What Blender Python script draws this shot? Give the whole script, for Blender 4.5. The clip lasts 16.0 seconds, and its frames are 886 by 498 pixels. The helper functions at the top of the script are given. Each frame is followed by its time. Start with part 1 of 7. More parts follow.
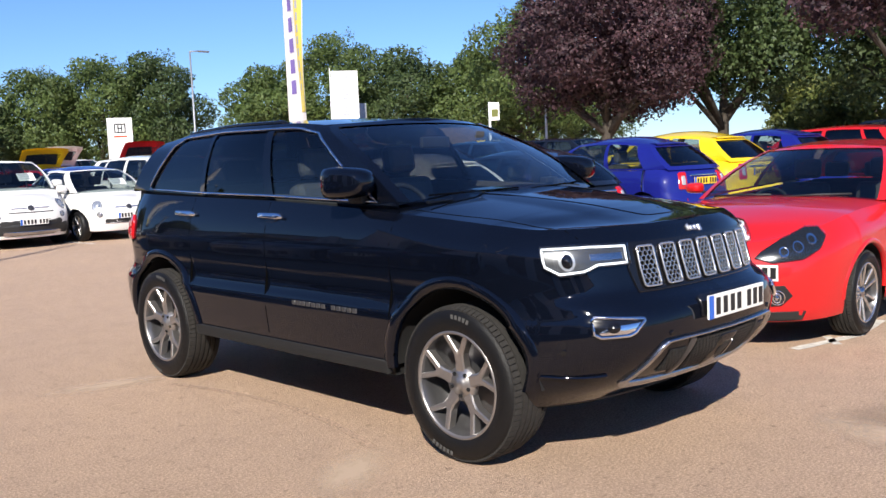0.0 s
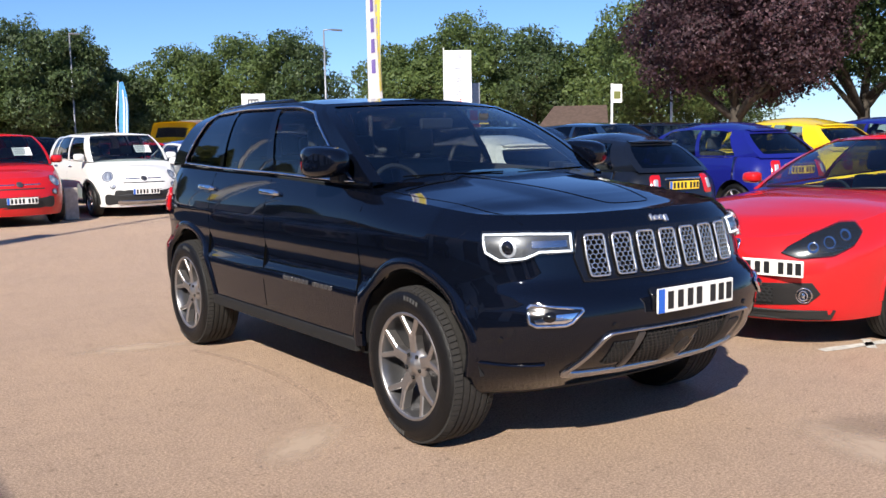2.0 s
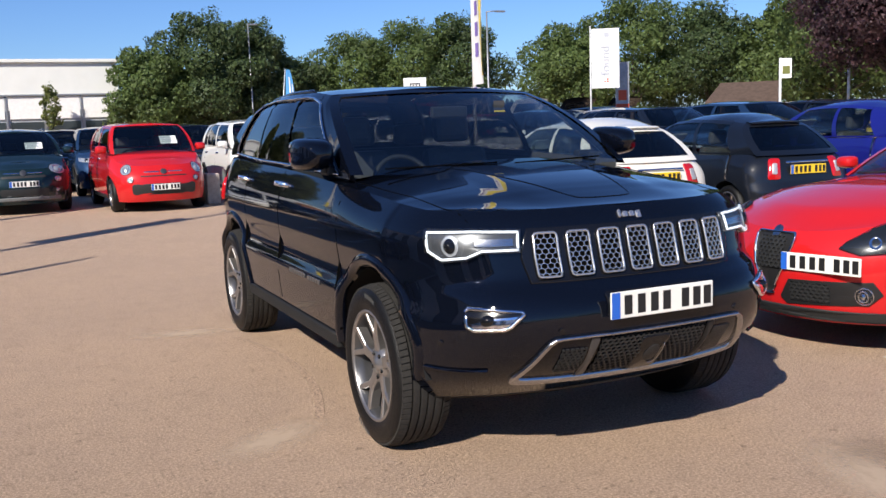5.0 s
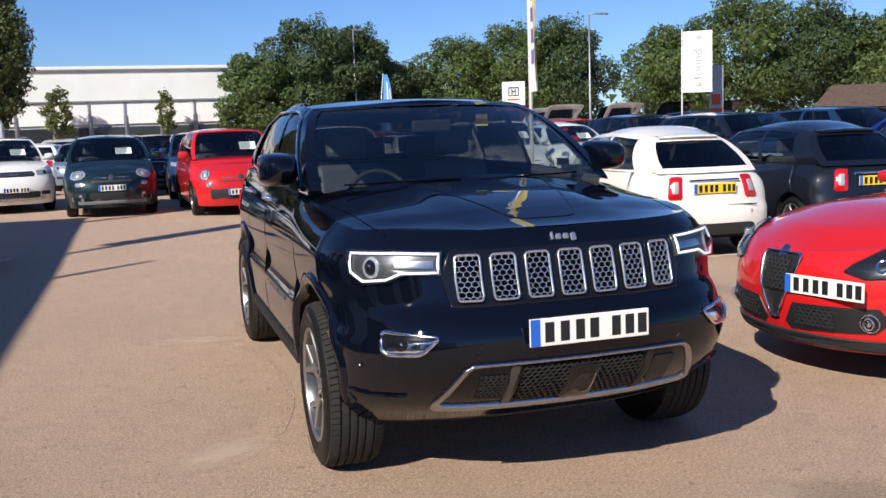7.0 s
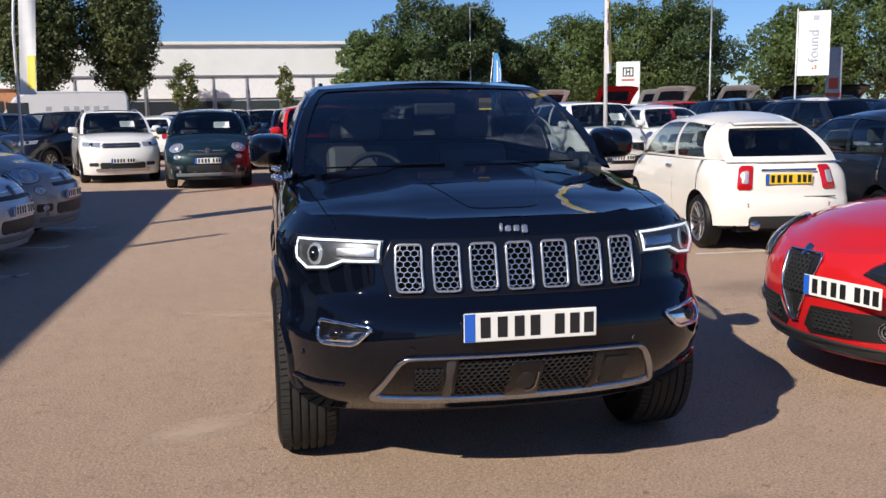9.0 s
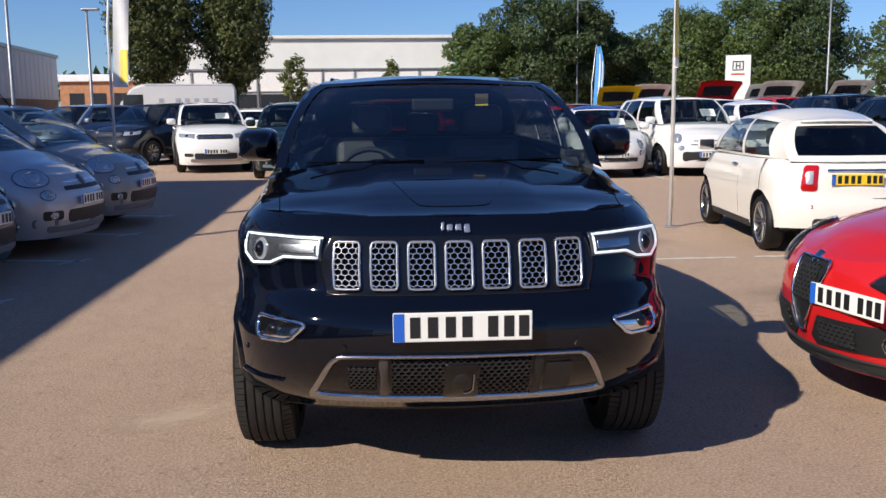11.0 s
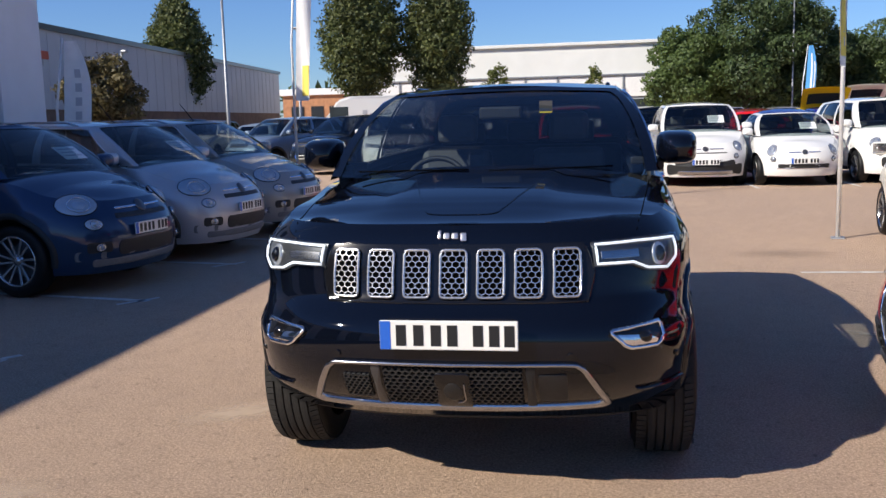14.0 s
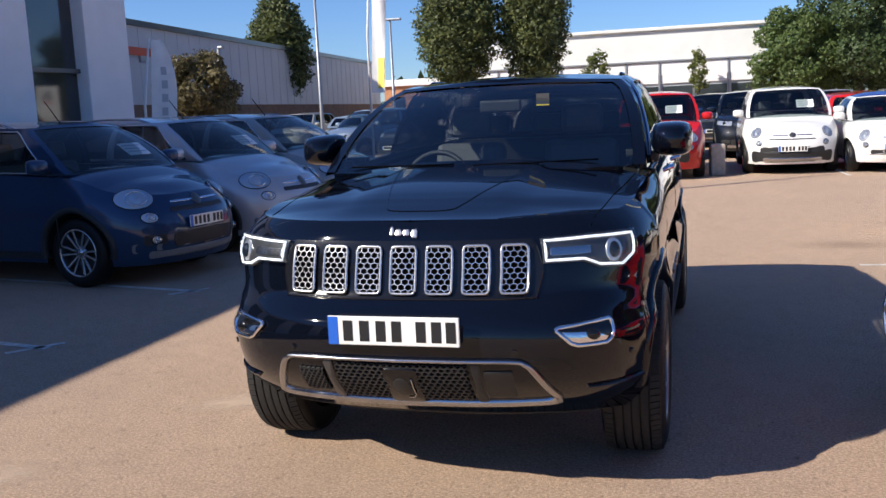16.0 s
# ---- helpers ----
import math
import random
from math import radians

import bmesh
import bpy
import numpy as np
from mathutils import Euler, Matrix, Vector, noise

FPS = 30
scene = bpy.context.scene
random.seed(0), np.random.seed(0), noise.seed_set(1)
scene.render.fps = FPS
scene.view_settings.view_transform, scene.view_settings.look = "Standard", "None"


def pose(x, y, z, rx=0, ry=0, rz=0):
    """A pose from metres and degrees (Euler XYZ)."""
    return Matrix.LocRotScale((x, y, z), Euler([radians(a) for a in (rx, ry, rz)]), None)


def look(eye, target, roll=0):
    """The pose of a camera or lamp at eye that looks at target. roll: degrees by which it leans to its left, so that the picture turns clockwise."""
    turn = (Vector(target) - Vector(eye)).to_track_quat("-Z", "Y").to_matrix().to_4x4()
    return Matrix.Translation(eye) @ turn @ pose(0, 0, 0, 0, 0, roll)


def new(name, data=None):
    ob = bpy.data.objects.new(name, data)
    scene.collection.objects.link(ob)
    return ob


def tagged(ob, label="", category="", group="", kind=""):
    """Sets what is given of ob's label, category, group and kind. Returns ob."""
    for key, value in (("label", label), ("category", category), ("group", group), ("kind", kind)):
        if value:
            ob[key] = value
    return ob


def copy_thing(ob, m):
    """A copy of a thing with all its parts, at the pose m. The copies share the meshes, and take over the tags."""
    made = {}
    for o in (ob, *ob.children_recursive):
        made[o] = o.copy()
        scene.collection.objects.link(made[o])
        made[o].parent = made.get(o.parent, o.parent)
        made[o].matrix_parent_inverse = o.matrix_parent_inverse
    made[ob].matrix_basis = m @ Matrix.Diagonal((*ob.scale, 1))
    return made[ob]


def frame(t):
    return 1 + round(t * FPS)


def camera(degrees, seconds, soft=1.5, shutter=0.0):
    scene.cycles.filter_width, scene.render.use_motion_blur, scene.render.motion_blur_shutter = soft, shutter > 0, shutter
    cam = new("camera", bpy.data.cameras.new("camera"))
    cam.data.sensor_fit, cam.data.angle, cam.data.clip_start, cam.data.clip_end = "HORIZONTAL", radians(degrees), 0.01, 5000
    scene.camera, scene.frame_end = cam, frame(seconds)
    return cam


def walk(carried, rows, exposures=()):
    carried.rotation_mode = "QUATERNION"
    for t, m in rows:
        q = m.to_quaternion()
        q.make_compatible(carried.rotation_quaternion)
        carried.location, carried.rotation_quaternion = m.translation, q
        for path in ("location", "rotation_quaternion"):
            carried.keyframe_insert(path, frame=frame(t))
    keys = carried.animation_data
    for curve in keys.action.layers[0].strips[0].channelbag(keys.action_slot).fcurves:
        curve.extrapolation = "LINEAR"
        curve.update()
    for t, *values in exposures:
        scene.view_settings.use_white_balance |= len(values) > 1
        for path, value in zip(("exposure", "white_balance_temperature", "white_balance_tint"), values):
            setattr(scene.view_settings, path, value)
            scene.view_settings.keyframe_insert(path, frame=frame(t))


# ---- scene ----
cam = camera(51.0, 16.0)
PATH = [
    (0, (-4.006, -4.566, 1.493), (-2.619, -3.139, 1.289), -2.4),
    (0.5, (-3.817, -4.636, 1.502), (-2.463, -3.183, 1.264), -2.6),
    (1, (-3.669, -4.862, 1.473), (-2.396, -3.339, 1.232), -2.7),
    (1.5, (-3.538, -5.116, 1.491), (-2.324, -3.544, 1.256), -2.3),
    (2, (-3.354, -5.124, 1.476), (-2.194, -3.512, 1.239), -1.1),
    (2.5, (-3.163, -5.16, 1.485), (-2.078, -3.495, 1.254), -1.7),
    (3, (-2.985, -5.388, 1.506), (-1.981, -3.672, 1.286), -2.1),
    (3.5, (-2.863, -5.497, 1.517), (-1.909, -3.752, 1.301), -1.4),
    (4, (-2.726, -5.448, 1.502), (-1.803, -3.691, 1.253), -0.5),
    (4.5, (-2.568, -5.375, 1.505), (-1.68, -3.604, 1.229), -0.7),
    (4.7, (-2.496, -5.416, 1.497), (-1.631, -3.633, 1.225), -1.4),
    (6.8, (-1.721, -5.593, 1.537), (-1.098, -3.711, 1.278), -1.4),
    (7, (-1.633, -5.664, 1.537), (-1.026, -3.775, 1.284), -2.0),
    (7.5, (-1.464, -5.76, 1.548), (-0.886, -3.863, 1.285), -1.9),
    (8, (-1.322, -5.702, 1.536), (-0.82, -3.787, 1.252), -0.9),
    (8.5, (-1.145, -5.623, 1.545), (-0.707, -3.695, 1.244), -0.6),
    (9, (-0.932, -5.738, 1.549), (-0.575, -3.792, 1.257), -0.9),
    (11.3, (-0.183, -5.782, 1.555), (-0.098, -3.807, 1.252), -0.4),
    (11.5, (-0.133, -5.79, 1.556), (-0.072, -3.813, 1.257), -0.3),
    (12, (-0.026, -5.741, 1.547), (-0.01, -3.765, 1.239), 0.3),
    (12.5, (0.1, -5.607, 1.548), (0.068, -3.633, 1.231), 0.5),
    (13, (0.224, -5.612, 1.548), (0.11, -3.638, 1.247), -0.5),
    (13.5, (0.43, -5.736, 1.554), (0.186, -3.769, 1.286), -1.3),
    (14, (0.569, -5.731, 1.542), (0.236, -3.778, 1.264), -1.6),
    (14.5, (0.708, -5.598, 1.538), (0.349, -3.656, 1.224), -0.8),
    (15, (0.83, -5.553, 1.54), (0.428, -3.62, 1.218), -1.8),
    (15.5, (1.035, -5.589, 1.534), (0.547, -3.672, 1.238), -2.9),
    (16, (1.166, -5.618, 1.554), (0.609, -3.72, 1.26), -2.6),
]
walk(cam, [(t, look(eye, target, roll)) for t, eye, target, roll in PATH], [(0, 0.78), (3, 0.67), (4.5, 0.52), (7.2, 0.50), (8, 0.34), (9, 0.30), (13, 0.37), (16, 0.66)])

from mathutils.bvhtree import BVHTree

# ---- light ----
SUN_WAY = Vector((1.07, 0.87, -1.0)).normalized()
world = bpy.data.worlds.new("sky")
scene.world = world
world.use_nodes = True
wn = world.node_tree.nodes
wl = world.node_tree.links
sky = wn.new("ShaderNodeTexSky")
sky.sky_type = "NISHITA"
sky.sun_disc = False
sky.sun_elevation = radians(36.6)
sky.sun_rotation = radians(232.5)
sky.air_density, sky.dust_density, sky.ozone_density = 1.0, 0.0, 3.0
tint = wn.new("ShaderNodeMix")
tint.data_type, tint.blend_type = "RGBA", "MULTIPLY"
tint.inputs["Factor"].default_value = 1.0
tint.inputs["B"].default_value = (0.68, 0.92, 1.40, 1)
wl.new(sky.outputs["Color"], tint.inputs["A"])
wl.new(tint.outputs["Result"], wn["Background"].inputs["Color"])
wn["Background"].inputs["Strength"].default_value = 0.063
sun_data = bpy.data.lights.new("sun", "SUN")
sun_data.energy = 4.6
sun_data.angle = radians(0.53)
sun_data.color = (1.0, 0.93, 0.83)
sun = new("sun", sun_data)
sun.rotation_euler = SUN_WAY.to_track_quat("-Z", "Y").to_euler()



# ---- materials ----
def mat(name, color, rough=0.5, metal=0.0, coat=0.0, noise_scale=0.0, noise_amt=0.0, bump=0.0, bump_scale=60.0,
        emit=None, spec=0.5, coat_ior=1.5):
    m = bpy.data.materials.new(name)
    m.use_nodes = True
    n, l = m.node_tree.nodes, m.node_tree.links
    b = n["Principled BSDF"]
    b.inputs["Base Color"].default_value = (*color, 1)
    b.inputs["Roughness"].default_value = rough
    b.inputs["Metallic"].default_value = metal
    b.inputs["Coat Weight"].default_value = coat
    b.inputs["Coat Roughness"].default_value = 0.03
    b.inputs["Coat IOR"].default_value = coat_ior
    b.inputs["Specular IOR Level"].default_value = spec
    if emit:
        b.inputs["Emission Color"].default_value = (*emit[:3], 1)
        b.inputs["Emission Strength"].default_value = emit[3]
    tc = n.new("ShaderNodeTexCoord")
    if noise_scale:
        t = n.new("ShaderNodeTexNoise")
        t.inputs["Scale"].default_value = noise_scale
        t.inputs["Detail"].default_value = 6
        l.new(tc.outputs["Object"], t.inputs["Vector"])
        r = n.new("ShaderNodeMapRange")
        r.inputs["From Min"].default_value, r.inputs["From Max"].default_value = 0.25, 0.75
        r.inputs["To Min"].default_value, r.inputs["To Max"].default_value = 1 - noise_amt, 1 + noise_amt
        l.new(t.outputs["Fac"], r.inputs["Value"])
        mix = n.new("ShaderNodeMix")
        mix.data_type, mix.blend_type = "RGBA", "MULTIPLY"
        mix.inputs["Factor"].default_value = 1
        mix.inputs["A"].default_value = (*color, 1)
        l.new(r.outputs["Result"], mix.inputs["B"])
        l.new(mix.outputs["Result"], b.inputs["Base Color"])
    if bump:
        t2 = n.new("ShaderNodeTexNoise")
        t2.inputs["Scale"].default_value = bump_scale
        t2.inputs["Detail"].default_value = 5
        l.new(tc.outputs["Object"], t2.inputs["Vector"])
        bp = n.new("ShaderNodeBump")
        bp.inputs["Strength"].default_value = bump
        bp.inputs["Distance"].default_value = 0.02
        l.new(t2.outputs["Fac"], bp.inputs["Height"])
        l.new(bp.outputs["Normal"], b.inputs["Normal"])
    return m


def glass_mat(name, tint, gloss=0.0, straight=0.085):
    """Thin tinted glass; straight: the share that it mirrors when seen square on, alike from both sides."""
    m = bpy.data.materials.new(name)
    m.use_nodes = True
    n, l = m.node_tree.nodes, m.node_tree.links
    n.remove(n["Principled BSDF"])
    tr, gl, lw, mx = (n.new("ShaderNodeBsdfTransparent"), n.new("ShaderNodeBsdfGlossy"), n.new("ShaderNodeLayerWeight"),
                      n.new("ShaderNodeMixShader"))
    tr.inputs["Color"].default_value = (*tint, 1)
    gl.inputs["Roughness"].default_value = gloss
    lw.inputs["Blend"].default_value = 0.5
    power, scale = n.new("ShaderNodeMath"), n.new("ShaderNodeMapRange")
    power.operation = "POWER"
    power.inputs[1].default_value = 5.0
    scale.inputs["To Min"].default_value, scale.inputs["To Max"].default_value = straight, 1.0
    l.new(lw.outputs["Facing"], power.inputs[0])
    l.new(power.outputs["Value"], scale.inputs["Value"])
    l.new(scale.outputs["Result"], mx.inputs["Fac"])
    l.new(tr.outputs["BSDF"], mx.inputs[1])
    l.new(gl.outputs["BSDF"], mx.inputs[2])
    l.new(mx.outputs["Shader"], n["Material Output"].inputs["Surface"])
    return m


def leaf_mat(name, dark, light):
    m = bpy.data.materials.new(name)
    m.use_nodes = True
    n, l = m.node_tree.nodes, m.node_tree.links
    b = n["Principled BSDF"]
    b.inputs["Roughness"].default_value = 0.6
    g = n.new("ShaderNodeNewGeometry")
    ramp = n.new("ShaderNodeMix")
    ramp.data_type = "RGBA"
    ramp.inputs["A"].default_value, ramp.inputs["B"].default_value = (*dark, 1), (*light, 1)
    l.new(g.outputs["Random Per Island"], ramp.inputs["Factor"])
    tn = n.new("ShaderNodeTexNoise")
    tn.inputs["Scale"].default_value = 0.35
    tc = n.new("ShaderNodeTexCoord")
    l.new(tc.outputs["Object"], tn.inputs["Vector"])
    mm = n.new("ShaderNodeMix")
    mm.data_type, mm.blend_type = "RGBA", "MULTIPLY"
    mm.inputs["Factor"].default_value = 0.7
    r = n.new("ShaderNodeMapRange")
    r.inputs["From Min"].default_value, r.inputs["From Max"].default_value = 0.3, 0.7
    r.inputs["To Min"].default_value, r.inputs["To Max"].default_value = 0.55, 1.3
    l.new(tn.outputs["Fac"], r.inputs["Value"])
    l.new(ramp.outputs["Result"], mm.inputs["A"])
    l.new(r.outputs["Result"], mm.inputs["B"])
    l.new(mm.outputs["Result"], b.inputs["Base Color"])
    tl = n.new("ShaderNodeBsdfTranslucent")
    l.new(mm.outputs["Result"], tl.inputs["Color"])
    mx = n.new("ShaderNodeMixShader")
    mx.inputs["Fac"].default_value = 0.3
    l.new(b.outputs["BSDF"], mx.inputs[1])
    l.new(tl.outputs["BSDF"], mx.inputs[2])
    l.new(mx.outputs["Shader"], n["Material Output"].inputs["Surface"])
    return m


def paint(name, color, metal=0.0):
    return mat(name, color, 0.42, metal, 1.0, 900.0, 0.10, spec=0.12)


M = {
    "black_paint": mat("deep black car paint", (0.0022, 0.0032, 0.0070), 0.5, 0.0, 1.0, 900, 0.1, spec=0.0, coat_ior=1.48),
    "red_paint": paint("red car paint", (0.52, 0.012, 0.014)),
    "white_paint": paint("white car paint", (0.78, 0.77, 0.74)),
    "cream_paint": paint("cream white car paint", (0.76, 0.73, 0.66)),
    "blue_paint": paint("royal blue car paint", (0.009, 0.013, 0.17)),
    "navy_paint": paint("dark blue car paint", (0.016, 0.042, 0.100), 0.4),
    "silver_paint": paint("silver car paint", (0.50, 0.49, 0.50), 0.5),
    "grey_paint": paint("warm grey car paint", (0.32, 0.31, 0.29), 0.3),
    "yellow_paint": paint("yellow car paint", (0.75, 0.52, 0.01)),
    "ink_paint": paint("near black car paint", (0.006, 0.008, 0.013), 0.0),
    "green_paint": paint("very dark green car paint", (0.008, 0.022, 0.026), 0.3),
    "steel_paint": paint("pale blue grey car paint", (0.22, 0.28, 0.36), 0.5),
    "maroon_paint": paint("maroon car paint", (0.12, 0.008, 0.02), 0.3),
    "glass": glass_mat("tinted car glass", (0.62, 0.68, 0.67)),
    "dark_glass": glass_mat("privacy glass", (0.08, 0.085, 0.09)),
    "screen_glass": glass_mat("coated windscreen glass", (0.74, 0.80, 0.80), 0.0, 0.13),
    "lens": glass_mat("clear lamp lens", (0.93, 0.95, 0.96), 0.0, 0.05),
    "chrome": mat("chrome", (0.80, 0.81, 0.83), 0.08, 1.0),
    "bright": mat("bright grille chrome", (0.60, 0.60, 0.61), 0.27, 0.85),
    "satin": mat("satin silver trim", (0.44, 0.44, 0.455), 0.22, 1.0, 0, 40, 0.05),
    "alloy": mat("machined grey alloy", (0.55, 0.54, 0.53), 0.27, 0.92, 0, 30, 0.08),
    "alloy_grey": mat("satin graphite alloy", (0.36, 0.345, 0.34), 0.34, 0.85, 0, 30, 0.06),
    "alloy_dark": mat("dark alloy", (0.12, 0.12, 0.125), 0.3, 0.7),
    "rubber": mat("tyre rubber", (0.005, 0.005, 0.0055), 0.5, 0, 0, 25, 0.25, 0.2, 220, spec=0.3),
    "tread": mat("dusty tyre tread", (0.019, 0.0175, 0.016), 0.9, 0, 0, 40, 0.3, 0.25, 220),
    "rubber_mark": mat("pale tyre lettering", (0.07, 0.07, 0.068), 0.8),
    "plastic": mat("black grained plastic", (0.018, 0.019, 0.02), 0.55, 0, 0, 60, 0.2, 0.15, 400),
    "grey_plastic": mat("grey plastic cladding", (0.16, 0.165, 0.17), 0.6, 0, 0, 60, 0.2, 0.15, 400),
    "soot": mat("matt black underbody plastic", (0.006, 0.006, 0.0065), 0.8),
    # dead black without specular: puts the dark of slots and gaps into the colour
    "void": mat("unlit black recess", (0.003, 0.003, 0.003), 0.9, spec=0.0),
    "gloss_black": mat("gloss black plastic", (0.006, 0.006, 0.007), 0.12),
    "inside": mat("dark cabin cloth", (0.055, 0.055, 0.06), 0.9, 0, 0, 50, 0.2),
    "seat": mat("black leather seat", (0.07, 0.07, 0.075), 0.55, 0, 0, 30, 0.15),
    "lamp_white": mat("white lamp reflector", (0.62, 0.63, 0.65), 0.2, 0.6),
    "lamp_silver": mat("silver lamp interior", (0.075, 0.077, 0.082), 0.3, 0.5),
    "drl": mat("lit white running light", (0.9, 0.95, 1.0), 0.3, emit=(0.92, 0.96, 1.0, 0.55)),
    "lamp_dark": mat("dark lamp housing", (0.022, 0.024, 0.027), 0.2, 0.4),
    "red_lens": mat("red lamp lens", (0.45, 0.008, 0.01), 0.1, 0, 1.0),
    "plate_white": mat("white reflective plate", (0.82, 0.81, 0.76), 0.35, 0, 0, 8, 0.05),
    "plate_yellow": mat("yellow reflective plate", (0.85, 0.56, 0.03), 0.35, 0, 0, 8, 0.05),
    "plate_blue": mat("blue plate band", (0.02, 0.12, 0.55), 0.35),
    "ink": mat("black print", (0.012, 0.012, 0.013), 0.5),
    "paper": mat("white price card", (0.82, 0.82, 0.8), 0.7),
    "dimmed_label": mat("label grey dimmed as behind glass", (0.05, 0.05, 0.055), 0.8),
    "yellow_print": mat("yellow printed card", (0.85, 0.6, 0.02), 0.6),
    "white_line": mat("worn white road paint", (0.62, 0.58, 0.52), 0.85, 0, 0, 14, 0.35, 0.3, 120),
    "flag_white": mat("white flag cloth", (0.80, 0.79, 0.78), 0.85, 0, 0, 5, 0.06),
    "flag_grey": mat("pale grey print", (0.45, 0.46, 0.50), 0.85),
    "flag_blue": mat("blue flag cloth", (0.08, 0.30, 0.62), 0.85, 0, 0, 5, 0.1),
    "flag_violet": mat("violet print", (0.20, 0.14, 0.42), 0.85),
    "flag_yellow": mat("yellow flag cloth", (0.86, 0.70, 0.14), 0.85, 0, 0, 5, 0.08),
    "pole_white": mat("white painted pole", (0.75, 0.75, 0.74), 0.45, 0.2, 0, 10, 0.08),
    "pole_grey": mat("galvanised lamp post", (0.33, 0.34, 0.36), 0.5, 0.7, 0, 12, 0.15),
    "cladding_white": mat("white profiled cladding", (0.74, 0.74, 0.70), 0.55, 0, 0, 0.8, 0.05),
    "cladding_grey": mat("grey blue cladding", (0.46, 0.475, 0.50), 0.55, 0, 0, 0.6, 0.08),
    "brick_far": mat("brown brickwork", (0.20, 0.12, 0.08), 0.9, 0, 0, 3, 0.25),
    "render_white": mat("white render", (0.84, 0.84, 0.85), 0.7, 0, 0, 2, 0.04, 0.1, 60),
    "roof_tile": mat("brown roof tiles", (0.085, 0.056, 0.042), 0.9, 0, 0, 6, 0.3, 0.4, 20),
    "orange_wall": mat("orange brick front", (0.42, 0.20, 0.10), 0.8, 0, 0, 3, 0.2),
    "window_dark": mat("dark window glass", (0.03, 0.035, 0.04), 0.04, 0, 0.5),
    "bark": mat("brown bark", (0.055, 0.045, 0.035), 0.95, 0, 0, 8, 0.4, 0.6, 30),
    "leaf": leaf_mat("mid green leaves", (0.050, 0.085, 0.020), (0.145, 0.200, 0.055)),
    "leaf_dark": leaf_mat("dark green leaves", (0.030, 0.055, 0.018), (0.095, 0.140, 0.045)),
    "leaf_purple": leaf_mat("copper beech leaves", (0.030, 0.017, 0.021), (0.115, 0.056, 0.066)),
    "leaf_olive": leaf_mat("olive hornbeam leaves", (0.045, 0.066, 0.018), (0.175, 0.19, 0.055)),
    "leaf_brown": leaf_mat("olive brown leaves", (0.085, 0.072, 0.028), (0.22, 0.175, 0.07)),
    "leaf_yellow": leaf_mat("yellow green leaves", (0.07, 0.10, 0.02), (0.22, 0.24, 0.06)),
    "concrete": mat("pale concrete block", (0.42, 0.38, 0.32), 0.9, 0, 0, 12, 0.2, 0.3, 60),
    "sign_red": mat("orange red sign panel", (0.55, 0.07, 0.02), 0.5),
}


def ground_mat():
    m = bpy.data.materials.new("tan tarmac with fine grit")
    m.use_nodes = True
    n, l = m.node_tree.nodes, m.node_tree.links
    b = n["Principled BSDF"]
    b.inputs["Roughness"].default_value = 0.88
    tc = n.new("ShaderNodeTexCoord")

    def tex(scale, detail=5, rough=0.6):
        t = n.new("ShaderNodeTexNoise")
        t.inputs["Scale"].default_value, t.inputs["Detail"].default_value = scale, detail
        t.inputs["Roughness"].default_value = rough
        l.new(tc.outputs["Object"], t.inputs["Vector"])
        return t

    def ramp(t, stops):
        r = n.new("ShaderNodeValToRGB")
        r.color_ramp.elements[0].position, r.color_ramp.elements[0].color = stops[0][0], (*stops[0][1], 1)
        r.color_ramp.elements[1].position, r.color_ramp.elements[1].color = stops[-1][0], (*stops[-1][1], 1)
        for p, c in stops[1:-1]:
            r.color_ramp.elements.new(p).color = (*c, 1)
        l.new(t.outputs["Fac"], r.inputs["Fac"])
        return r

    def mul(a, bb, f):
        x = n.new("ShaderNodeMix")
        x.data_type, x.blend_type = "RGBA", "MULTIPLY"
        x.inputs["Factor"].default_value = f
        l.new(a, x.inputs["A"])
        l.new(bb, x.inputs["B"])
        return x.outputs["Result"]

    grit = ramp(tex(75, 6, 0.85), [(0.33, (0.17, 0.114, 0.078)), (0.5, (0.465, 0.325, 0.226)), (0.68, (0.80, 0.59, 0.425))])
    speck = ramp(tex(22, 2, 0.5), [(0.28, (0.55, 0.53, 0.52)), (0.36, (1, 1, 1)), (0.70, (1, 1, 1)), (0.78, (1.25, 1.24, 1.22))])
    patch = ramp(tex(0.55, 6, 0.6), [(0.3, (0.94, 0.94, 0.95)), (0.7, (1.05, 1.04, 1.02))])
    stain = ramp(tex(5.0, 9, 0.8), [(0.30, (0.86, 0.85, 0.85)), (0.5, (1, 1, 1)), (0.75, (1.07, 1.06, 1.04))])
    c = mul(mul(mul(grit.outputs["Color"], patch.outputs["Color"], 1), stain.outputs["Color"], 1), speck.outputs["Color"], 0.8)
    l.new(c, b.inputs["Base Color"])
    bp = n.new("ShaderNodeBump")
    bp.inputs["Strength"].default_value, bp.inputs["Distance"].default_value = 0.9, 0.012
    l.new(tex(70, 6, 0.85).outputs["Fac"], bp.inputs["Height"])
    l.new(bp.outputs["Normal"], b.inputs["Normal"])
    return m


M["ground"] = ground_mat()


# ---- mesh helpers ----
def link_mesh(name, verts, faces, material, parent=None, label="", smooth=True, at=None):
    me = bpy.data.meshes.new(name)
    me.from_pydata([tuple(v) for v in verts], [], [tuple(f) for f in faces])
    if smooth:
        me.shade_smooth()
    me.update()
    me.materials.append(material)
    ob = new(name, me)
    if parent is not None:
        ob.parent = parent
    if at is not None:
        ob.matrix_basis = at
    if label:
        tagged(ob, label)
    return ob


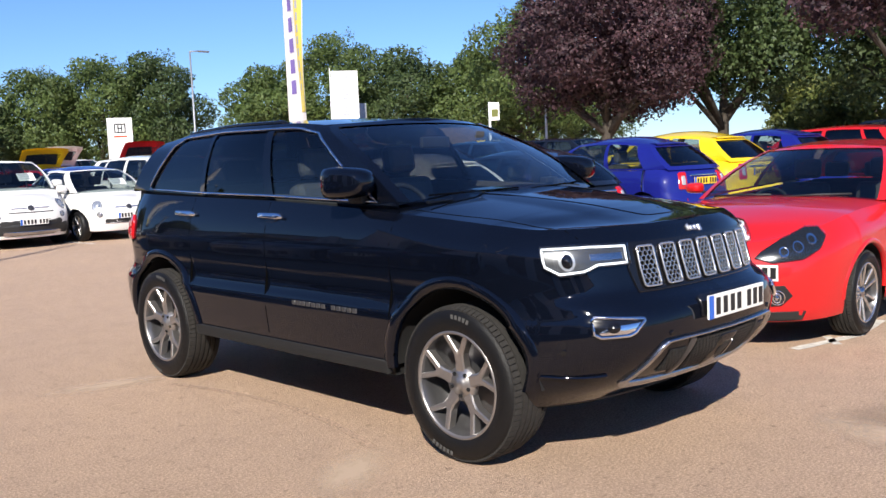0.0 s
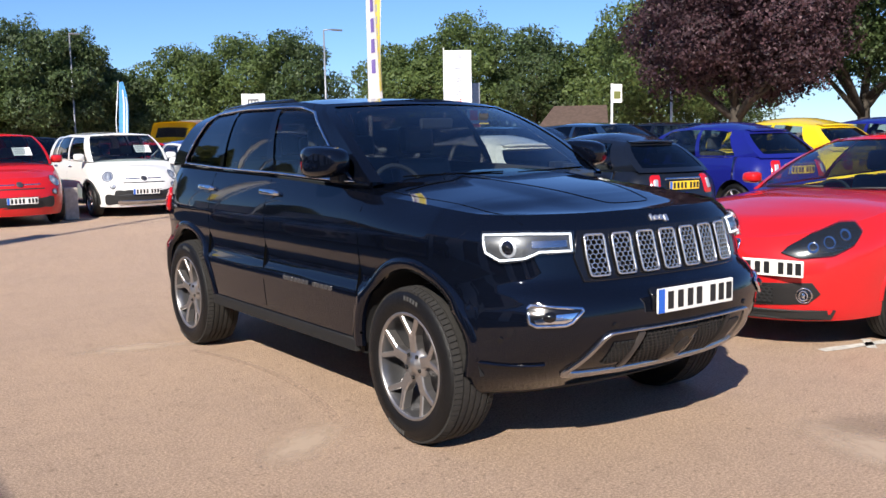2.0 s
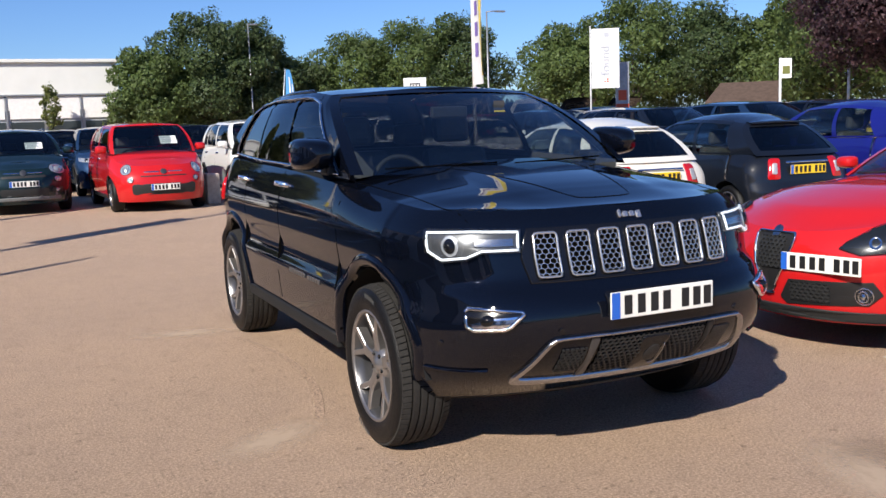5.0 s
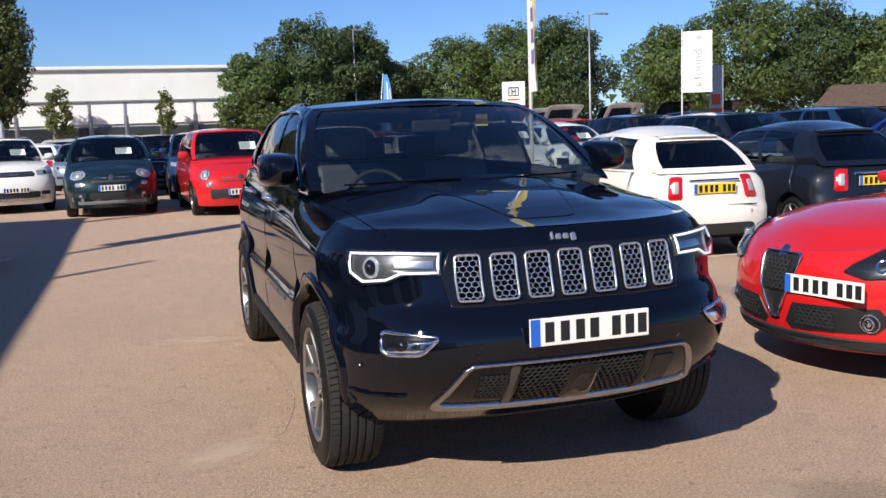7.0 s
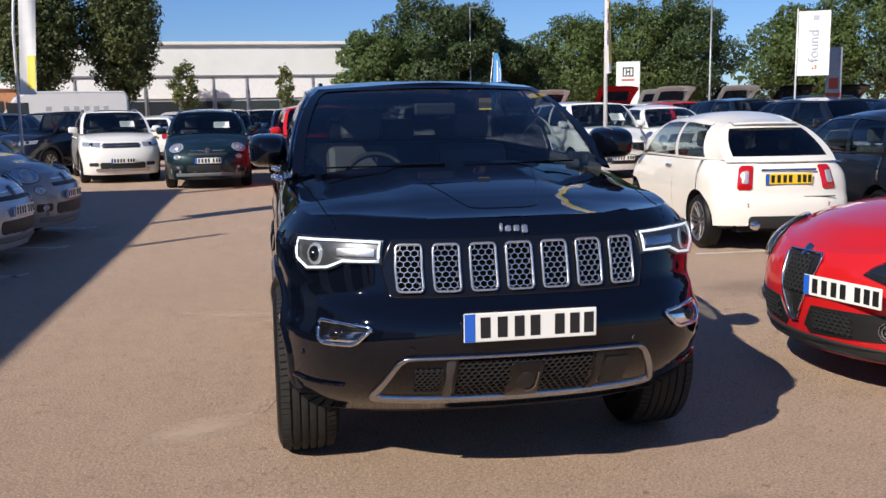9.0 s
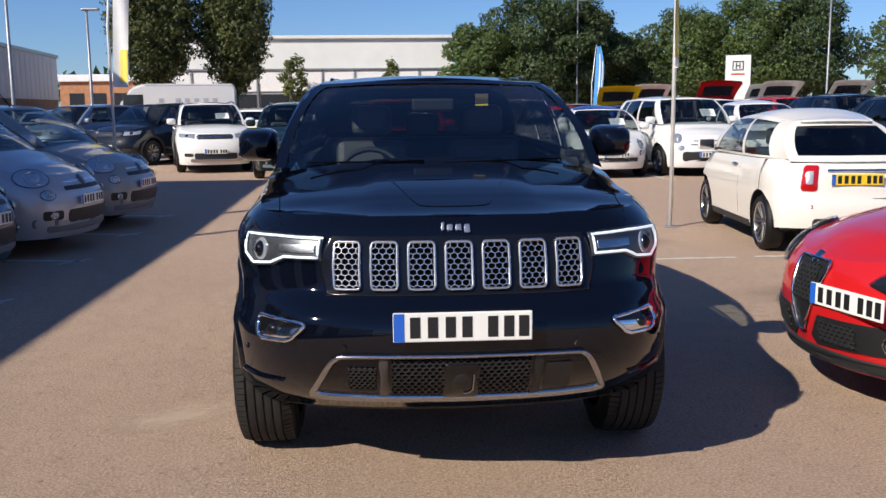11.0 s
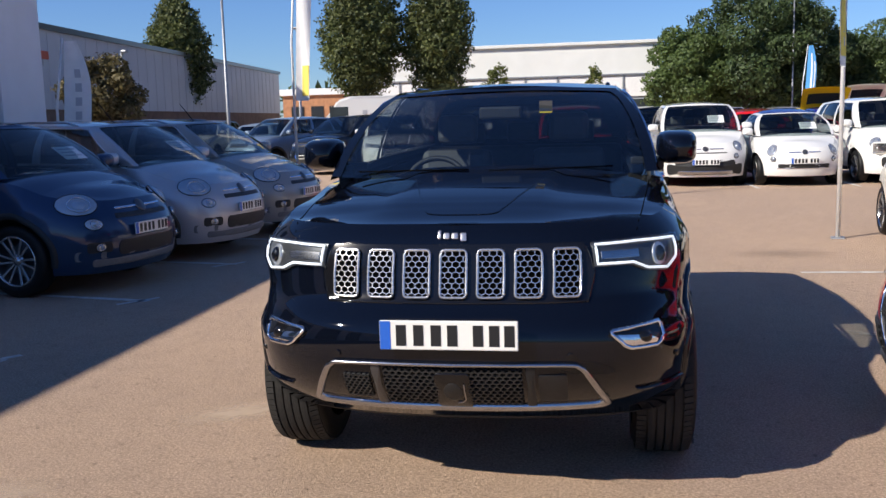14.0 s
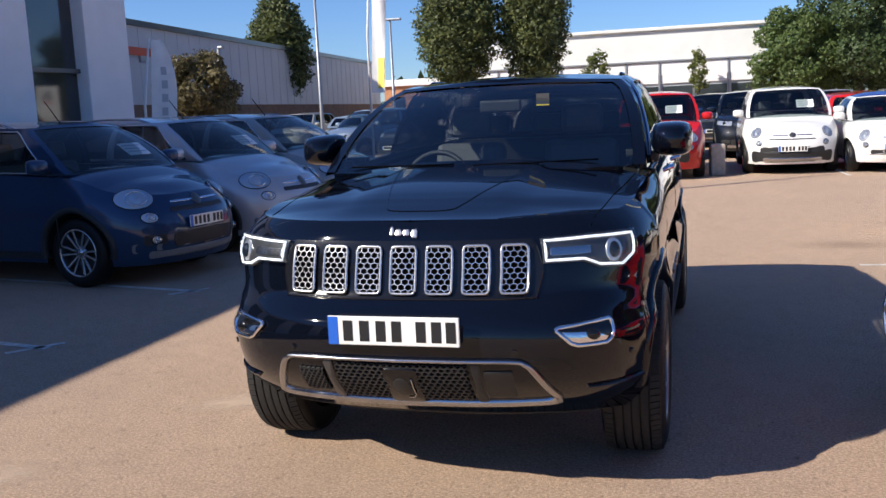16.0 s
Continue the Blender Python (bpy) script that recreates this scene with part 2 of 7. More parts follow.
def part(name, bm, material, parent, label="", smooth=False):
    me = bpy.data.meshes.new(name)
    bm.normal_update()
    bm.to_mesh(me)
    bm.free()
    if smooth:
        me.shade_smooth()
    me.materials.append(material)
    ob = new(name, me)
    if parent is not None:
        ob.parent = parent
    if label:
        tagged(ob, label)
    return ob


def box(bm, lo, hi, bevel=0.0, m=None):
    r = bmesh.ops.create_cube(bm, size=1)
    vs = r["verts"]
    for v in vs:
        v.co = Vector([(lo[i] + hi[i]) / 2 + v.co[i] * (hi[i] - lo[i]) for i in range(3)])
    if m is not None:
        bmesh.ops.transform(bm, matrix=m, verts=vs)
    if bevel:
        es = list({e for v in vs for e in v.link_edges})
        bmesh.ops.bevel(bm, geom=es, offset=bevel, segments=2, affect="EDGES", profile=0.5)
    return bm


def box_part(name, lo, hi, material, parent, bevel=0.0, m=None, label=""):
    return part(name, box(bmesh.new(), lo, hi, bevel, m), material, parent, label)


def tube_data(pts, radius, n=8, closed=False):
    pts = [Vector(p) for p in pts]
    radii = radius if isinstance(radius, (list, tuple)) else [radius] * len(pts)
    verts, faces = [], []
    k = len(pts)
    for i, p in enumerate(pts):
        a = pts[(i - 1) % k] if (closed or i > 0) else p
        b = pts[(i + 1) % k] if (closed or i < k - 1) else p
        d = (b - a).normalized()
        ref = Vector((0, 0, 1)) if abs(d.z) < 0.9 else Vector((1, 0, 0))
        u = d.cross(ref).normalized()
        w = d.cross(u)
        for j in range(n):
            t = 2 * math.pi * j / n
            verts.append(p + (u * math.cos(t) + w * math.sin(t)) * radii[i])
    for i in range(k if closed else k - 1):
        for j in range(n):
            a, b = i * n + j, i * n + (j + 1) % n
            c, d = ((i + 1) % k) * n + (j + 1) % n, ((i + 1) % k) * n + j
            faces.append((a, b, c, d))
    if not closed:
        faces.append(tuple(range(n))[::-1])
        faces.append(tuple(range((k - 1) * n, k * n)))
    return verts, faces


def tube(name, pts, radius, material, parent=None, n=8, closed=False, label="", at=None):
    v, f = tube_data(pts, radius, n, closed)
    return link_mesh(name, v, f, material, parent, label, True, at)


def lathe_data(profile, n=32, axis="x", arc=2 * math.pi):
    """Turns a profile of (radius, along) about the axis through the origin."""
    verts, faces = [], []
    full = abs(arc - 2 * math.pi) < 1e-6
    m = n if full else n + 1
    for i in range(m):
        t = arc * i / n
        c, s = math.cos(t), math.sin(t)
        for r, a in profile:
            verts.append((a, r * c, r * s) if axis == "x" else (r * c, r * s, a))
    k = len(profile)
    for i in range(n):
        i2 = (i + 1) % m
        for j in range(k - 1):
            faces.append((i * k + j, i * k + j + 1, i2 * k + j + 1, i2 * k + j))
    return verts, faces


def empty(name, m, label, category, group="", kind=""):
    ob = new(name)
    ob.matrix_basis = m
    return tagged(ob, label, category, group, kind)


def lerp(a, b, t):
    return a + (b - a) * t


def smooth_step(x, a, b):
    t = np.clip((np.asarray(x, float) - a) / (b - a), 0, 1)
    return t * t * (3 - 2 * t)


def catmull(pts, n):
    """A smooth line through control points, n steps a span."""
    p = np.array([pts[0]] + list(pts) + [pts[-1]], float)
    out = []
    for i in range(1, len(p) - 2):
        for k in range(n):
            t = k / n
            a, b, c, d = p[i - 1], p[i], p[i + 1], p[i + 2]
            out.append(0.5 * (2 * b + (c - a) * t + (2 * a - 5 * b + 4 * c - d) * t * t + (3 * b - a - 3 * c + d) * t ** 3))
    out.append(p[-2])
    return np.array(out)


_curves = {}


def smooth_table(x, table):
    """A smooth curve through the rows (place, value) of a table that never overshoots them."""
    key = id(table)
    if key not in _curves:
        a = np.asarray(table, float)
        xs, ys = a[:, 0], a[:, 1]
        h = np.diff(xs)
        d = np.diff(ys) / h
        m = np.r_[d[0], np.zeros(len(d) - 1), d[-1]]
        for i in range(1, len(d)):
            if d[i - 1] * d[i] > 0:
                w1, w2 = 2 * h[i] + h[i - 1], h[i] + 2 * h[i - 1]
                m[i] = (w1 + w2) / (w1 / d[i - 1] + w2 / d[i])
        fine = np.linspace(xs[0], xs[-1], 1500)
        i = np.clip(np.searchsorted(xs, fine, side="right") - 1, 0, len(h) - 1)
        t = (fine - xs[i]) / h[i]
        curve = ys[i] * (1 + 2 * t) * (1 - t) ** 2 + h[i] * m[i] * t * (1 - t) ** 2 + ys[i + 1] * t * t * (3 - 2 * t) + h[i] * m[i + 1] * t * t * (t - 1)
        _curves[key] = (fine, curve, table)
    fine, curve, _ = _curves[key]
    return np.interp(x, fine, curve)


# ---- cars ----
class Shape:
    """The body surface of a car: front towards -y, ground at z = 0, its axles at st['wy'].
    A place on its skirt is told by s, metres along its outline from the middle of the nose (negative: the +x side is s > 0),
    and by z."""

    def __init__(self, st):
        self.st = st
        w, yf, yr = st["w"], st["yf"], st["yr"]
        half = [(0, yf)] + [(w * a, yf + b) for a, b in st["nose"]]
        half += [(w, st["wy"][0]), (w * 1.0, 0), (w * 0.995, st["wy"][1])]
        half += [(w * a, yr - b) for a, b in st["tail"]] + [(0, yr)]
        line = catmull(half, 24)
        self.ox, self.oy = line[:, 0], line[:, 1]
        self.s = np.r_[0, np.cumsum(np.hypot(np.diff(self.ox), np.diff(self.oy)))]
        self.length = self.s[-1]

    def s_at(self, y):
        return float(np.interp(y, self.oy, self.s))

    def s_x(self, x):
        k = np.argmax(self.ox)
        return float(np.interp(x, self.ox[:k], self.s[:k]))

    def s_xr(self, x):
        k = np.argmax(self.ox > self.st["w"] * 0.99) + len(self.ox) // 2
        ox, s = self.ox[k:][::-1], self.s[k:][::-1]
        return float(np.interp(x, ox, s))

    def top(self, y):
        return smooth_table(y, self.st["top"])

    def P(self, s, z, off=0.0):
        s, z = np.broadcast_arrays(np.asarray(s, float), np.asarray(z, float))
        p = self._p(s, z)
        if np.any(off):
            e = 0.01
            du, dv = self._p(s + e, z) - self._p(s - e, z), self._p(s, z + e) - self._p(s, z - e)
            nn = np.cross(du, dv)
            nn /= np.linalg.norm(nn, axis=-1, keepdims=True) + 1e-9
            p = p + nn * (np.asarray(off) + self.st.get("lift", 0.0))[..., None]
        return p

    def _p(self, s, z):
        st = self.st
        sg, a = np.where(s < 0, -1.0, 1.0), np.abs(s)
        over = np.maximum(a - self.length, 0)
        x, y = np.interp(a, self.s, self.ox) - over, np.interp(a, self.s, self.oy)
        kf = 1 - smooth_step(y, st["yf"], st["yf"] + st.get("reach", 1.1))
        kr = smooth_step(y, st["yr"] - 0.9, st["yr"])
        yy = y + kf * smooth_table(z, st["front"]) - kr * smooth_table(z, st["rear"])
        zt = self.top(y)
        soft = lerp(st["shw"], st["shc"], smooth_step(y, st["yc"] - 0.45, st["yc"] + 0.15))
        soft = lerp(soft, st["sht"], smooth_step(y, st["yrb"] - 0.55, st["yr"] - 0.10))
        sh = np.clip((z - (zt - st["shr"])) / st["shr"], 0, 1.3) ** 2.2 * soft
        k = np.abs(x) / st["w"]
        inward = smooth_table(z, st["side"])
        if "full" in st:
            ahead = 1 - smooth_step(y, st["wy"][0] - st["Ra"] - 0.02, st["wy"][0] - st["Ra"] + 0.10)
            inward = lerp(inward, smooth_table(np.maximum(z, 0.60), st["side"]) + smooth_table(z, st["full"]), ahead)
        xx = sg * (x - inward * k - sh * k)
        return np.stack([xx, yy, z], -1)

    def low(self, y):
        st = self.st
        a = np.array(st["low"])
        z = np.interp(y, a[:, 0], a[:, 1])
        for wy in st["wy"]:
            dy = np.abs(y - wy)
            arch = st["R"] + np.sqrt(np.maximum(st["Ra"] ** 2 - dy ** 2, 0))
            z = np.where(dy < st["Ra"], np.maximum(z, arch), z)
        return z

    def columns(self, step):
        st = self.st
        s = list(np.arange(0, self.length, step)) + [self.length]
        for wy in st["wy"]:
            for a in np.linspace(-1, 1, int(8 + 1.2 / step)):
                s.append(self.s_at(wy + st["Ra"] * math.sin(a * math.pi / 2) * 0.9999))
            for e in (-1.02, 1.02):
                s.append(self.s_at(wy + st["Ra"] * e))
        return np.unique(np.round(s, 4))


def grid_faces(n, m, flip=False):
    f = []
    for i in range(n - 1):
        for j in range(m - 1):
            q = (i * m + j, i * m + j + 1, (i + 1) * m + j + 1, (i + 1) * m + j)
            f.append(q[::-1] if flip else q)
    return f


def both_sides(pts, n, m):
    """A half grid and its mirror image."""
    v = np.asarray(pts).reshape(-1, 3)
    k = len(v)
    f = grid_faces(n, m)
    return np.r_[v, v * (-1, 1, 1)], f + [tuple(k + i for i in q[::-1]) for q in f]


def body_mesh(sh, step, rows):
    """The painted skirt, the bonnet and the ledge below the windows, as one mesh."""
    st = sh.st
    cols = sh.columns(step)
    y = np.interp(cols, sh.s, sh.oy)
    lo, hi = sh.low(y), sh.top(y)
    v = np.linspace(0, 1, rows)
    z = lo[:, None] + (hi - lo)[:, None] * v
    p = sh.P(cols[:, None], z)
    verts, faces = both_sides(p, len(cols), rows)
    verts, faces = list(map(tuple, verts)), list(faces)
    edge = p[:, -1]
    # bonnet: strips across, from the nose to the foot of the windscreen
    ncol = max(9, int(rows * 0.8)) | 1
    k = np.linspace(-1, 1, ncol)
    idx = [i for i in range(len(cols)) if y[i] < st["yc"] + 0.12]
    hood = []
    top_k = int(np.argmax(edge[:, 0]))
    fx_, fy_ = edge[:top_k, 0], edge[:top_k, 1]
    for i in idx:
        e = edge[i]
        back = smooth_step(e[1], st["yf"], st["yc"])
        crown = lerp(st["crown"][0], st["crown"][1], back)
        gap = e[1] - np.interp(np.abs(k) * e[0], fx_, fy_)
        z_ = e[2] + crown * (1 - np.abs(k) ** st.get("crown_pow", 2.4)) * smooth_step(gap, -0.06, st.get("lip", 0.30))
        if "bulge" in st:
            bw, bh = st["bulge"]
            q = np.abs(k) * e[0]
            z_ = z_ + bh * (1 - smooth_step(q, bw * 0.82, bw)) * smooth_step(e[1], st["yf"] + 0.25, st["yf"] + 0.75)
        hood.append(np.stack([k * e[0], np.full(ncol, e[1]) - st.get("bow", 0.0) * (1 - k ** 2) * back, z_], -1))
    base = len(verts)
    hv = np.array(hood).reshape(-1, 3)
    verts += list(map(tuple, hv))
    faces += [tuple(base + a for a in q[::-1]) for q in grid_faces(len(idx), ncol)]
    # ledge from the skirt's top edge in under the windows, and across the tail
    idx = [i for i in range(len(cols)) if y[i] > st["yc"] - 0.05]
    ring = []
    for i in idx:
        e = edge[i]
        inner = e * (0.82, 1, 1) + np.array([0, 0, 0.008])
        if e[1] > st["yrb"] - 0.18:
            inner = np.array([e[0] * 0.55, min(e[1], st["yrb"] - 0.18), e[2] + 0.008])
        ring.append([e, e * (0.93, 1, 1) + np.array([0, 0, 0.006]), inner])
    verts2, faces2 = both_sides(np.array(ring), len(idx), 3)
    base = len(verts)
    verts += list(map(tuple, verts2))
    faces += [tuple(base + a for a in q) for q in faces2]
    return verts, faces


class House:
    """The cabin above the belt line: windscreen, sides and tail glass over the same levels t from belt to roof."""

    def __init__(self, sh):
        self.sh, self.st = sh, sh.st

    def half(self, t):
        """Half the cabin's width from belt to roof, rounded in at the gutter."""
        st = self.st
        t = np.asarray(t, float)
        return lerp(st["wb"], st["wr"], np.maximum(t, 0.0) ** st.get("lean", 1.15)) + 0.020 * np.sin(math.pi * t) - st["gutter"] * np.clip((t - 0.80) / 0.20, 0, 1) ** 2

    def screen(self, k, t, off=0.0):
        st = self.st
        k, t = np.broadcast_arrays(np.asarray(k, float), np.asarray(t, float))
        wa = self.half(t) - st.get("taper_f", 0.02) - 0.008
        bow = lerp(st["bow_ws"], st["bow_ws"] * 0.75, t)
        x = k * wa
        y = lerp(st["yc"], st["yt"], t) - bow * (1 - np.abs(k) ** 2.2) - 0.03 * np.sin(math.pi * t)
        z = lerp(st["zc"], st["zt"], t) + 0.018 * (1 - k ** 2) * t + 0.022 * np.sin(math.pi * t)
        p = np.stack([x, y, z], -1)
        n = np.array([0, -(st["zt"] - st["zc"]), st["yt"] - st["yc"]])
        n = n / np.linalg.norm(n)
        return p + n * off

    def flank(self, yb, yt, t, off=0.0):
        """yb and yt: where an upright of the side starts at the belt and ends at the roof."""
        st = self.st
        yb, yt, t = np.broadcast_arrays(np.asarray(yb, float), np.asarray(yt, float), np.asarray(t, float))
        y = lerp(yb, yt, t)
        roof = np.array(st["roof"])
        zr = np.interp(yt, roof[:, 0], roof[:, 1])
        zb = np.interp(yb, [st["yc"], st["yrb"]], [st["zc"], st["zrb"]]) if "belt" not in st else np.interp(yb, *np.array(st["belt"]).T)
        z = lerp(zb, zr, t)
        taper = smooth_step(y, lerp(0.6, 0.4, t), lerp(st["yrb"], st["yrr"], t)) * st["taper"] + smooth_step(-y, 0.0, -st["yc"]) * st.get("taper_f", 0.02)
        x = self.half(t) - taper + off
        return np.stack([x, y, z], -1)

    def tail(self, k, t, off=0.0):
        st = self.st
        k, t = np.broadcast_arrays(np.asarray(k, float), np.asarray(t, float))
        e = self.flank(st["yrb"], st["yrr"], t)
        bow = lerp(st["bow_r"], st["bow_r"] * 0.6, t)
        return np.stack([k * e[..., 0], e[..., 1] + bow * (1 - np.abs(k) ** 2.5) + off, e[..., 2] + 0.012 * (1 - k ** 2) * t], -1)


def outward(v, f, centre=(0.0, 0.3, 0.7)):
    """The faces turned so that most of them look away from the centre."""
    v = np.asarray(v, float)
    q = np.array([q[:3] for q in f[:: max(1, len(f) // 60)]])
    a, b, c = v[q[:, 0]], v[q[:, 1]], v[q[:, 2]]
    total = (np.cross(b - a, c - a) * ((a + c) / 2 - centre)).sum()
    return f if total >= 0 else [tuple(q)[::-1] for q in f]


def grid_part(name, p, material, parent, label="", thick=0.0, flip=False):
    n, m = p.shape[:2]
    v, f = list(map(tuple, p.reshape(-1, 3))), grid_faces(n, m, flip)
    f = outward(v, f)
    return link_mesh(name, v, f, material, parent, label)


def cabin(car, sh, colour, quality, frame_mat=None, glass="glass", rear_glass="dark_glass"):
    """Pillars, roof and glass."""
    st, h = sh.st, House(sh)
    n = 9 if quality else 6
    verts, faces, marks = [], [], []

    def add(p, flip=False):
        base, base_f = len(verts), len(faces)
        a, b = p.shape[:2]
        verts.extend(map(tuple, p.reshape(-1, 3)))
        faces.extend(tuple(base + i for i in q) for q in grid_faces(a, b, flip))
        marks.append((base, base_f, len(verts), len(faces)))

    t = np.linspace(0, 1, n)
    lo, hi = 0.05, 0.91
    # windscreen surround and header
    kk = np.linspace(-1, 1, 13)
    add(h.screen(kk[:, None], np.linspace(0.95, 1, 3)[None]))
    ws = h.screen(np.linspace(-0.935, 0.935, 13)[:, None], np.linspace(0.0, 0.955, n)[None], -0.006)
    grid_part("windscreen", ws, M["screen_glass" if "full" in st else glass], car, "clear laminated windscreen")
    for sg in (-1, 1):
        add(h.screen(sg * np.array([0.93, 0.965, 1.0])[:, None], t[None]), sg < 0)
        a, b = h.screen(np.array([1.0]), t) * (sg, 1, 1), h.flank(st["yc"], st["yt"], t) * (sg, 1, 1)
        add(np.stack([a, b]), sg < 0)
    # sides
    ups = st["pillars"]
    for sg in (-1, 1):
        flip = sg > 0
        for (a0, a1), (b0, b1), kind in ups:
            yb, yt = np.linspace(a0, b0, 6 if kind else 3), np.linspace(a1, b1, 6 if kind else 3)
            m = np.array([sg, 1, 1])
            if kind:
                add(h.flank(yb[:, None], yt[:, None], np.linspace(0, lo, 2)[None]) * m, not flip)
                add(h.flank(yb[:, None], yt[:, None], np.linspace(hi, 1, 3)[None]) * m, not flip)
                g = glass if kind == 1 else rear_glass
                yb, yt = np.linspace(a0 - 0.025, b0 + 0.025, 6), np.linspace(a1 - 0.025, b1 + 0.025, 6)
                grid_part("side_window", h.flank(yb[:, None], yt[:, None], np.linspace(lo - 0.05, hi + 0.06, 7)[None], -0.008) * m, M[g], car,
                          "", flip=not flip)
            else:
                add(h.flank(yb[:, None], yt[:, None], t[None]) * m, not flip)
    # tail
    for sg in (-1, 1):
        add(h.tail(sg * np.array([0.84, 0.93, 1.0])[:, None], t[None]), sg > 0)
    add(h.tail(kk[:, None], np.linspace(-0.05, 0.10, 3)[None]), True)
    add(h.tail(kk[:, None], np.linspace(0.86, 1, 3)[None]), True)
    grid_part("rear_window", h.tail(np.linspace(-0.86, 0.86, 9)[:, None], np.linspace(0.06, 0.90, 6)[None], -0.008), M[rear_glass], car, flip=True)
    if quality == 2:
        for i, (v0, f0, v1, f1) in enumerate(marks):
            link_mesh("pillar", verts[v0:v1], [tuple(k - v0 for k in q) for q in faces[f0:f1]], frame_mat or colour, car)
    else:
        link_mesh("window_frame", verts, faces, frame_mat or colour, car)
    # roof
    edge = [h.screen(kk_, 1.0) for kk_ in np.linspace(0, 1, 5)[:-1]]
    ya, yd = ups[0][0][1], ups[-1][1][1]
    edge += [h.flank(st["yc"], yy, 1.0) for yy in np.linspace(ya, yd, 12)]
    edge += [h.tail(kk_, 1.0) for kk_ in np.linspace(1, 0, 5)[1:]]
    edge = np.array(edge)
    k = np.linspace(-1, 1, 11)
    roof = []
    y0, y1 = edge[0, 1], edge[-1, 1]
    for e in edge:
        mid = np.sin(np.clip((e[1] - y0) / (y1 - y0), 0, 1) * math.pi)
        roof.append(np.stack([k * e[0], np.full(11, e[1]), e[2] + (0.012 + st["dome"] * mid ** 0.6) * (1 - np.abs(k) ** 2.6)], -1))
    grid_part("roof", np.array(roof), st.get("roof_mat") or colour, car, flip=True)


def decal(sh, poly, material, car, name, h=0.006, bulge=0.0, off=0.0, side=1, label="", rings=(1.0, 0.985, 0.7, 0.35), sub=4, smooth=True):
    """A raised panel that follows the skirt: poly in (s, z), star-shaped about its middle."""
    poly = np.array(poly, float)
    if len(poly) >= 14 and np.ptp(poly[:, 0]) < 0.5:
        sub = 1
    pts = []
    for i in range(len(poly)):
        a, b = poly[i], poly[(i + 1) % len(poly)]
        for k in range(sub):
            pts.append(lerp(a, b, k / sub))
    pts = np.array(pts)
    mid = poly.mean(0)
    n = len(pts)
    levels = [(1.0, off - 0.016)] + [(r, off + h + bulge * (1 - r ** 2)) for r in rings]
    flat_pts = np.concatenate([mid + (pts - mid) * r for r, _ in levels] + [mid[None]])
    lifts = np.r_[np.repeat([o for _, o in levels], n), off + h + bulge]
    v = sh.P(flat_pts[:, 0] * side, flat_pts[:, 1], lifts)
    f = []
    for r in range(len(rings)):
        for i in range(n):
            j = (i + 1) % n
            f.append((r * n + i, r * n + j, (r + 1) * n + j, (r + 1) * n + i))
    c, r = len(v) - 1, len(rings)
    f += [(r * n + i, r * n + (i + 1) % n, c) for i in range(n)]
    return link_mesh(name, v, outward(v, f), material, car, label, smooth)


def rim_strip(sh, poly, material, car, name, radius=0.008, off=0.004, side=1, closed=True, label="", sub=4, n=6):
    poly = np.array(poly, float)
    pts = []
    last = len(poly) if closed else len(poly) - 1
    for i in range(last):
        a, b = poly[i], poly[(i + 1) % len(poly)]
        for k in range(sub):
            pts.append(lerp(a, b, k / sub))
    if not closed:
        pts.append(poly[-1])
    pts = np.array(pts)
    p = sh.P(pts[:, 0] * side, pts[:, 1], np.full(len(pts), off))
    return tube(name, p, radius, material, car, n, closed, label)


def ellipse(cs, cz, a, b, n=16, tilt=0.0, power=1.0):
    out = []
    for i in range(n):
        t = 2 * math.pi * i / n
        x, z = math.copysign(abs(math.cos(t)) ** power, math.cos(t)) * a, math.copysign(abs(math.sin(t)) ** power, math.sin(t)) * b
        c, s = math.cos(tilt), math.sin(tilt)
        out.append((cs + x * c - z * s, cz + x * s + z * c))
    return out


def rect(s0, s1, z0, z1, r=0.0):
    if not r:
        return [(s0, z0), (s1, z0), (s1, z1), (s0, z1)]
    out = []
    for cx, cz, a in ((s1 - r, z0 + r, -90), (s1 - r, z1 - r, 0), (s0 + r, z1 - r, 90), (s0 + r, z0 + r, 180)):
        for k in range(4):
            t = radians(a + 30 * k)
            out.append((cx + r * math.cos(t), cz + r * math.sin(t)))
    return out


_wheel_cache = {}


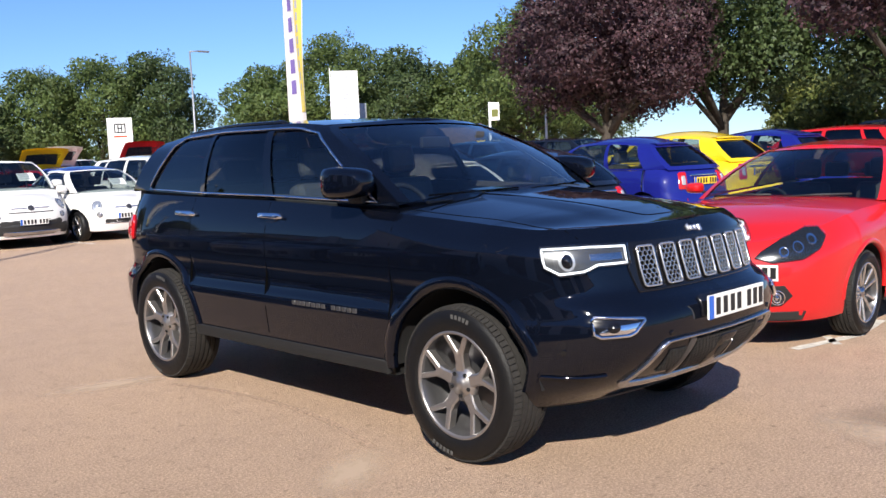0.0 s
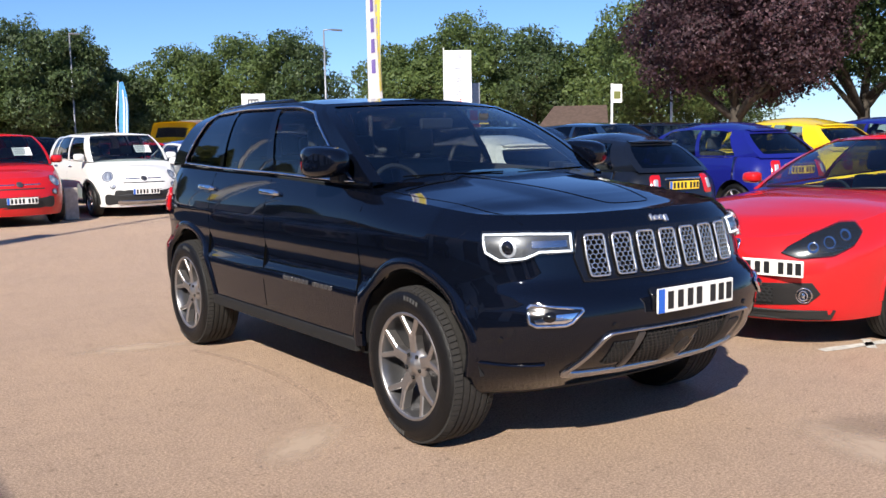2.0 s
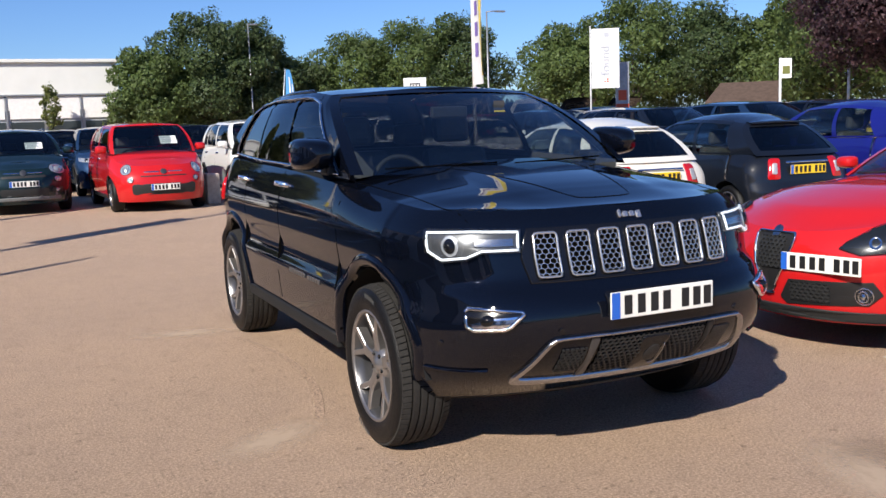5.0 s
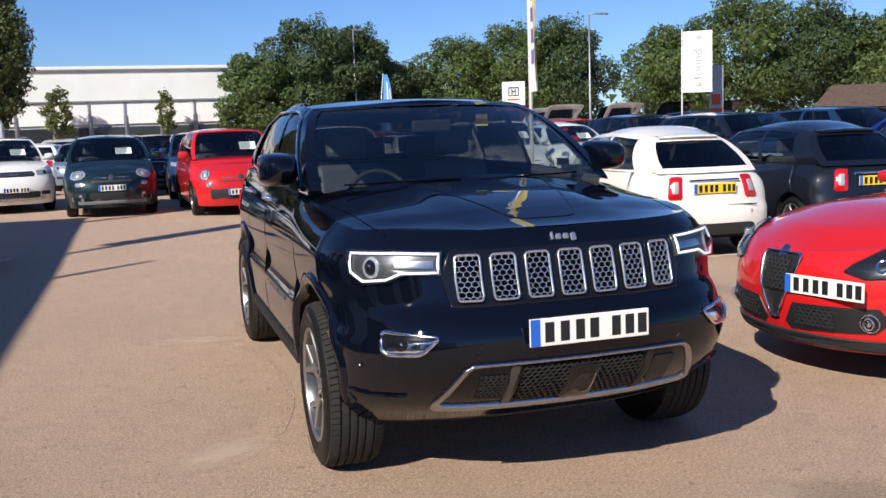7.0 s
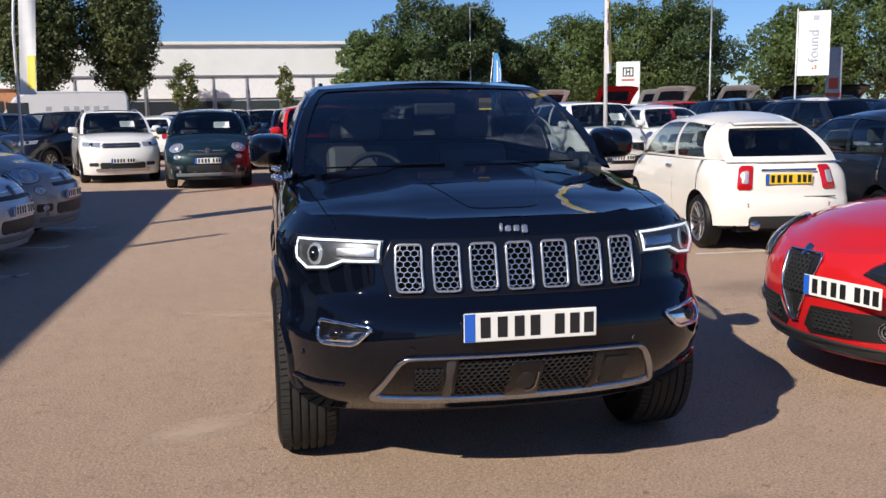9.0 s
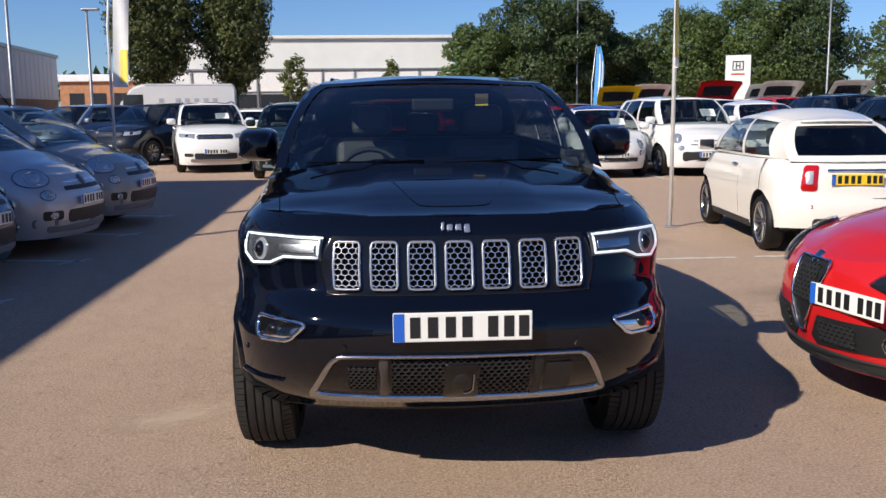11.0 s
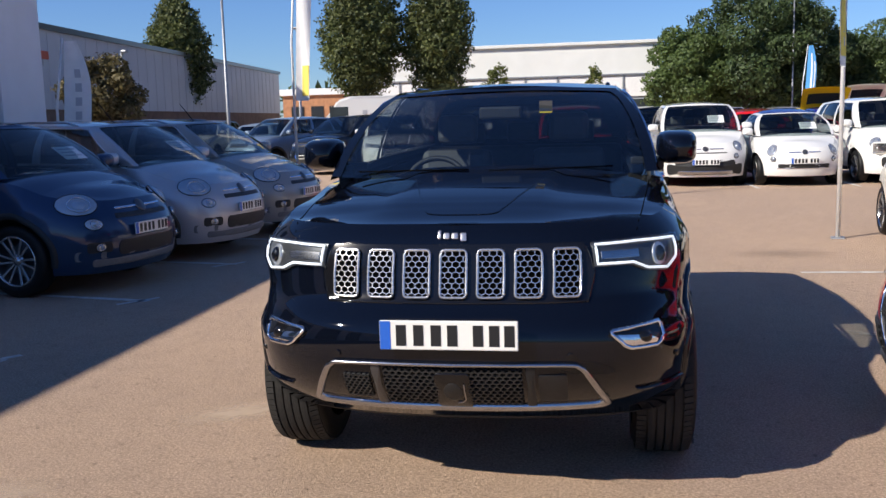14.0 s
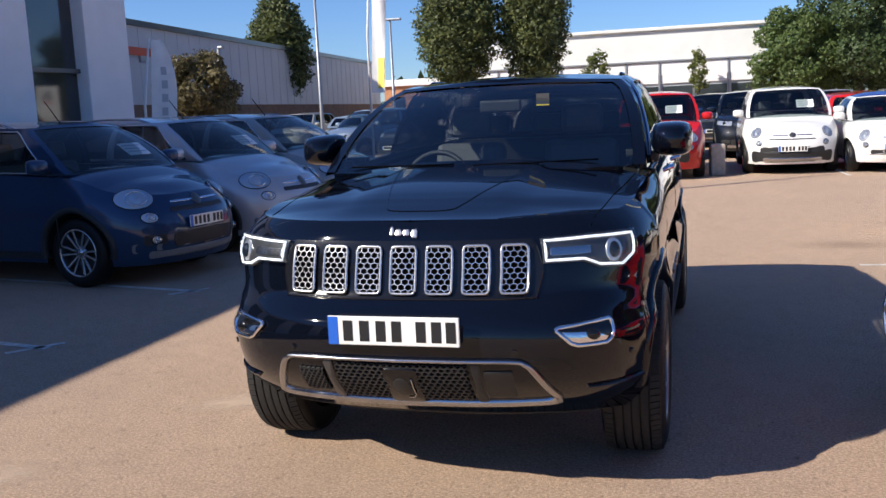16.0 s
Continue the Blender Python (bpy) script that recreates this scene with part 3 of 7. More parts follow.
def wheel_parts(car, at, style, R, width, rim_r, quality, steer=0.0, side=-1):
    """A wheel whose outer face looks along -x; side 1 turns it round."""
    far = quality == 0
    key = (style, R, width, rim_r, quality)
    hub = new("wheel")
    hub.parent = car
    hub.matrix_basis = pose(*at, 0, 0, steer + (180 if side > 0 else 0))
    if key not in _wheel_cache:
        hw = width / 2
        n = 48 if quality == 2 else (28 if quality else 18)
        sw = R - rim_r
        prof = [(rim_r - 0.012, -hw + 0.02), (rim_r + 0.006, -hw + 0.004), (rim_r + sw * 0.35, -hw - 0.006), (rim_r + sw * 0.7, -hw + 0.002),
                (R - 0.016, -hw + 0.016), (R - 0.004, -hw + 0.034), (R, -hw + 0.05)]
        if quality == 2:
            prof[-3:] = [(R - 0.022, -hw + 0.012), (R - 0.014, -hw + 0.028), (R - 0.012, -hw + 0.05)]
        dr = 0.012 if quality == 2 else 0.0
        prof += [(R - dr, hw - 0.05), (R - 0.004 - dr, hw - 0.034), (R - 0.016 - dr * 0.5, hw - 0.016), (rim_r + sw * 0.5, hw + 0.004), (rim_r, hw)]
        tv, tf = lathe_data(prof, n)
        meshes = [("tyre", tv, tf, M["rubber"], True)]
        if quality == 2:
            v, f = [], []
            for c0, c1 in ((-0.53, -0.30), (-0.24, -0.03), (0.03, 0.24), (0.30, 0.53)):
                rv, rf = lathe_data([(R - 0.014, c0 * hw), (R - 0.001, c0 * hw), (R, (c0 + c1) / 2 * hw), (R - 0.001, c1 * hw), (R - 0.014, c1 * hw)], n)
                f += [tuple(len(v) + q for q in face) for face in rf]
                v += [tuple(q) for q in rv]
            for i in range(80):
                t = 2 * math.pi * i / 80
                for sg, ang in ((-1, 0.012), (1, -0.012)):
                    x0, x1 = sg * hw * 0.60, sg * (hw - 0.014)
                    b = len(v)
                    for x, tt, r in ((x0, t, R - 0.014), (x0, t + 0.066, R - 0.014), (x1, t + 0.066 + ang, R - 0.022), (x1, t + ang, R - 0.022),
                                     (x0, t, R - 0.001), (x0, t + 0.066, R - 0.001), (x1, t + 0.066 + ang, R - 0.011), (x1, t + ang, R - 0.011)):
                        v.append((x, r * math.cos(tt), r * math.sin(tt)))
                    f += [tuple(b + q for q in face) for face in ((4, 5, 6, 7), (0, 1, 5, 4), (1, 2, 6, 5), (2, 3, 7, 6), (3, 0, 4, 7))]
            meshes.append(("tread", v, f, M["tread"], False))
        # barrel and lip
        fx = -hw + 0.016
        bv, bf = lathe_data([(rim_r + 0.004, fx - 0.006), (rim_r - 0.006, fx - 0.010), (rim_r - 0.016, fx), (rim_r - 0.022, fx + 0.05),
                             (rim_r - 0.035, hw * 0.6), (0.06, hw * 0.62), (0.0, hw * 0.62)], n)
        meshes.append(("rim", bv, bf, M["alloy_dark"], True))
        if not far:
            lv, lf = lathe_data([(rim_r + 0.006, fx - 0.004), (rim_r + 0.002, fx - 0.012), (rim_r - 0.008, fx - 0.013), (rim_r - 0.014, fx - 0.004), (rim_r - 0.016, fx + 0.012)], n)
            meshes.append(("rim_lip", lv, lf, M["alloy_grey" if style == "y" else "alloy"], True))
        dv, df = lathe_data([(rim_r * 0.68, 0.045), (rim_r * 0.68, 0.03), (0.0, 0.03)], 28)
        if not far:
            meshes.append(("brake_disc", dv, df, M["alloy_dark"], False))
        v, f = [], []
        spokes = {"y": 5, "turbine": 12, "thin": 10, "five": 5, "f500": 8, "dark": 14}[style]

        def bar(r0, r1, a0, a1, w0, w1, x0, x1, depth):
            b = len(v)
            for r, a, w, x in ((r0, a0, w0, x0), (r1, a1, w1, x1)):
                for sgn, dx in ((-1, 0.0), (-0.7, -0.006), (0.7, -0.006), (1, 0.0), (0.8, depth), (-0.8, depth)):
                    c, s = math.cos(a), math.sin(a)
                    v.append((x + dx, r * c - sgn * w * s, r * s + sgn * w * c))
            for i in range(6):
                j = (i + 1) % 6
                f.append((b + i, b + j, b + 6 + j, b + 6 + i))
            f.append(tuple(b + 6 + i for i in range(6)))

        xo, xi = fx + 0.002, fx + 0.028
        for i in range(spokes):
            a = 2 * math.pi * i / spokes + 0.31
            if style == "y":
                bar(0.05, rim_r * 0.44, a, a, 0.038, 0.028, xi + 0.004, xi - 0.004, 0.045)
                bar(rim_r * 0.42, rim_r * 0.62, a, a, 0.028, 0.034, xi - 0.0045, xi - 0.010, 0.045)
                for d in (-1, 1):
                    bar(rim_r * 0.56, rim_r - 0.004, a + d * 0.070, a + d * 0.285, 0.0175, 0.0150, xi - 0.0085, xo, 0.045)
            elif style == "five":
                for d in (-1, 1):
                    bar(0.04, rim_r - 0.008, a + d * 0.16, a + d * 0.20, 0.013, 0.020, xi, xo, 0.025)
            elif style == "f500":
                bar(0.04, rim_r - 0.008, a, a + 0.05, 0.013, 0.018, xi, xo, 0.02)
            else:
                d = 0.10 if i % 2 else -0.02
                bar(0.04, rim_r - 0.008, a, a + d, 0.010, 0.014, xi, xo, 0.02)
        meshes.append(("spokes", v, f, M[{"y": "alloy_grey", "dark": "alloy_dark"}.get(style, "alloy")], False))
        hw_ = 0.090 if style == "y" else 0.072
        hv, hf = lathe_data([(hw_, xi + 0.03), (hw_ - 0.006, xi - 0.002), (0.036, xi - 0.006), (0.033, xi - 0.013), (0.0, xi - 0.016)], 24)
        if not far:
            meshes.append(("hub_cap", hv, hf, M["alloy_grey" if style == "y" else "satin"], True))
        if quality == 2:
            for i in range(5):
                a = 2 * math.pi * i / 5 + 0.31 + math.pi / 5
                nv, nf = lathe_data([(0.011, xi + 0.01), (0.010, xi - 0.012), (0.0, xi - 0.013)], 6)
                meshes.append(("wheel_nut", [(x, y + 0.058 * math.cos(a), z + 0.058 * math.sin(a)) for x, y, z in nv], nf, M["lamp_dark"], False))
            for a0, k in ((0.32, 5), (-2.75, 6)):
                for i in range(k):
                    a = a0 + 1.25 + i * 0.075
                    mv = []
                    for r in (rim_r + sw * 0.52, rim_r + sw * 0.70):
                        for da in (0.0, 0.05):
                            mv.append((-hw - 0.0085, r * math.cos(a + da), r * math.sin(a + da)))
                    meshes.append(("tyre_lettering_bar", mv, [(0, 1, 3, 2)], M["rubber_mark"], False))
        made = []
        for name, v, f, m, sm in meshes:
            ob = link_mesh(name, v, f, m, hub, "", sm)
            if name == "tread":
                ob["kind"] = "stuff"
            made.append((name, ob.data))
        _wheel_cache[key] = made
    else:
        for name, data in _wheel_cache[key]:
            ob = new(name, data)
            ob.parent = hub
            if name == "tread":
                ob["kind"] = "stuff"
    return hub


def plate(car, p, normal_yaw, tilt, back, far=False):
    """A number plate with a blue band and plain bars for its characters."""
    base = new("number_plate")
    base.parent = car
    base.matrix_basis = pose(*p, tilt, 0, normal_yaw)
    w, h = 0.26, 0.0555
    bm = box(bmesh.new(), (-w, -0.006, -h), (w, 0.006, h), 0.004)
    part("plate_panel", bm, M["plate_yellow" if back else "plate_white"], base)
    part("blue_band", box(bmesh.new(), (-w + 0.002, -0.0075, -h + 0.002), (-w + 0.042, -0.005, h - 0.002)), M["plate_blue"], base)
    if far:
        part("character_bar", box(bmesh.new(), (-0.19, -0.0078, -0.036), (0.23, -0.005, 0.036)), M["ink"], base)
        return base
    for x in (-0.178, -0.112, -0.046, 0.016, 0.112, 0.172, 0.228):
        part("character_bar", box(bmesh.new(), (x - 0.019, -0.0078, -0.0395), (x + 0.019, -0.005, 0.0395)), M["ink"], base)
    return base


def simple_mirror(car, x, y, z, material, sx=0.20, sy=0.10, sz=0.15):
    for sg in (-1, 1):
        bm = bmesh.new()
        bmesh.ops.create_uvsphere(bm, u_segments=20, v_segments=14, radius=1)
        for v in bm.verts:
            c = v.co
            c.x = math.copysign(abs(c.x) ** 0.55, c.x)
            c.z = math.copysign(abs(c.z) ** 0.55, c.z)
            if c.y > 0.2:
                c.y = 0.2 + (c.y - 0.2) * 0.15
            v.co = Vector((sg * (x + c.x * sx / 2), y + c.y * sy, z + c.z * sz / 2))
        mir = part("door_mirror", bm, material, car, "", True)
        box_part("mirror_arm", (sg * (x - sx * 0.85) - 0.06, y - 0.03, z - sz * 0.5), (sg * (x - sx * 0.85) + 0.06, y + 0.03, z - sz * 0.28), M["plastic"], mir, 0.008)
        box_part("mirror_glass", (sg * x - sx * 0.42, y + 0.026, z - sz * 0.38), (sg * x + sx * 0.42, y + 0.032, z + sz * 0.38), M["chrome"], mir)


def seats(car, st, wheel=True):
    """Dark cabin: floor, dashboard, seats, steering wheel."""
    yd = st["yc"] + 0.25
    w = st["w"] - 0.14
    box_part("cabin_floor", (-w, yd - 0.2, st["zs"] + 0.03), (w, st["yr"] - 0.25, st["zs"] + 0.08), M["inside"], car)
    bm = box(bmesh.new(), (-w + 0.02, st["yc"] - 0.05, st["zc"] - 0.30), (w - 0.02, yd + 0.12, st["zc"] - 0.04), 0.05)
    part("dashboard", bm, M["inside"], car)
    zs = st["zc"] - 0.62
    for sg in (-1, 1) if wheel else ():
        bm = bmesh.new()
        y0 = yd + 0.62
        box(bm, (sg * 0.36 - 0.24, y0 - 0.25, zs), (sg * 0.36 + 0.24, y0 + 0.28, zs + 0.18), 0.05)
        box(bm, (-0.23, -0.07, 0), (0.23, 0.07, 0.62), 0.05, pose(sg * 0.36, y0 + 0.28, zs + 0.10, -14, 0, 0))
        box(bm, (-0.13, -0.05, 0), (0.13, 0.05, 0.19), 0.04, pose(sg * 0.36, y0 + 0.45, zs + 0.74, -8, 0, 0))
        part("front_seat", bm, M["seat"], car)
    bm = bmesh.new()
    y0 = min(yd + 1.45, st["yrb"] - 0.75)
    box(bm, (-w + 0.1, y0 - 0.2, zs), (w - 0.1, y0 + 0.25, zs + 0.2), 0.05)
    box(bm, (-w + 0.1, -0.07, 0), (w - 0.1, 0.07, 0.62), 0.05, pose(0, y0 + 0.28, zs + 0.10, -16, 0, 0))
    for x in (-0.4, 0, 0.4):
        box(bm, (-0.12, -0.04, 0), (0.12, 0.04, 0.15), 0.03, pose(x, y0 + 0.47, zs + 0.72, -8, 0, 0))
    part("rear_seat", bm, M["seat"], car)
    if wheel:
        c = Vector((-0.36, yd + 0.20, st["zc"] - 0.10))
        m = Matrix.Translation(c) @ Matrix.Rotation(radians(65), 4, "X")
        pts = [m @ Vector((0.18 * math.cos(a), 0.18 * math.sin(a), 0)) for a in np.linspace(0, 2 * math.pi, 24, endpoint=False)]
        sw = tube("steering_wheel", pts, 0.016, M["plastic"], car, 8, True)
        box_part("wheel_boss", (-0.17, -0.03, -0.015), (0.17, 0.03, 0.015), M["plastic"], sw, 0.01, m)


def underside(car, sh):
    st = sh.st
    w, R, Ra = st["w"], st["R"], st["Ra"]
    box_part("underbody", (-w + 0.32, st["yf"] + 0.50, st["zs"] + 0.0), (w - 0.30, st["yr"] - 0.15, st["zs"] + 0.10), M["soot"], car)
    box_part("underbody", (-w + 0.07, st["wy"][0] + Ra + 0.03, st["zs"] - 0.01), (w - 0.07, st["wy"][1] - Ra - 0.03, st["zs"] + 0.06), M["soot"], car)
    for sg in (-1, 1):
        for wy in st["wy"]:
            v, f = [], []
            n = 20
            a = math.pi * (0.02 + 0.96 * np.arange(n + 1) / n)
            ya, za = wy - (Ra + 0.004) * np.cos(a), R + (Ra + 0.004) * np.sin(a)
            edge = np.minimum(w - 0.02, sh.P(np.interp(ya, sh.oy, sh.s), za)[:, 0] - 0.015)
            for x, y_, z_ in zip(edge, ya, za):
                v += [(sg * x, y_, z_), (sg * (w - 0.32), y_, z_), (sg * (w - 0.32), wy, R)]
            for i in range(n):
                f.append((i * 3, i * 3 + 1, i * 3 + 4, i * 3 + 3))
                f.append((i * 3 + 1, i * 3 + 2, i * 3 + 4))
            link_mesh("wheel_arch_liner", v, f, M["soot"], car)


STYLES = {}


def style(name, L, w, h, base, foh, R, **kw):
    """A body from its main sizes; what is given overrides the usual proportions."""
    wy = (-base / 2, base / 2)
    yf = wy[0] - foh
    yr = yf + L
    zc = kw.get("zc", h * 0.64)
    st = dict(w=w, yf=yf, yr=yr, wy=wy, R=R, Ra=R + 0.055, zs=0.24, h=h, zc=zc, zrb=zc + 0.06, shr=0.14, shw=0.05,
              nose=[(0.35, 0.015), (0.62, 0.075), (0.82, 0.19), (0.93, 0.36), (0.985, 0.58)],
              tail=[(0.985, 0.5), (0.95, 0.26), (0.85, 0.11), (0.6, 0.03), (0.3, 0.005)],
              front=[(0.15, 0.10), (0.3, 0.03), (0.5, 0.0), (0.65, 0.03), (0.8, 0.12), (0.95, 0.25)],
              rear=[(0.2, 0.06), (0.35, 0.0), (0.55, 0.0), (0.7, 0.05), (1.0, 0.12), (1.1, 0.15)],
              side=[(0.15, 0.07), (0.25, 0.03), (0.45, 0.01), (0.6, 0.0), (0.8, 0.01), (1.0, 0.045), (1.15, 0.07)],
              low=[(yf, 0.20), (yf + 0.5, 0.21), (wy[0], 0.24), (wy[1], 0.25), (yr - 0.4, 0.28), (yr, 0.30)],
              crown=(0.06, 0.05), shc=0.012, sht=0.05, gutter=0.035, wr=w * 0.735, bow_ws=0.16, bow_r=0.06, taper=0.06, dome=0.03,
              yc=yf + 1.05, yt=yf + 1.70, yrb=yr - 0.16, yrr=yr - 0.45)
    st.update(kw)
    st.setdefault("wb", w - float(smooth_table(st["zc"], st["side"])) - st["shc"] - 0.004)
    st.setdefault("zh", st["zc"] - 0.22)
    st["zt"] = kw.get("zt", h - 0.045)
    st.setdefault("top", [(st["yf"], st["zh"]), (st["yf"] + 0.35, st["zh"] + 0.06), (st["yc"], st["zc"] - 0.03), (st["yrb"] - 0.3, st["zrb"] - 0.01), (st["yr"], st["zrb"])])
    st.setdefault("roof", [(st["yt"], st["zt"]), ((st["yt"] + st["yrr"]) / 2, h - 0.02), (st["yrr"], h - 0.06)])
    yc, yt, yrb, yrr = st["yc"], st["yt"], st["yrb"], st["yrr"]
    if "pillars" not in st:
        a = lambda u, v: (lerp(yc, yrb, u), lerp(yt, yrr, v))
        if kw.get("doors", 5) == 3:
            st["pillars"] = [(a(0, 0), a(0.07, 0.04), 0), (a(0.07, 0.04), a(0.54, 0.48), 1), (a(0.54, 0.48), a(0.58, 0.52), 0),
                             (a(0.58, 0.52), a(0.84, 0.86), 1), (a(0.84, 0.86), a(1, 1), 0)]
        else:
            st["pillars"] = [(a(0, 0), a(0.06, 0.04), 0), (a(0.06, 0.04), a(0.42, 0.33), 1), (a(0.42, 0.33), a(0.46, 0.37), 0),
                             (a(0.46, 0.37), a(0.76, 0.72), 2), (a(0.76, 0.72), a(0.79, 0.75), 0), (a(0.79, 0.75), a(0.92, 0.90), 2), (a(0.92, 0.90), a(1, 1), 0)]
    STYLES[name] = st
    return st


# main sizes: length, half width, height, wheelbase, front overhang, wheel radius
style("jeep", 4.75, 0.962, 1.76, 2.915, 0.925, 0.385, Ra=0.47, zs=0.36, zc=1.255, zrb=1.31, zt=1.69, shr=0.16, shw=0.075, shc=0.020, sht=0.03, gutter=0.045, reach=0.9,
      nose=[(0.27, 0.012), (0.50, 0.050), (0.70, 0.125), (0.845, 0.255), (0.94, 0.44), (0.988, 0.70)],
      tail=[(0.975, 0.52), (0.925, 0.30), (0.83, 0.15), (0.6, 0.04), (0.3, 0.008)],
      front=[(0.22, 0.44), (0.30, 0.35), (0.34, 0.29), (0.40, 0.19), (0.46, 0.115), (0.54, 0.045), (0.62, 0.008), (0.69, 0.0), (0.74, 0.006), (0.80, 0.045), (0.84, 0.11), (0.88, 0.125), (1.05, 0.175), (1.10, 0.20), (1.125, 0.225), (1.16, 0.30)],
      rear=[(0.3, 0.10), (0.45, 0.02), (0.6, 0.0), (0.72, 0.03), (0.78, 0.09), (1.0, 0.11), (1.3, 0.20)],
      side=[(0.28, 0.050), (0.38, 0.034), (0.48, 0.020), (0.60, 0.009), (0.69, 0.004), (0.715, 0.012), (0.745, 0.030), (0.80, 0.034), (0.93, 0.022), (1.00, 0.022), (1.06, 0.030), (1.2, 0.062), (1.3, 0.085)],
      low=[(-2.38, 0.325), (-2.10, 0.31), (-1.95, 0.28), (-1.0, 0.385), (1.0, 0.385), (2.0, 0.36), (2.42, 0.40)],
      full=[(0.28, 0.045), (0.36, 0.020), (0.46, 0.0), (0.60, 0.0)], lip=0.35, inset=0.004, lift=0.004,
      top=[(-2.38, 1.130), (-2.05, 1.130), (-1.75, 1.145), (-1.35, 1.172), (-0.95, 1.203), (-0.75, 1.217), (0.1, 1.255), (1.0, 1.275), (1.7, 1.29), (2.42, 1.30)],
      crown=(0.03, 0.075), crown_pow=2.6, bulge=(0.40, 0.012), bow=0.10, wr=0.700, bow_ws=0.20, bow_r=0.10, taper=0.085, taper_f=0.015, dome=0.026,
      yc=-0.98, yt=-0.16, yrb=2.08, yrr=1.93, belt=[(-0.98, 1.235), (-0.75, 1.24), (0.1, 1.27), (1.0, 1.287), (1.8, 1.31), (2.2, 1.33)],
      roof=[(-0.16, 1.69), (0.1, 1.715), (0.9, 1.725), (1.5, 1.705), (1.99, 1.65)],
      pillars=[((-0.98, -0.16), (-0.80, -0.06), 0), ((-0.80, -0.06), (0.11, 0.30), 1), ((0.11, 0.30), (0.20, 0.37), 0), ((0.20, 0.37), (0.93, 1.00), 2),
               ((0.93, 1.00), (0.99, 1.05), 0), ((0.99, 1.05), (1.80, 1.54), 2), ((1.80, 1.54), (2.08, 1.93), 0)])
style("alfa", 4.46, 0.895, 1.46, 2.634, 1.08, 0.325, zs=0.22, zc=0.985, zrb=1.08, zh=0.66, zt=1.40, yc=-0.74, yt=0.12, yrb=1.95, yrr=1.62, wr=0.575, bow_ws=0.26,
      nose=[(0.22, 0.02), (0.45, 0.075), (0.66, 0.18), (0.82, 0.34), (0.93, 0.58), (0.985, 0.86)], crown=(0.075, 0.06), shr=0.20, shw=0.09, bow=0.20, lift=0.006, mir=(0.16, 0.09, 0.10),
      roof=[(0.12, 1.40), (0.7, 1.43), (1.62, 1.36)],
      top=[(-2.40, 0.75), (-2.2, 0.80), (-1.9, 0.865), (-1.4, 0.93), (-0.74, 0.965), (1.3, 1.03), (2.1, 1.05)])
style("f500", 3.60, 0.815, 1.488, 2.30, 0.70, 0.30, zs=0.22, zc=0.97, zrb=0.985, zh=0.74, yc=-1.03, yt=-0.40, yrb=1.47, yrr=0.98, doors=3, wr=0.590, dome=0.065, bow_r=0.12, lean=1.8, zt=1.405,
      roof=[(-0.40, 1.405), (0.0, 1.43), (0.45, 1.425), (0.98, 1.365)], shc=0.015, sht=0.11, gutter=0.05,
      nose=[(0.32, 0.025), (0.58, 0.10), (0.78, 0.23), (0.91, 0.42), (0.985, 0.66)], crown=(0.09, 0.07), shr=0.24, shw=0.08, taper=0.135,
      tail=[(0.995, 0.62), (0.97, 0.36), (0.89, 0.16), (0.6, 0.045), (0.3, 0.010)],
      rear=[(0.2, 0.07), (0.32, 0.01), (0.42, 0.0), (0.55, 0.015), (0.60, 0.05), (0.70, 0.065), (0.85, 0.10), (0.95, 0.155), (1.02, 0.21)])
style("f500x", 4.27, 0.90, 1.61, 2.57, 0.88, 0.345, zs=0.29, zc=1.10, zrb=1.16, zh=0.86, yc=-1.16, yt=-0.48, yrb=1.88, yrr=1.36, wr=0.635, dome=0.045, lean=1.45,
      nose=[(0.32, 0.02), (0.58, 0.09), (0.78, 0.21), (0.91, 0.40), (0.985, 0.64)], crown=(0.08, 0.07), shr=0.24, shw=0.08)
style("f500l", 4.20, 0.89, 1.67, 2.612, 0.78, 0.325, zs=0.25, zc=1.09, zrb=1.14, zh=0.86, yc=-1.22, yt=-0.62, yrb=1.98, yrr=1.68, wr=0.675, dome=0.04, lean=1.45,
      nose=[(0.32, 0.02), (0.58, 0.08), (0.78, 0.20), (0.91, 0.38), (0.985, 0.62)], crown=(0.09, 0.07), shr=0.24, shw=0.07)
style("suv", 4.36, 0.90, 1.66, 2.67, 0.86, 0.35, zs=0.30, zc=1.12, zrb=1.20, zh=0.95, yc=-1.02, yt=-0.34, yrb=2.02, yrr=1.70, wr=0.675, dome=0.03)
style("hatch", 4.20, 0.87, 1.50, 2.60, 0.84, 0.32, zs=0.23, zc=1.0, zrb=1.07, zh=0.80, yc=-1.06, yt=-0.40, yrb=1.92, yrr=1.50, wr=0.645, dome=0.035)


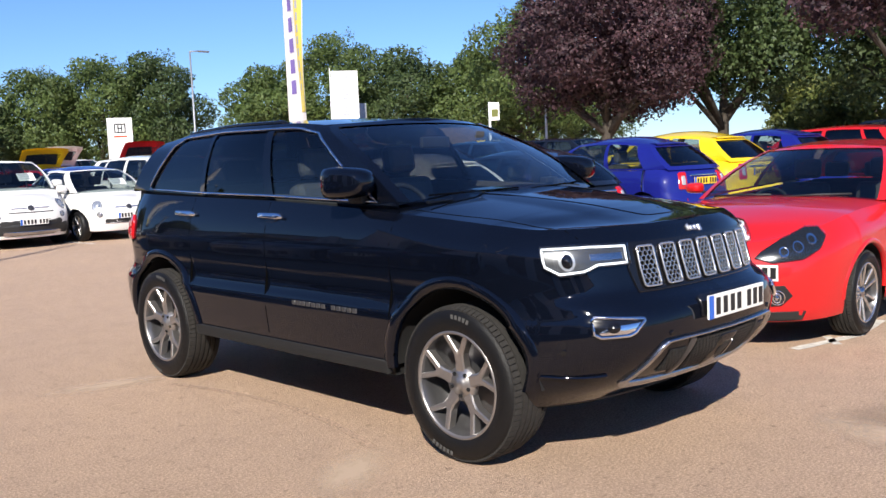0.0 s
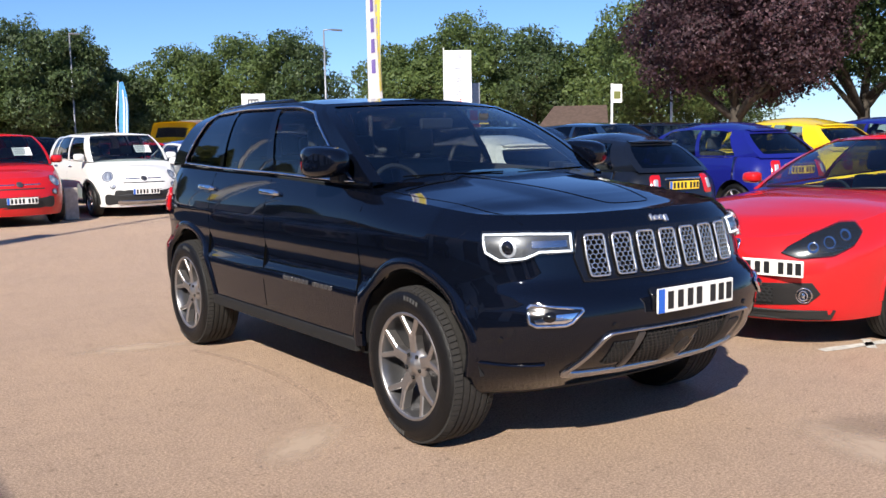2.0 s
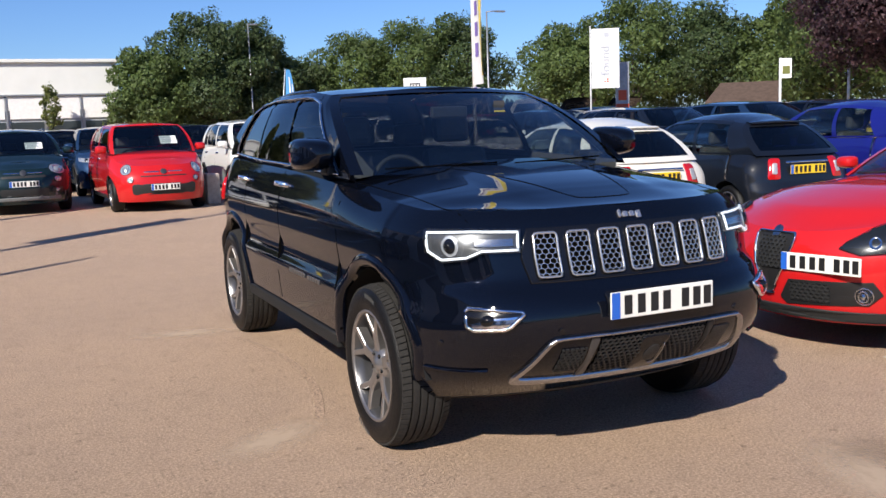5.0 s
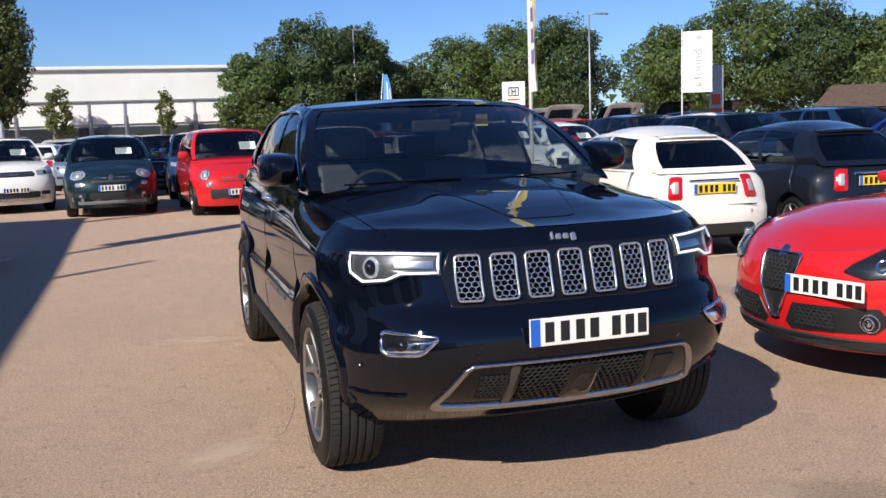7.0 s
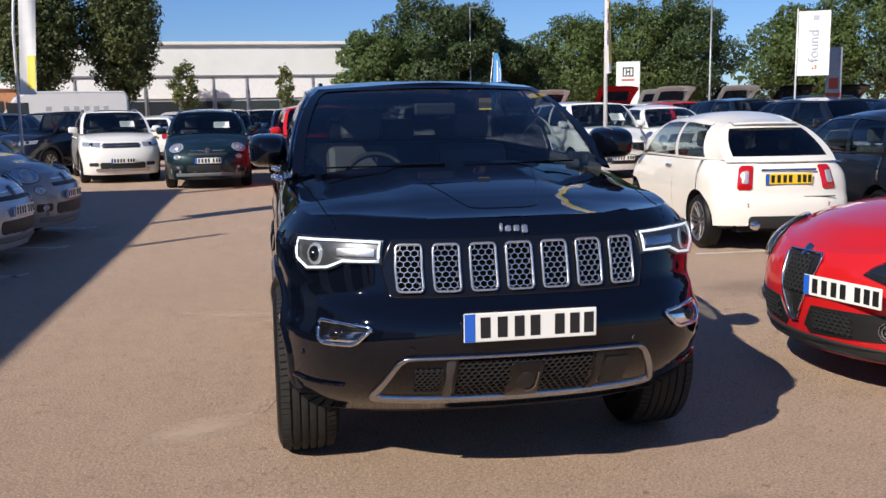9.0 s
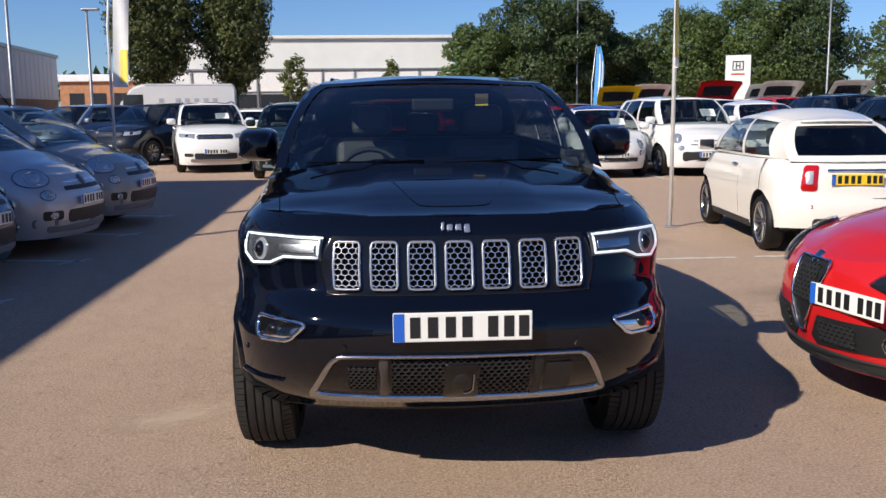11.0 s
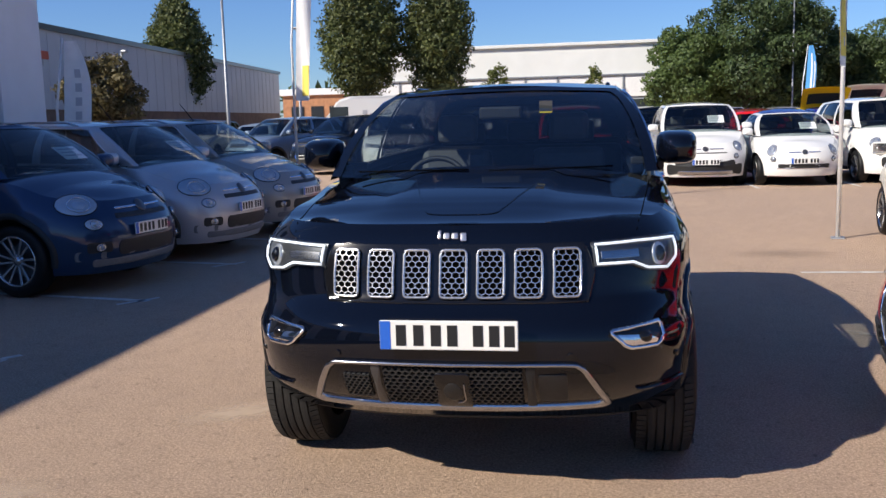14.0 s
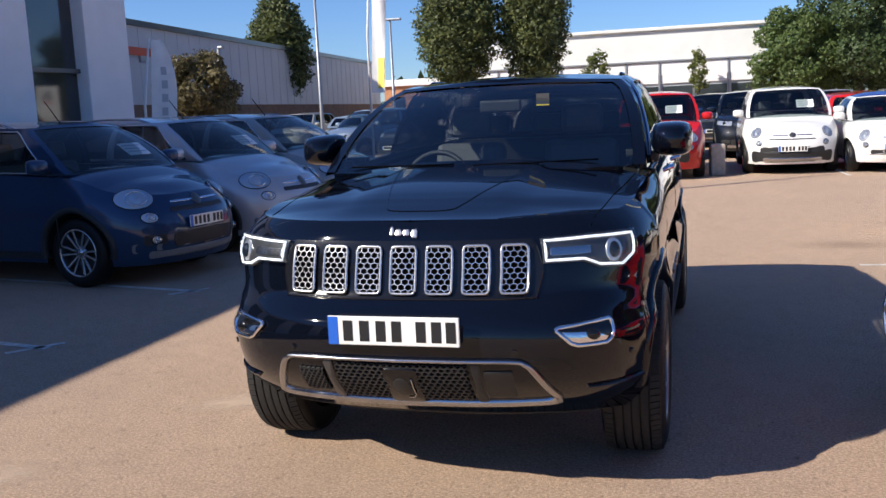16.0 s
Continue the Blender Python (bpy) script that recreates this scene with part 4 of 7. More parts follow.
def sphere_ellipse(sh, s, z, a, b, car, side, dark=False, name="headlight"):
    """A round lamp: bright bowl, dark eye and clear bulging lens."""
    lamp = decal(sh, ellipse(s, z, a, b, 18), M["lamp_dark"] if dark else M["lamp_white"], car, name, 0.004, 0.0, 0, side)
    rim_strip(sh, ellipse(s, z, a, b, 18), M["gloss_black"] if not dark else M["chrome"], lamp, "bezel", 0.005, 0.004, side, sub=2)
    rim_strip(sh, ellipse(s - a * 0.12, z, a * 0.52, b * 0.66, 16), M["chrome"], lamp, "inner_ring", 0.006, 0.010, side, sub=2)
    decal(sh, ellipse(s - a * 0.12, z, a * 0.30, b * 0.42, 14), M["lamp_white"] if not dark else M["chrome"], lamp, "bulb", 0.010, 0.014, 0, side)
    decal(sh, ellipse(s, z, a * 0.97, b * 0.97, 18), M["lens"], lamp, "lens", 0.012, 0.035, 0, side)
    return lamp


def windscreen_card(car, sh, k, t, material=None, w=0.16, hgt=0.11):
    h = House(sh)
    p = h.screen(k, t, -0.016)
    st = sh.st
    tilt = math.degrees(math.atan2(st["yt"] - st["yc"], st["zt"] - st["zc"]))
    base = new("price_card")
    base.parent = car
    base.matrix_basis = pose(*p, -tilt, 0, 0)
    part("card", box(bmesh.new(), (-w, -0.002, -hgt), (w, 0.002, hgt)), material or M["paper"], base)
    for i in range(3):
        z = hgt * (0.55 - 0.5 * i)
        part("print_bar", box(bmesh.new(), (-w * 0.8, -0.004, z - 0.012), (w * (0.8 - 0.3 * (i % 2)), -0.0025, z + 0.012)), M["flag_grey"], base)


def car_base(name, stn, colour, m, label, category="car", group="", quality=0, wheel="five", steer=0.0, glass="glass", rear_glass="dark_glass", frame_mat=None,
             roof_mat=None, rim_r=None, tyre_w=0.215):
    st = dict(STYLES[stn])
    st["roof_mat"] = roof_mat
    sh = Shape(st)
    car = empty(name, m, label, category, group)
    v, f = body_mesh(sh, 0.035 if quality == 2 else (0.07 if quality else 0.12), 34 if quality == 2 else (14 if quality else 10))
    link_mesh("body", v, f, colour, car)
    cabin(car, sh, colour, quality, frame_mat, glass, rear_glass)
    underside(car, sh)
    seats(car, st, quality > 0)
    rr = rim_r or st["R"] * 0.66
    for sg in (-1, 1):
        for i, wy in enumerate(st["wy"]):
            wheel_parts(car, (sg * (st["w"] - st.get("inset", 0.02) - tyre_w / 2), wy, st["R"]), wheel, st["R"], tyre_w, rr, quality, steer if i == 0 else 0.0, sg)
    return car, sh, st


def common_details(car, sh, st, colour, front=True, back=True, mirror_mat=None, handle=None, q=1):
    yb = st["yc"]
    simple_mirror(car, st["wb"] + 0.13, yb + 0.22, st["zc"] + 0.09, mirror_mat or colour, *st.get("mir", (0.21, 0.10, 0.15)))
    zb = st["zc"] - 0.06
    doors5 = len(st["pillars"]) > 5
    ys = [st["pillars"][1][0][0] - 0.10, st["pillars"][2][0][0] + 0.03]
    if doors5:
        ys.append(st["pillars"][4][0][0] + 0.05)
    for sg in (-1, 1):
        for y in ys if q else ():
            s = sh.s_at(y)
            decal(sh, rect(s - 0.003, s + 0.003, st["zs"] + 0.10, sh.top(y) - 0.01), M["ink"], car, "door_seam", 0.001, 0, 0, sg, sub=6, rings=(1.0,))
        for y in ys[1:]:
            s = sh.s_at(y - 0.16)
            decal(sh, rect(s - 0.09, s + 0.09, zb - 0.055, zb - 0.025, 0.012), handle or colour, car, "door_handle", 0.02, 0.006, 0, sg)
        decal(sh, rect(sh.s_at(st["wy"][0] + st["Ra"] + 0.03), sh.s_at(st["wy"][1] - st["Ra"] - 0.03), st["zs"] - 0.01, st["zs"] + 0.06), M["plastic"], car, "sill_trim", 0.008, 0, 0, sg, sub=8)


def arch_trim(car, sh, material, width=0.06, off=0.012, a0=-8, a1=188):
    st = sh.st
    for sg in (-1, 1):
        for wy in st["wy"]:
            n = 26
            prof = ((-0.004, -0.03), (-0.004, off), (width * 0.5, off + 0.006), (width, off), (width + 0.004, -0.003))
            a = np.radians(np.linspace(a0, a1, n + 1))[:, None]
            r, o = np.array([st["Ra"] + q[0] for q in prof]), np.array([q[1] for q in prof])
            y, z = wy - r * np.cos(a), np.maximum(st["R"] + r * np.sin(a), st["zs"] - 0.03)
            v = sh.P(sg * np.interp(y, sh.oy, sh.s), z)
            v[..., 0] += sg * o
            v = v.reshape(-1, 3)
            f = grid_faces(n + 1, 5, sg < 0)
            link_mesh("arch_trim", v, f, material, car)


def tail_set(car, sh, st, z=0.85, zp=0.78, hl=0.16, wl=0.09, yellow=True, x=None, ring=False, far=False):
    s0 = sh.s_xr(st["w"] * 0.80 if x is None else x)
    for sg in (-1, 1):
        lamp = decal(sh, rect(s0 - wl, s0 + wl * 0.6, z - hl / 2, z + hl / 2, 0.03), M["red_lens"], car, "tail_light", 0.012, 0.015, 0, sg)
        if ring:
            decal(sh, rect(s0 - wl * 0.5, s0 + wl * 0.15, z - hl * 0.25, z + hl * 0.25, 0.015), M["silver_paint"], lamp, "inner_panel", 0.03, 0.004, 0, sg)
    p = sh.P(np.array([sh.length]), np.array([zp]), np.array([0.012]))[0]
    plate(car, (0, p[1] + 0.012, zp), 180, 0, True, far)


def fiat_500(colour, m, label, group="", q=1, roof_mat=None, card=True, ring=True, tail=True, wheel="f500"):
    car, sh, st = car_base("car", "f500", colour, m, label, "car", group, q, wheel, roof_mat=roof_mat, rim_r=0.215, tyre_w=0.195)
    common_details(car, sh, st, colour, handle=M["chrome"], q=q)
    for sg in (-1, 1):
        sphere_ellipse(sh, sh.s_x(0.60), 0.70, 0.10, 0.10, car, sg)
        sphere_ellipse(sh, sh.s_x(0.56), 0.53, 0.055, 0.05, car, sg, name="driving_lamp")
        decal(sh, rect(sh.s_x(0.07), sh.s_x(0.30), 0.655, 0.672), M["chrome"], car, "chrome_whisker", 0.006, 0, 0, sg)
    decal(sh, ellipse(0.0, 0.665, 0.055, 0.045), M["alloy_dark"], car, "badge", 0.012, 0.006)
    decal(sh, rect(-0.50, 0.50, 0.36, 0.44, 0.035), M["plastic"], car, "lower_grille", 0.004, 0)
    decal(sh, rect(-0.52, 0.52, 0.345, 0.36), M["chrome"], car, "grille_strip", 0.008, 0)
    p = sh.P(np.array([0.0]), np.array([0.50]), np.array([0.01]))[0]
    plate(car, (0, p[1] - 0.01, 0.50), 0, 0, False)
    if tail:
        h = House(sh)
        k = np.linspace(-0.92, 0.92, 13)
        rows = [h.tail(k, 1.0) + np.array(d) for d in ((0, -0.10, 0.012), (0, -0.02, 0.016), (0, 0.075, 0.002), (0, 0.085, -0.010), (0, 0.03, -0.028), (0, -0.04, -0.04))]
        grid_part("roof_spoiler", np.array(rows), colour, car)
        decal(sh, rect(sh.length - 0.52, sh.length + 0.52, 0.596, 0.602), M["void"], car, "boot_seam", 0.001, 0, 0, sub=8, rings=(1.0,))
        tail_set(car, sh, st, 0.80, 0.79, 0.25, 0.10, ring=ring, x=0.66)
        decal(sh, rect(sh.length - 0.30, sh.length + 0.30, 0.865, 0.885, 0.008), M["chrome"], car, "boot_strip", 0.02, 0.004)
        decal(sh, rect(sh.length - 0.45, sh.length + 0.45, 0.27, 0.40, 0.04), M["plastic"], car, "rear_valance", 0.006, 0)
        for sg in (-1, 1):
            tube("exhaust", [(sg * 0.38, st["yr"] - 0.15, 0.30), (sg * 0.38, st["yr"] + 0.02, 0.30)], 0.042, M["chrome"], car, 14)
            decal(sh, rect(sh.s_xr(0.66), sh.s_xr(0.48), 0.50, 0.535, 0.012), M["red_lens"], car, "reflector", 0.006, 0, 0, sg)
    if card:
        windscreen_card(car, sh, 0.35, 0.40)
    return car


def fiat_500x(colour, m, label, group="", q=1, card=True, cladding="plastic"):
    car, sh, st = car_base("car", "f500x", colour, m, label, "car", group, q, "turbine", rim_r=0.235)
    common_details(car, sh, st, colour, handle=M["chrome"], q=q)
    arch_trim(car, sh, M[cladding], 0.05)
    for sg in (-1, 1):
        sphere_ellipse(sh, sh.s_x(0.66) + 0.04, 0.845, 0.205, 0.095, car, sg)
        sphere_ellipse(sh, sh.s_x(0.62), 0.665, 0.085, 0.05, car, sg, name="driving_lamp")
        decal(sh, rect(sh.s_x(0.07), sh.s_x(0.36), 0.785, 0.80), M["chrome"], car, "chrome_whisker", 0.008, 0, 0, sg)
        decal(sh, rect(sh.s_x(0.50), sh.s_x(0.70), 0.40, 0.50, 0.03), M["plastic"], car, "fog_recess", 0.004, 0, 0, sg)
        sphere_ellipse(sh, sh.s_x(0.60), 0.45, 0.05, 0.04, car, sg, name="fog_lamp")
    decal(sh, ellipse(0.0, 0.79, 0.06, 0.055), M["alloy_dark"], car, "badge", 0.014, 0.006)
    decal(sh, rect(-0.40, 0.40, 0.70, 0.745, 0.015), M["plastic"], car, "upper_grille", 0.004, 0)
    decal(sh, rect(-0.44, 0.44, 0.36, 0.50, 0.05), M["plastic"], car, "lower_grille", 0.006, 0)
    decal(sh, rect(-0.70, 0.70, 0.27, 0.34, 0.03), M["grey_plastic"], car, "skid_plate", 0.008, 0.004)
    p = sh.P(np.array([0.0]), np.array([0.59]), np.array([0.01]))[0]
    plate(car, (0, p[1] - 0.012, 0.59), 0, 0, False)
    tail_set(car, sh, st, 0.90, 0.85, 0.20, 0.12)
    for sg in (-1, 1):
        h = House(sh)
        pts = [h.flank(y - 0.15, y, 0.985) * (sg, 1, 1) + np.array([-sg * 0.02, 0, 0.045 if i not in (0, 9) else 0.0]) for i, y in enumerate(np.linspace(st["yt"] + 0.2, st["yrr"] - 0.1, 10))]
        tube("roof_rail", pts, 0.014, M["satin"], car, 6)
        (f0, f1), (r0, r1) = st["pillars"][1][0], st["pillars"][-2][1]
        line = [(y, y, 0.03) for y in np.linspace(f0, r0, 10)] + [(r0, r1, t) for t in np.linspace(0.12, 0.82, 5)]
        line += [(y, y, 0.93) for y in np.linspace(r1, f1, 10)] + [(f0, f1, t) for t in np.linspace(0.85, 0.10, 6)]
        tube("window_chrome", [h.flank(a, b, t, 0.006) * (sg, 1, 1) for a, b, t in line], 0.008, M["chrome"], car, 5, True)
    decal(sh, rect(-0.86, 0.86, 0.33, 0.42, 0.03), M["grey_plastic"], car, "bumper_cladding", 0.004, 0, 0, sub=2)
    tube("aerial", [(0, st["yt"] + 0.14, st["h"] - 0.02), (0, st["yt"] + 0.36, st["h"] + 0.24)], [0.008, 0.005], M["soot"], car, 6)
    if card:
        windscreen_card(car, sh, 0.4, 0.40)
    return car


def fiat_500l(colour, m, label, group="", q=1, trek=False, roof_mat=None, blank_plate=False):
    car, sh, st = car_base("car", "f500l", colour, m, label, "car", group, q, "five", roof_mat=roof_mat)
    common_details(car, sh, st, colour, handle=M["chrome"], q=q)
    for sg in (-1, 1):
        sphere_ellipse(sh, sh.s_x(0.66) + 0.02, 0.80, 0.115, 0.095, car, sg)
        sphere_ellipse(sh, sh.s_x(0.60), 0.61, 0.06, 0.05, car, sg, name="driving_lamp")
        decal(sh, rect(sh.s_x(0.08), sh.s_x(0.36), 0.742, 0.758), M["chrome"], car, "chrome_whisker", 0.008, 0, 0, sg)
    decal(sh, ellipse(0.0, 0.75, 0.06, 0.045), M["alloy_dark"], car, "badge", 0.014, 0.006)
    decal(sh, rect(-0.42, 0.42, 0.665, 0.685), M["plastic"], car, "upper_grille", 0.004, 0)
    decal(sh, rect(-0.60, 0.60, 0.335, 0.535, 0.06), M["plastic"], car, "lower_grille", 0.006, 0)
    if trek:
        arch_trim(car, sh, M["plastic"], 0.05)
        decal(sh, rect(-0.80, 0.80, 0.25, 0.46, 0.06), M["plastic"], car, "bumper_cladding", 0.010, 0.01)
        decal(sh, rect(-0.55, 0.55, 0.265, 0.33, 0.03), M["satin"], car, "skid_plate", 0.022, 0.006)
    p = sh.P(np.array([0.0]), np.array([0.50]), np.array([0.02]))[0]
    plate(car, (0, p[1] - 0.014, 0.50 if trek else 0.47), 0, 0, False)
    tail_set(car, sh, st, 0.95, 0.80, 0.26, 0.07)
    windscreen_card(car, sh, 0.4, 0.42)
    return car


def plain_car(kind, colour, m, label, group="", q=0, rails=False, hatch_up=False, card=False, grille="plastic"):
    car, sh, st = car_base("car", kind, colour, m, label, "car", group, q, "thin" if kind == "suv" else "five")
    common_details(car, sh, st, colour, q=q)
    zh = st["zh"]
    for sg in (-1, 1):
        s0, s1 = sh.s_x(0.48), sh.s_x(0.80) + 0.10
        lamp = decal(sh, [(s0, zh - 0.13), (s1 - 0.05, zh - 0.10), (s1, zh - 0.01), (s0, zh - 0.03)], M["lamp_white"], car, "headlight", 0.004, 0, 0, sg)
        decal(sh, [(s0, zh - 0.13), (s1 - 0.05, zh - 0.10), (s1, zh - 0.01), (s0, zh - 0.03)], M["lens"], lamp, "lens", 0.012, 0.02, 0, sg)
        decal(sh, ellipse(lerp(s0, s1, 0.4), zh - 0.07, 0.045, 0.035), M["lamp_dark"], lamp, "bulb", 0.008, 0.01, 0, sg)
        decal(sh, rect(sh.s_x(0.52), sh.s_x(0.72), 0.40, 0.48, 0.03), M["plastic"], car, "fog_recess", 0.005, 0, 0, sg)
    decal(sh, rect(-0.42, 0.42, zh - 0.15, zh - 0.04, 0.03), M[grille], car, "grille", 0.005, 0)
    decal(sh, rect(-0.44, 0.44, zh - 0.10, zh - 0.085), M["chrome"], car, "grille_bar", 0.012, 0)
    decal(sh, rect(-0.50, 0.50, st["zs"] + 0.04, st["zs"] + 0.18, 0.04), M["plastic"], car, "lower_grille", 0.006, 0)
    if kind == "suv":
        arch_trim(car, sh, M["plastic"], 0.05)
        decal(sh, rect(-0.60, 0.60, st["zs"] - 0.02, st["zs"] + 0.05, 0.03), M["satin"], car, "skid_plate", 0.014, 0.004)
    p = sh.P(np.array([0.0]), np.array([0.52]), np.array([0.01]))[0]
    plate(car, (0, p[1] - 0.012, 0.52), 0, 0, False, q == 0)
    tail_set(car, sh, st, st["zc"] - 0.15, 0.80, 0.22, 0.12, far=q == 0)
    if rails:
        h = House(sh)
        for sg in (-1, 1):
            pts = [h.flank(y - 0.15, y, 0.985) * (sg, 1, 1) + np.array([-sg * 0.02, 0, 0.05 if i not in (0, 9) else 0.0]) for i, y in enumerate(np.linspace(st["yt"] + 0.2, st["yrr"] - 0.1, 10))]
            tube("roof_rail", pts, 0.016, M["satin"], car, 6)
    if hatch_up:
        h = House(sh)
        top = h.tail(0.0, 1.0)
        n = 9
        k = np.linspace(-1, 1, n)
        rows = []
        for u in np.linspace(0, 1, 5):
            rows.append(np.stack([k * st["wr"] * (0.98 + 0.1 * u), np.full(n, top[1] - 0.05 + 0.95 * u), top[2] + 0.02 + 0.80 * u - 0.18 * u * u - 0.05 * np.abs(k) ** 3], -1))
        g = np.array(rows)
        v = np.r_[g.reshape(-1, 3), (g - np.array([0, 0, 0.06])).reshape(-1, 3)]
        f = grid_faces(5, n, True) + [tuple(45 + i for i in q) for q in grid_faces(5, n)]
        tg = link_mesh("raised_tailgate", v, f, colour, car)
        g2 = g[1:4, 1:8] - np.array([0, 0, 0.065])
        grid_part("tailgate_glass", g2, M["window_dark"], tg)
    if card:
        windscreen_card(car, sh, 0.35, 0.4)
    return car


# ---- the black off-road car in the middle ----
def honeycomb(sh, s0, s1, z0, z1, cell, off, r, wide=1.4):
    """Six-sided openings between thin bars, laid on the skirt."""
    flat_pts, f = [], []
    dz, ds = cell * 0.75, cell * math.sqrt(3) / 2 * wide
    rows = int((z1 - z0) / dz) + 2
    cols = int((s1 - s0) / ds) + 2
    turn = np.pi / 3 * np.arange(6) + np.pi / 6
    for i in range(rows):
        for j in range(cols):
            cs, cz = s0 + (j + 0.5 * (i % 2)) * ds, z0 + i * dz
            ring = []
            for rad, o in ((cell * 0.5, off), (cell * 0.5 - r, off), (cell * 0.5 - r, off - 0.012)):
                ring.append(np.stack([np.clip(cs + rad * np.cos(turn) * wide, s0, s1), np.clip(cz + rad * np.sin(turn), z0, z1), np.full(6, o)], -1))
            if np.ptp(ring[0][:, 0]) < cell * 0.3 or np.ptp(ring[0][:, 1]) < cell * 0.3:
                continue
            b = 18 * (len(flat_pts) // 3)
            flat_pts.extend(ring)
            for k in range(6):
                m = (k + 1) % 6
                f.append((b + k, b + m, b + 6 + m, b + 6 + k))
                f.append((b + 6 + k, b + 6 + m, b + 12 + m, b + 12 + k))
    q = np.concatenate(flat_pts)
    return sh.P(q[:, 0], q[:, 1], q[:, 2]), f


def hero(m):
    paint_ = M["black_paint"]
    car, sh, st = car_base("off_road_car", "jeep", paint_, m, "glossy black off-road estate car with chrome grille", "car", "", 2, "y", 0.0, rim_r=0.262, tyre_w=0.262)
    h = House(sh)
    # grille: seven chrome-framed slots with honeycomb
    sx = sh.s_x
    decal(sh, [(-sx(0.53), 0.835), (sx(0.53), 0.835), (sx(0.55), 0.94), (sx(0.52), 1.056), (-sx(0.52), 1.056), (-sx(0.55), 0.94)], M["gloss_black"], car, "grille_panel", 0.003, 0, 0, sub=10)
    for i in range(-3, 4):
        c = math.copysign(sx(abs(i) * 0.1475), i)
        # flat black sheet: the shade inside the slot is painted, not deep
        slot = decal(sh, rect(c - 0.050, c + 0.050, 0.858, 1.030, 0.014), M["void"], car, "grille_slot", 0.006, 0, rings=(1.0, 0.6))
        rim_strip(sh, rect(c - 0.052, c + 0.052, 0.855, 1.033, 0.016), M["bright"], slot, "chrome_surround", 0.0058, 0.012, sub=2, n=8)
        v, f = honeycomb(sh, c - 0.048, c + 0.048, 0.860, 1.028, 0.0268, 0.014, 0.0016, 1.25)
        tagged(link_mesh("honeycomb_insert", v, f, M["bright"], slot, "", False), "", "", "", "stuff")
    # headlights
    for sg in (-1, 1):
        so, si = sh.s_at(-2.02), sx(0.545)
        sm = lerp(si, so, 0.45)
        poly = [(si, 0.962), (lerp(si, sm, 0.8), 0.962), (sm + 0.03, 0.935), (lerp(sm, so, 0.6), 0.925), (so - 0.02, 0.965), (so, 1.052), (sm, 1.056), (si, 1.052)]
        lamp = decal(sh, poly, M["lamp_silver"], car, "headlight", 0.002, 0, 0.0, sg)
        rim_strip(sh, [(si + 0.012, 0.972), (lerp(si, sm, 0.8), 0.972), (sm + 0.03, 0.946), (lerp(sm, so, 0.6), 0.937), (so - 0.03, 0.972), (so - 0.014, 1.042), (sm, 1.046), (si + 0.012, 1.042)],
                  M["drl"], lamp, "running_light", 0.0055, 0.011, sg, sub=5, label="lit white running light strip")
        decal(sh, ellipse(lerp(sm, so, 0.42), 0.992, 0.042, 0.042, 16), M["lamp_white"], lamp, "reflector_bowl", 0.007, 0, 0.002, sg)
        decal(sh, ellipse(lerp(sm, so, 0.42), 0.992, 0.029, 0.029, 16), M["gloss_black"], lamp, "projector", 0.012, 0.014, 0.002, sg)
        decal(sh, rect(si + 0.03, sm - 0.01, 0.990, 1.018), M["satin"], lamp, "inner_reflector", 0.006, 0, 0.002, sg)
        decal(sh, poly, M["lens"], lamp, "lens", 0.022, 0.006, 0, sg)
        # fog lamps
        fo = sx(0.80)
        poly = [(fo, 0.738), (fo - 0.012, 0.752), (sx(0.615), 0.738), (sx(0.605), 0.728), (sx(0.645), 0.684), (sx(0.67), 0.672), (fo - 0.05, 0.668), (fo - 0.022, 0.682)]
        fog = decal(sh, poly, M["gloss_black"], car, "fog_lamp_recess", 0.003, 0, 0, sg)
        rim_strip(sh, poly, M["chrome"], fog, "chrome_surround", 0.0085, 0.005, sg, sub=3)
        decal(sh, [(sx(0.625), 0.722), (fo - 0.10, 0.712), (fo - 0.04, 0.690), (fo - 0.05, 0.678), (sx(0.675), 0.680), (sx(0.65), 0.690)], M["chrome"], fog, "chrome_wedge", 0.003, 0.001, 0.002, sg)
        decal(sh, ellipse(lerp(sx(0.62), fo, 0.55), 0.706, 0.028, 0.020, 14), M["gloss_black"], fog, "fog_lens", 0.010, 0.010, 0, sg)
        decal(sh, ellipse(sx(0.86), 0.60, 0.012, 0.012, 10), M["gloss_black"], car, "parking_sensor", 0.004, 0, 0, sg)
        decal(sh, ellipse(sx(0.45), 0.655, 0.012, 0.012, 10), M["gloss_black"], car, "parking_sensor", 0.004, 0, 0, sg)
        decal(sh, rect(sx(0.70), sh.s_at(-1.98), 0.475, 0.488, 0.005), paint_, car, "bumper_blade", 0.007, 0.003, 0, sg, sub=8)
    # lower intake with a broad satin frame
    half_ring = [(0, 0.634), (0.20, 0.634), (sx(0.44), 0.630), (sx(0.487), 0.618), (sx(0.52), 0.588), (sx(0.58), 0.480), (sx(0.602), 0.440), (sx(0.598), 0.420), (sx(0.56), 0.409), (sx(0.42), 0.405), (0.20, 0.402), (0, 0.401)]
    outer = half_ring + [(-a, z) for a, z in half_ring[-2:0:-1]]
    band = (-0.016, -0.016, -0.016, -0.016, -0.012, -0.008, 0.004, 0.018, 0.021, 0.021, 0.021, 0.021)
    side_in = (0, 0, 0.006, 0.012, 0.022, 0.026, 0.032, 0.030, 0.020, 0.008, 0, 0)
    half_in = [(a - d, z + b) for (a, z), b, d in zip(half_ring, band, side_in)]
    inner = half_in + [(-a, z) for a, z in half_in[-2:0:-1]]
